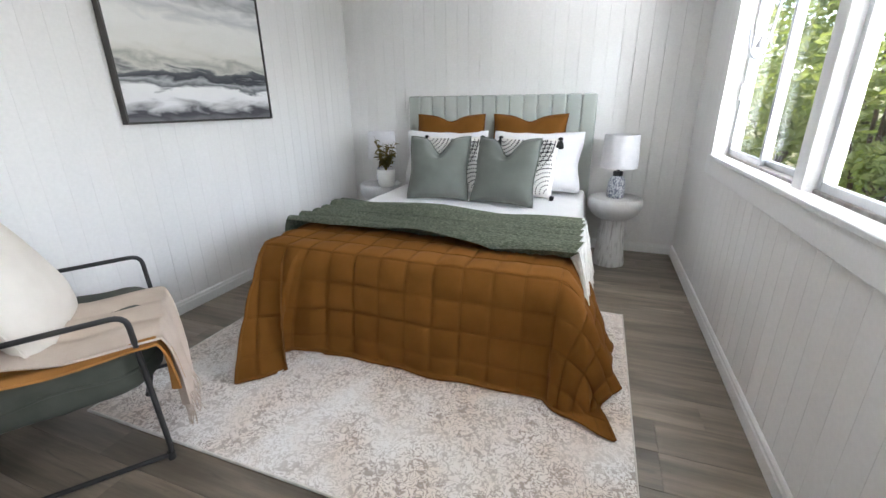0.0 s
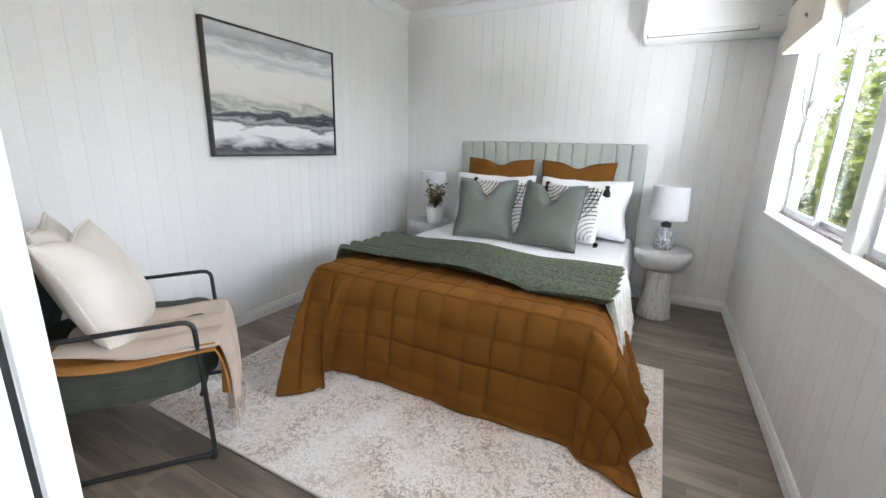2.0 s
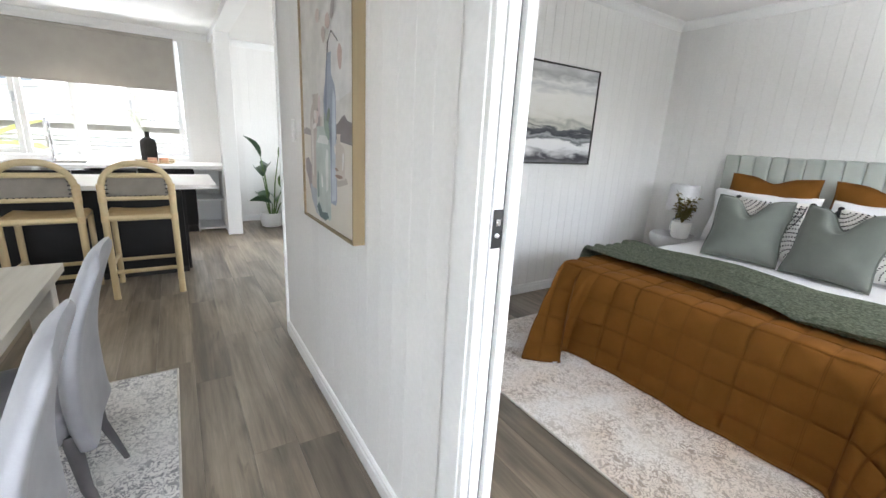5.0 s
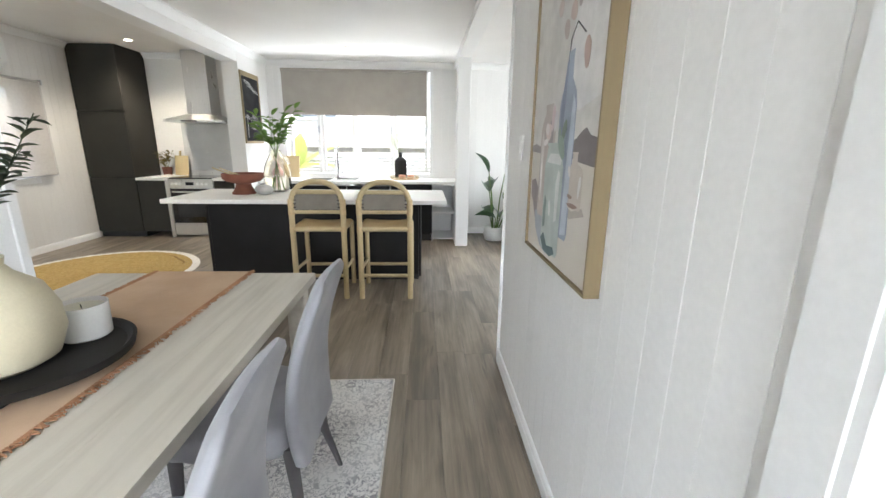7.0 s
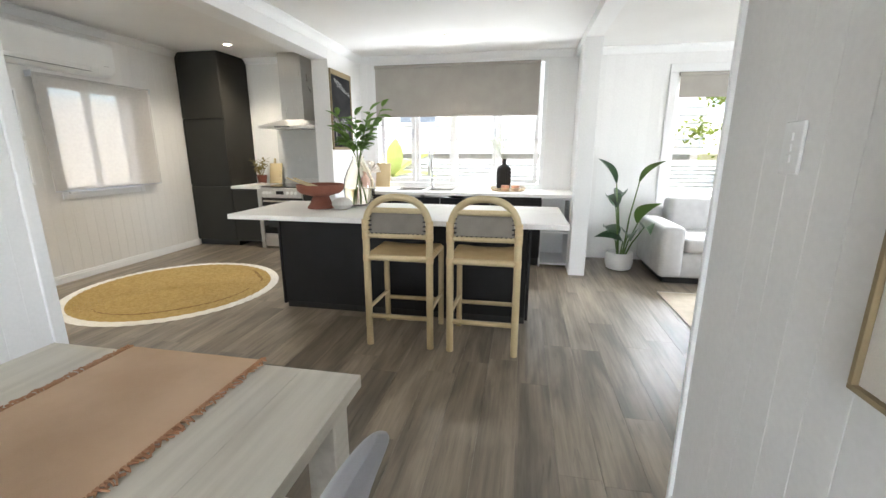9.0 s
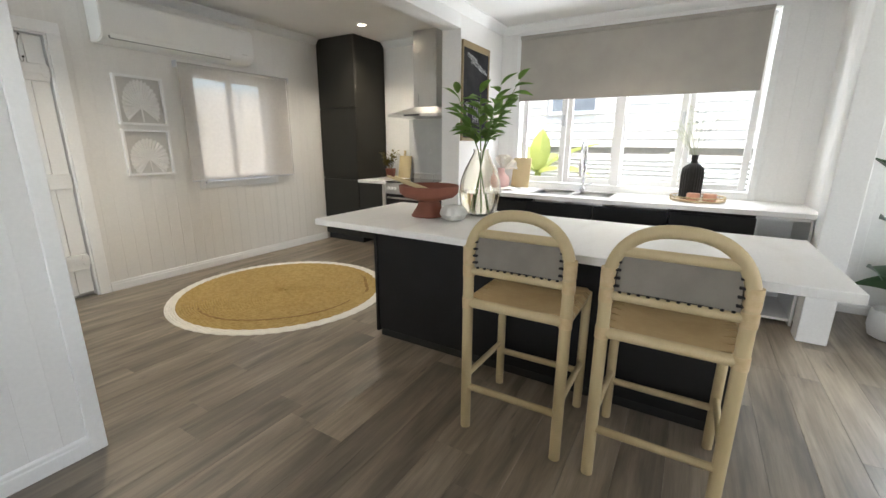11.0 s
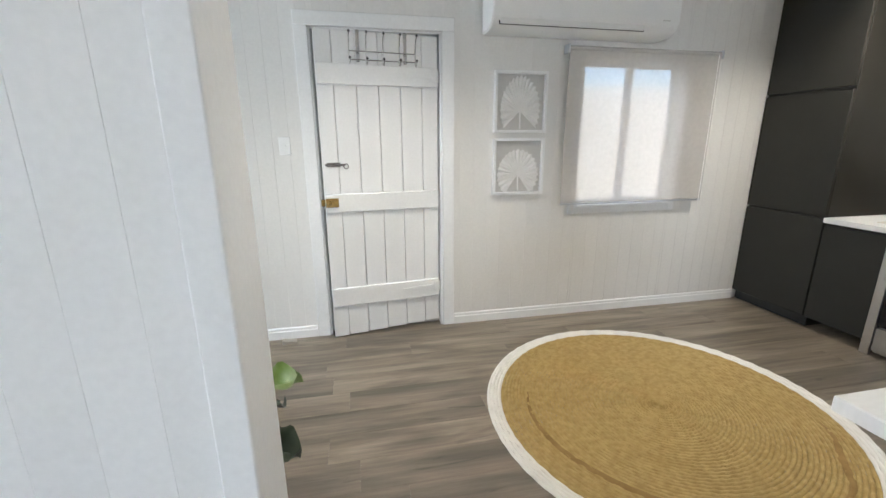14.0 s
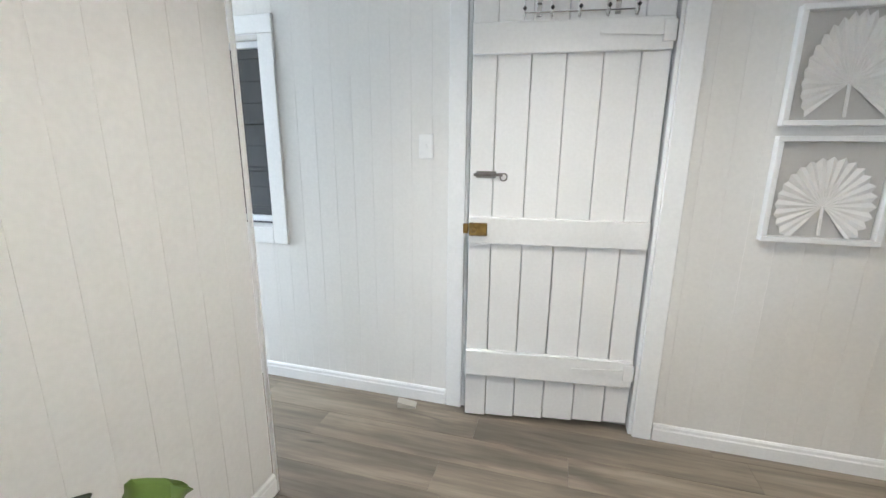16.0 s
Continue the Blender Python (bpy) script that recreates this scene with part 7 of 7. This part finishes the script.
for i in range(14):
    a = rnd.uniform(0, 6.28)
    tip = Vector((rnd.uniform(0.04, 0.15) * math.cos(a), rnd.uniform(0.04, 0.15) * math.sin(a), rnd.uniform(0.22, 0.40)))
    tube(bm, [(0, 0, 0.1), tip * 0.6, tip], 0.0025, 5, 0.001)
    for k in range(6):
        tmp = leaf_mesh(0.055, 0.032, 0.2, 0.2, 4)
        tmp.transform(Matrix.Translation(Vector((0, 0, 0.1)).lerp(tip, 0.4 + 0.1 * k)) @ Euler((rnd.uniform(-0.5, 1), 0, rnd.uniform(0, 6.28))).to_matrix().to_4x4())
        me = bpy.data.meshes.new("tmp")
        tmp.to_mesh(me)
        tmp.free()
        lv.from_mesh(me)
        bpy.data.meshes.remove(me)
part("stems", bm, M_DRYLEAF, hp)
part("leaves", lv, M_DRYLEAF, hp, kind="stuff")
cb = thing("chopping_board", "two timber chopping boards stacked against the wall", "chopping board")
cb.matrix_basis = pose(-6.50, -3.98, 0.857, 0, -10, 0)
part("board_body", box(bmesh.new(), -0.009, 0.009, -0.10, 0.10, 0.004, 0.30, 0.006, 2), M_CANE, cb)
part("board_handle", tube(bmesh.new(), [(0, -0.02, 0.29), (0, -0.02, 0.37)], 0.016, 10, flat=0.6), M_CANE, cb)
solid("tea_towel", sheet(bmesh.new(), lambda u, v: Vector((-6.28 + 0.18 * u, -4.10 + 0.19 * v, 0.862 + 0.03 * abs(math.sin(u * 5 + v * 4)) * math.sin(math.pi * u) * math.sin(math.pi * v) + 0.004)), 24, 24, 0.004), M_CREAM, "crumpled pale pink cloth beside the stove", "cloth")

# round jute rug: braided rings
M_JUTE = mat("jute_braid", (0.47, 0.34, 0.14), (0.37, 0.255, 0.095), 0.9, 34, 260, 0.9, depth=0.004)
M_RIM = mat("white_cotton_braid", (0.80, 0.78, 0.74), (0.74, 0.72, 0.68), 0.9, 10, 260, 0.6, depth=0.003)
jr = thing("round_rug", "round braided jute rug with a white border", "rug", (-4.232, -3.70, 0))


def braid(r0, r1, n):
    bm = bmesh.new()
    for k in range(n):
        r = r0 + (r1 - r0) * (k + 0.5) / n
        dr = (r1 - r0) / n
        seg = 240
        rows = []
        for o, z in ((-0.5, 0.002), (-0.25, 0.011), (0.25, 0.011), (0.5, 0.002)):
            rows.append([bm.verts.new(((r + o * dr) * math.cos(6.28319 * i / seg), (r + o * dr) * math.sin(6.28319 * i / seg), z + 0.0022 * math.sin(i * 1.5 + k * 2.1))) for i in range(seg)])
        for a, b in zip(rows, rows[1:]):
            for i in range(seg):
                bm.faces.new((a[i], a[(i + 1) % seg], b[(i + 1) % seg], b[i]))
    return bm


def braid_arc(r0, r1, a0, a1):
    """A raised streak of braid along part of a ring, for a ripple in the rug."""
    def fn(u, v):
        a, w = a0 + (a1 - a0) * u, math.sin(math.pi * u) ** 0.5
        r = (r0 + r1) / 2 + (r1 - r0) * (v - 0.5) * w + 0.012 * math.sin(u * 9)
        return Vector((r * math.cos(a), r * math.sin(a), 0.0105 + 0.0035 * math.sin(math.pi * v) * w))
    return sheet(bmesh.new(), fn, 60, 6)


part("jute_braid", braid(0.0, 0.85, 44), M_JUTE, jr, smooth=80, kind="stuff")
# the rug's ripple: its shading is painted as darker arcs
part("dark_ring", braid_arc(0.680, 0.714, -0.40, 1.85), mat("ripple_shade_jute", (0.31, 0.20, 0.075), (0.24, 0.15, 0.055), 0.9, 14, 220, 0.6), jr, "braided ripple with its shading put into a darker colour", smooth=80)
part("dark_ring", braid_arc(0.735, 0.768, 1.95, 2.75), bpy.data.materials["ripple_shade_jute"], jr, smooth=80)
part("white_border", braid(0.85, 0.928, 4), M_RIM, jr, smooth=80)

# sheer blind, framed palm leaves, door
sb = thing("roller_blind", "cream sheer roller blind lowered over the side window", "blind", (-4.83, -4.925, 0))
part("blind_cloth", box(bmesh.new(), -0.63, 0.62, -0.001, 0.001, 0.935, 2.03), M_SCREEN, sb, smooth=None)
part("hem_bar", box(bmesh.new(), -0.63, 0.62, -0.005, 0.005, 0.925, 0.94, 0.002), M_ALU, sb)
part("roller", tube(bmesh.new(), [(-0.63, -0.01, 2.035), (0.63, -0.01, 2.035)], 0.018, 14), M_SCREEN, sb)
for x in (-0.635, 0.632):
    part("bracket", box(bmesh.new(), x - 0.006, x + 0.006, -0.055, 0.02, 2.0, 2.06, 0.003), M_ALU, sb)
part("chain", tube(bmesh.new(), [(-0.60, 0.015, 2.03), (-0.605, 0.012, 1.4), (-0.60, 0.015, 0.83)], 0.0022, 6), M_TRIM, sb)
M_PALM = mat("white_painted_palm", (0.82, 0.81, 0.79), (0.76, 0.75, 0.73), 0.7, 10, 140, 0.15)
for z0, z1, flip, lab in ((1.462, 1.882, 1, "white box frame with an upright white fan palm leaf"), (1.014, 1.425, -1, "white box frame with a spread white fan palm leaf")):
    f = thing("shadow_box_frame", lab, "picture frame", (-3.872, -4.984, (z0 + z1) / 2), 180, "palm leaf frames")
    hh, ww = (z1 - z0) / 2, 0.198
    part("backing", box(bmesh.new(), -ww + 0.01, ww - 0.01, -0.006, 0.0, -hh + 0.01, hh - 0.01), mat("warm_grey_card", (0.60, 0.585, 0.56), (0.56, 0.545, 0.52), 0.8) if flip > 0 else bpy.data.materials["warm_grey_card"], f, smooth=None)
    for x0, x1, a, b in ((-ww, ww, -hh, -hh + 0.02), (-ww, ww, hh - 0.02, hh), (-ww, -ww + 0.02, -hh + 0.02, hh - 0.02), (ww - 0.02, ww, -hh + 0.02, hh - 0.02)):
        part("frame_bar", box(bmesh.new(), x0, x1, -0.04, 0.0, a, b, 0.002), M_TRIM, f)
    def fanfn(u, v):
        ang = (v - 0.5) * (4.3 if flip > 0 else 4.9)
        R = (0.245 if flip > 0 else 0.19) * (1 - 0.2 * abs(v - 0.5) * (1 if flip > 0 else 0.2)) * (0.96 + 0.04 * math.cos(v * 44 * math.pi))
        return Vector((R * u * math.sin(ang) * (0.68 if flip > 0 else 0.88), -0.012 - 0.010 * u * (0.5 + 0.5 * math.cos(v * 44 * math.pi)), -0.06 + R * u * math.cos(ang)))
    part("palm_leaf", sheet(bmesh.new(), fanfn, 4, 88, 0.001), M_PALM, f, "pleated white palm leaf", smooth=20)
    part("leaf_stalk", tube(bmesh.new(), [(0, -0.014, -0.06), (0.004, -0.014, -hh + 0.03)], 0.006, 8), M_PALM, f)
    pg = pane("glass_front", f, 'x', -ww + 0.018, ww - 0.018, -hh + 0.018, hh - 0.018, -0.034, 0.002)

door_2 = casing("door_2", 'x', -3.30, -2.44, 0, 2.11, -4.985, 1, "white ledged board door standing slightly ajar", w=0.085, t=0.02)
part("jamb", box(bmesh.new(), -2.455, -2.44, -5.10, -4.985, 0, 2.11, 0.002), M_TRIM, door_2)
part("jamb", box(bmesh.new(), -3.30, -3.285, -5.10, -4.985, 0, 2.11, 0.002), M_TRIM, door_2)
part("head_jamb", box(bmesh.new(), -3.285, -2.455, -5.10, -4.985, 2.095, 2.11, 0.002), M_TRIM, door_2)
# panel closing the opening; shade behind the leaf is put into its grey
part("door_stop", box(bmesh.new(), -3.285, -2.455, -5.10, -5.055, 0.0, 2.095), mat("shade_grey_stop", (0.5, 0.49, 0.47), None, 0.6), door_2)
lf = thing("board_door", "white ledged board door with hook rack and brass lock", "door")
lf.matrix_basis = pose(-3.275, -5.005, 0, 0, 0, 6.5)
LW = 0.808
edges = [0, 0.115, 0.262, 0.41, 0.555, 0.70, LW]
for a, b in zip(edges, edges[1:]):
    part("plank", box(bmesh.new(), a + 0.0015, b - 0.0015, -0.02, 0.0, 0.045 - 0.04 * (a + b) / 2 / LW, 2.085, 0.003), M_TRIM, lf)
for z0, z1 in ((1.76, 1.885), (0.935, 1.06), (0.25, 0.385)):
    part("ledge", box(bmesh.new(), 0.005, LW - 0.002, 0.0, 0.024, z0, z1, 0.004), M_TRIM, lf)
for z in (1.83, 0.33):
    hg = part("t_hinge", box(bmesh.new(), 0.0, 0.05, 0.024, 0.030, z - 0.04, z + 0.04, 0.002), M_TRIM, lf, "white painted strap hinge")
    part("strap", sheet(bmesh.new(), lambda u, v: Vector((0.05 + 0.24 * u, 0.029, z + (v - 0.5) * 0.034 * (1 - 0.6 * u))), 6, 2, 0.004), M_TRIM, hg)
    for x in (0.07, 0.16):
        part("screw", box(bmesh.new(), x - 0.004, x + 0.004, 0.029, 0.032, z - 0.004, z + 0.004, 0.001), M_TRAY, hg)
lock = part("rim_lock", box(bmesh.new(), LW - 0.09, LW - 0.005, 0.024, 0.044, 0.975, 1.035, 0.003), M_BRASS, lf, "aged brass rim lock")
part("lock_knob", lathe(bmesh.new(), [(0.013, 0), (0.016, 0.012), (0.010, 0.02), (0, 0.021)], seg=16), M_BRASS, lock)
lock.children[0].matrix_basis = pose(LW - 0.03, 0.044, 1.005, -90)
part("keep", box(bmesh.new(), LW - 0.002, LW + 0.022, 0.02, 0.042, 0.985, 1.03, 0.002), M_BRASS, lock)
bolt = part("barrel_bolt", tube(bmesh.new(), [(LW - 0.02, 0.012, 1.255), (LW - 0.15, 0.012, 1.255)], 0.007, 8), M_DULL, lf, "tarnished steel barrel bolt")
part("bolt_ring", tube(bmesh.new(), [(LW - 0.155 + 0.016 * math.cos(a), 0.014, 1.245 + 0.016 * math.sin(a)) for a in [i / 14 * 6.283 for i in range(14)]], 0.003, 6, closed=True), M_DULL, bolt)
part("bolt_plate", box(bmesh.new(), LW - 0.12, LW - 0.03, 0.0, 0.006, 1.24, 1.27, 0.001), M_DULL, bolt)
rack = thing("hook_rack", "chrome over-door hook rack with black tips", "hook rack")
rack.matrix_basis = lf.matrix_basis.copy()
rx0, rx1 = 0.165, 0.595
for z in (1.91, 1.96):
    part("rail", tube(bmesh.new(), [(rx0, 0.034, z), (rx1, 0.034, z)], 0.004, 8), M_CHROME, rack)
for x in (rx0 + 0.06, rx1 - 0.06):
    part("strap", box(bmesh.new(), x - 0.011, x + 0.011, 0.002, 0.005, 1.90, 2.09, 0.001), M_CHROME, rack)
    part("strap_lip", box(bmesh.new(), x - 0.011, x + 0.011, -0.025, 0.005, 2.087, 2.09), M_CHROME, rack)
for k in range(5):
    x = rx0 + (rx1 - rx0) * k / 4
    h1 = part("upper_hook", tube(bmesh.new(), bent([(x, 0.034, 1.96), (x, 0.045, 2.02), (x, 0.085, 2.06)], 0.03), 0.0035, 7), M_CHROME, rack)
    part("hook_tip", lathe(bmesh.new(), [(0.002, -0.009), (0.009, 0), (0.002, 0.009)], x, 0.085, 2.062, 10), M_BLACK, h1)
    h2 = part("lower_hook", tube(bmesh.new(), bent([(x, 0.034, 1.96), (x, 0.038, 1.89), (x, 0.07, 1.87), (x, 0.085, 1.91)], 0.025), 0.0035, 7), M_CHROME, rack)
    part("hook_tip", lathe(bmesh.new(), [(0.002, -0.009), (0.009, 0), (0.002, 0.009)], x, 0.085, 1.912, 10), M_BLACK, h2)
bm = bmesh.new()
vs = [bm.verts.new(v) for v in ((-0.05, -0.025, 0), (0.05, -0.025, 0), (0.05, 0.025, 0), (-0.05, 0.025, 0), (-0.05, -0.025, 0.035), (0.05, -0.025, 0.012), (0.05, 0.025, 0.012), (-0.05, 0.025, 0.035))]
for f in ((0, 3, 2, 1), (4, 5, 6, 7), (0, 1, 5, 4), (1, 2, 6, 5), (2, 3, 7, 6), (3, 0, 4, 7)):
    bm.faces.new([vs[i] for i in f])
solid("door_wedge", bm, mat("weathered_wedge", (0.50, 0.47, 0.42), (0.4, 0.37, 0.32), 0.8), "small pale timber door wedge on the floor", "door wedge", at=(-2.155, -4.90, 0.0), turn=190)

# fiddle leaf fig
M_FIG = mat("fig_leaf", (0.095, 0.165, 0.028), (0.13, 0.20, 0.045), 0.38, 7, 60, 0.3)
# darker copy of the leaf colour, painted shade for inner and lower leaves
M_FIG_SHADED = mat("shaded_fig_leaf", (0.018, 0.028, 0.016), (0.03, 0.045, 0.022), 0.4, 7, 60, 0.3)
M_STALK = mat("fig_stalk", (0.06, 0.045, 0.03), (0.09, 0.065, 0.04), 0.8)


def fiddle(l, w):
    def fn(u, v):
        prof = math.sin(math.pi * min(u * 0.96 + 0.03, 1)) ** 0.6 * (0.72 + 0.45 * u)
        x = w * prof * (v - 0.5)
        wave = 0.016 * math.sin(u * 17 + v * 3) * abs(v - 0.5) * 2
        vein = 0.006 * abs(math.sin(u * 16 + abs(v - 0.5) * 9))
        return Vector((x, l * u, 0.10 * l * math.sin(u * 2.4) + abs(v - 0.5) * w * 0.35 + wave + vein - 0.12 * l * u * u))
    return sheet(bmesh.new(), fn, 18, 10)


fig = thing("fiddle_leaf_fig", "potted fiddle leaf fig with glossy green leaves", "plant", (-2.19, -3.31, 0))
part("pot", lathe(bmesh.new(), [(0.12, 0), (0.14, 0.02), (0.15, 0.26), (0.138, 0.26), (0.135, 0.22), (0, 0.22)], seg=32), M_POT, fig)
part("trunk", tube(bmesh.new(), [(0, 0, 0.2), (0.01, -0.01, 0.5), (-0.01, 0.0, 0.73)], 0.014, 8, 0.008), M_STALK, fig)
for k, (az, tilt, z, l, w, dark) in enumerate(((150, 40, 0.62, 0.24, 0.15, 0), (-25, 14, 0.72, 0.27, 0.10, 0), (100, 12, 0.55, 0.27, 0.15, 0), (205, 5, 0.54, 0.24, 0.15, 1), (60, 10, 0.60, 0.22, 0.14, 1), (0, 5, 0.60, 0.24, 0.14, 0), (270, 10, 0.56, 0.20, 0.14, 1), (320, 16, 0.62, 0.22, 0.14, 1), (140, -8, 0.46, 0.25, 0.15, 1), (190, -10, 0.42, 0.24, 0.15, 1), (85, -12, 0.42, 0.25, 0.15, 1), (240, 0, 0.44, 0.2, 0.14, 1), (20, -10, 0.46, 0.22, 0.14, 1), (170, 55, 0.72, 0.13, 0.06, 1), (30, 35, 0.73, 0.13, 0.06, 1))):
    ob = part("leaf", fiddle(l * 1.08, w * 1.25), M_FIG_SHADED if dark else M_FIG, fig)
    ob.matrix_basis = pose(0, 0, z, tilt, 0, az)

# living corner
bp = thing("bird_of_paradise", "tall bird of paradise plant in a round white pot", "plant", (-5.83, 0.75, 0))
part("pot", lathe(bmesh.new(), [(0.11, 0), (0.135, 0.015), (0.152, 0.08), (0.150, 0.17), (0.142, 0.20), (0.134, 0.20), (0.13, 0.16), (0, 0.16)], seg=40), M_POT, bp)
M_BIRD = mat("strelitzia_leaf", (0.022, 0.062, 0.024), (0.04, 0.09, 0.035), 0.3, 5, 60, 0.15)
M_BIRDL = mat("young_strelitzia_leaf", (0.075, 0.14, 0.025), (0.10, 0.17, 0.04), 0.4, 5, 60, 0.15)
for k, (dx, dy, z, l, w, az, tilt, m) in enumerate(((-0.02, -0.10, 0.98, 0.42, 0.10, 120, 52, 0), (0.05, 0.12, 1.00, 0.45, 0.09, -70, 45, 1), (0.06, -0.10, 0.72, 0.40, 0.17, 95, 25, 0), (-0.04, -0.06, 0.80, 0.36, 0.15, 70, 20, 0), (0.08, 0.14, 0.55, 0.38, 0.17, -60, 55, 1), (0.10, 0.05, 0.42, 0.40, 0.18, -100, 15, 0), (0.08, -0.08, 0.36, 0.38, 0.18, 100, 25, 0), (0.05, 0.22, 0.50, 0.36, 0.15, -95, 12, 0), (0.10, 0.0, 0.34, 0.30, 0.17, 170, 20, 0))):
    p = Vector((dx, dy, z))
    part("stalk", tube(bmesh.new(), [(dx * 0.25, dy * 0.25, 0.15), (dx * 0.5, dy * 0.5, z * 0.6), p], 0.011, 8, 0.006), M_BIRDL, bp)
    ob = part("leaf", leaf_mesh(l, w, 0.5, 0.25, 14), M_BIRDL if m else M_BIRD, bp)
    ob.matrix_basis = pose(*p, tilt, 0, az)
M_SOFA = mat("pale_grey_bouclé", (0.56, 0.55, 0.54), (0.50, 0.49, 0.48), 0.95, 12, 260, 0.4)
sofa = thing("sofa", "pale grey fabric sofa under the living room window", "sofa", (-5.72, 2.05, 0))
part("base", box(bmesh.new(), -0.46, 0.42, -1.02, 1.02, 0.07, 0.34, 0.03, 3), M_SOFA, sofa)
for s in (-1, 1):
    part("arm", box(bmesh.new(), -0.46, 0.46, s * 0.93 - 0.11, s * 0.93 + 0.11, 0.075, 0.60, 0.05, 4), M_SOFA, sofa)
    part("seat_cushion", box(bmesh.new(), -0.30, 0.46, s * 0.41 - 0.405, s * 0.41 + 0.405, 0.335, 0.48, 0.045, 4), M_SOFA, sofa)
    part("back_cushion", box(bmesh.new(), -0.44, -0.18, s * 0.41 - 0.40, s * 0.41 + 0.40, 0.44, 0.84, 0.08, 4), M_SOFA, sofa)
part("back", box(bmesh.new(), -0.50, -0.36, -1.02, 1.02, 0.07, 0.72, 0.04, 3), M_SOFA, sofa)
part("plinth", box(bmesh.new(), -0.42, 0.36, -0.96, 0.96, 0.0, 0.08), M_BLACK, sofa)
rug("living_rug", "flat woven beige rug in front of the sofa", -5.0, -3.2, 0.94, 3.2, mat("beige_weave", (0.50, 0.44, 0.35), (0.44, 0.38, 0.30), 0.95, 14, 220, 0.6), M_EDGE)
lb = thing("roller_blind", "taupe roller blind rolled near the living window's top", "blind", (-6.30, 2.1, 0))
part("blind_cloth", box(bmesh.new(), -0.002, 0.002, -0.78, 0.78, 1.93, 2.17), M_BLIND, lb, smooth=None)
part("roller", tube(bmesh.new(), [(0, -0.79, 2.18), (0, 0.79, 2.18)], 0.022, 14), M_BLIND, lb)

# downlights
for x, y, z in ((-5.79, -4.01, 2.598), (-2.95, -3.75, 2.598), (-5.47, -1.205, 2.488)):
    dl = thing("downlight", "round white recessed ceiling downlight, lit", "downlight", (x, y, z), group="downlights")
    part("trim_ring", lathe(bmesh.new(), [(0.058, 0), (0.056, -0.006), (0.046, -0.008), (0.042, 0.0)], seg=28), M_TRIM, dl)
    part("lens", lathe(bmesh.new(), [(0.042, -0.003), (0.0, -0.004)], seg=24), lamp_glow("downlight_lens", (1.0, 0.86, 0.66), 14.0) if x < -4.7 and y < -2 else bpy.data.materials["downlight_lens"], dl, smooth=None)
    sd = bpy.data.lights.new("downlight_beam", 'SPOT')
    sd.energy, sd.color, sd.spot_size, sd.spot_blend, sd.shadow_soft_size = (40 if x > -4 else 34 if y < -2 else 18), (1.0, 0.90, 0.75), radians(128), 0.9, 0.04
    new("downlight_beam", sd).matrix_world = look((x, y, z - 0.02), (x, y, 0))


# ---- pieces of walls and floor ----
lay_boards()


def plank_mesh(l, w):
    bm = bmesh.new()
    c, t = 0.0012, 0.008
    prof = [(0.0003, -t), (0.0003, -c), (c, 0), (w - c, 0), (w - 0.0003, -c), (w - 0.0003, -t)]
    a, b = [bm.verts.new((0.0003, y, z)) for y, z in prof], [bm.verts.new((l - 0.0003, y, z)) for y, z in prof]
    for i in range(5):
        bm.faces.new((a[i], a[i + 1], b[i + 1], b[i]))
    bm.faces.new(a), bm.faces.new(b)
    return finish(bm, M_FLOOR)


PLANKS, FAR = {}, []
rnd = random.Random(11)
PW, PL = 0.182, 1.22
y = -5.1
count = 0
while y < 4.18:
    x = -6.75 - rnd.uniform(0, PL)
    while x < 2.65:
        s, e = max(x, -6.75), min(x + PL, 2.65)
        if e - s > 0.05:
            near = -5.9 < (s + e) / 2 < 0.9 and -4.9 < y < 2.9 and not (y > 0.3 and (s + e) / 2 < -2.9)
            if near and count < 300:
                key = round(e - s, 2)
                if key not in PLANKS:
                    PLANKS[key] = plank_mesh(key, PW)
                p = new("plank", PLANKS[key])
                p.parent = floor
                p.matrix_basis = pose(s, y, 0)
                count += 1
            else:
                FAR.append((s, e, y))
        x += PL
    y += PW
bm = bmesh.new()
for s, e, y in FAR:
    vs = [bm.verts.new(c) for c in ((s + 0.0005, y + 0.0005, 0), (e - 0.0005, y + 0.0005, 0), (e - 0.0005, y + PW - 0.0005, 0), (s + 0.0005, y + PW - 0.0005, 0))]
    ws = [bm.verts.new(v.co - Vector((0, 0, 0.007))) for v in vs]
    bm.faces.new(vs)
    for i in range(4):
        bm.faces.new((vs[i], ws[i], ws[(i + 1) % 4], vs[(i + 1) % 4]))
part("planks", bm, M_FLOOR, floor, "grey-brown laminate planks", smooth=None, kind="stuff")
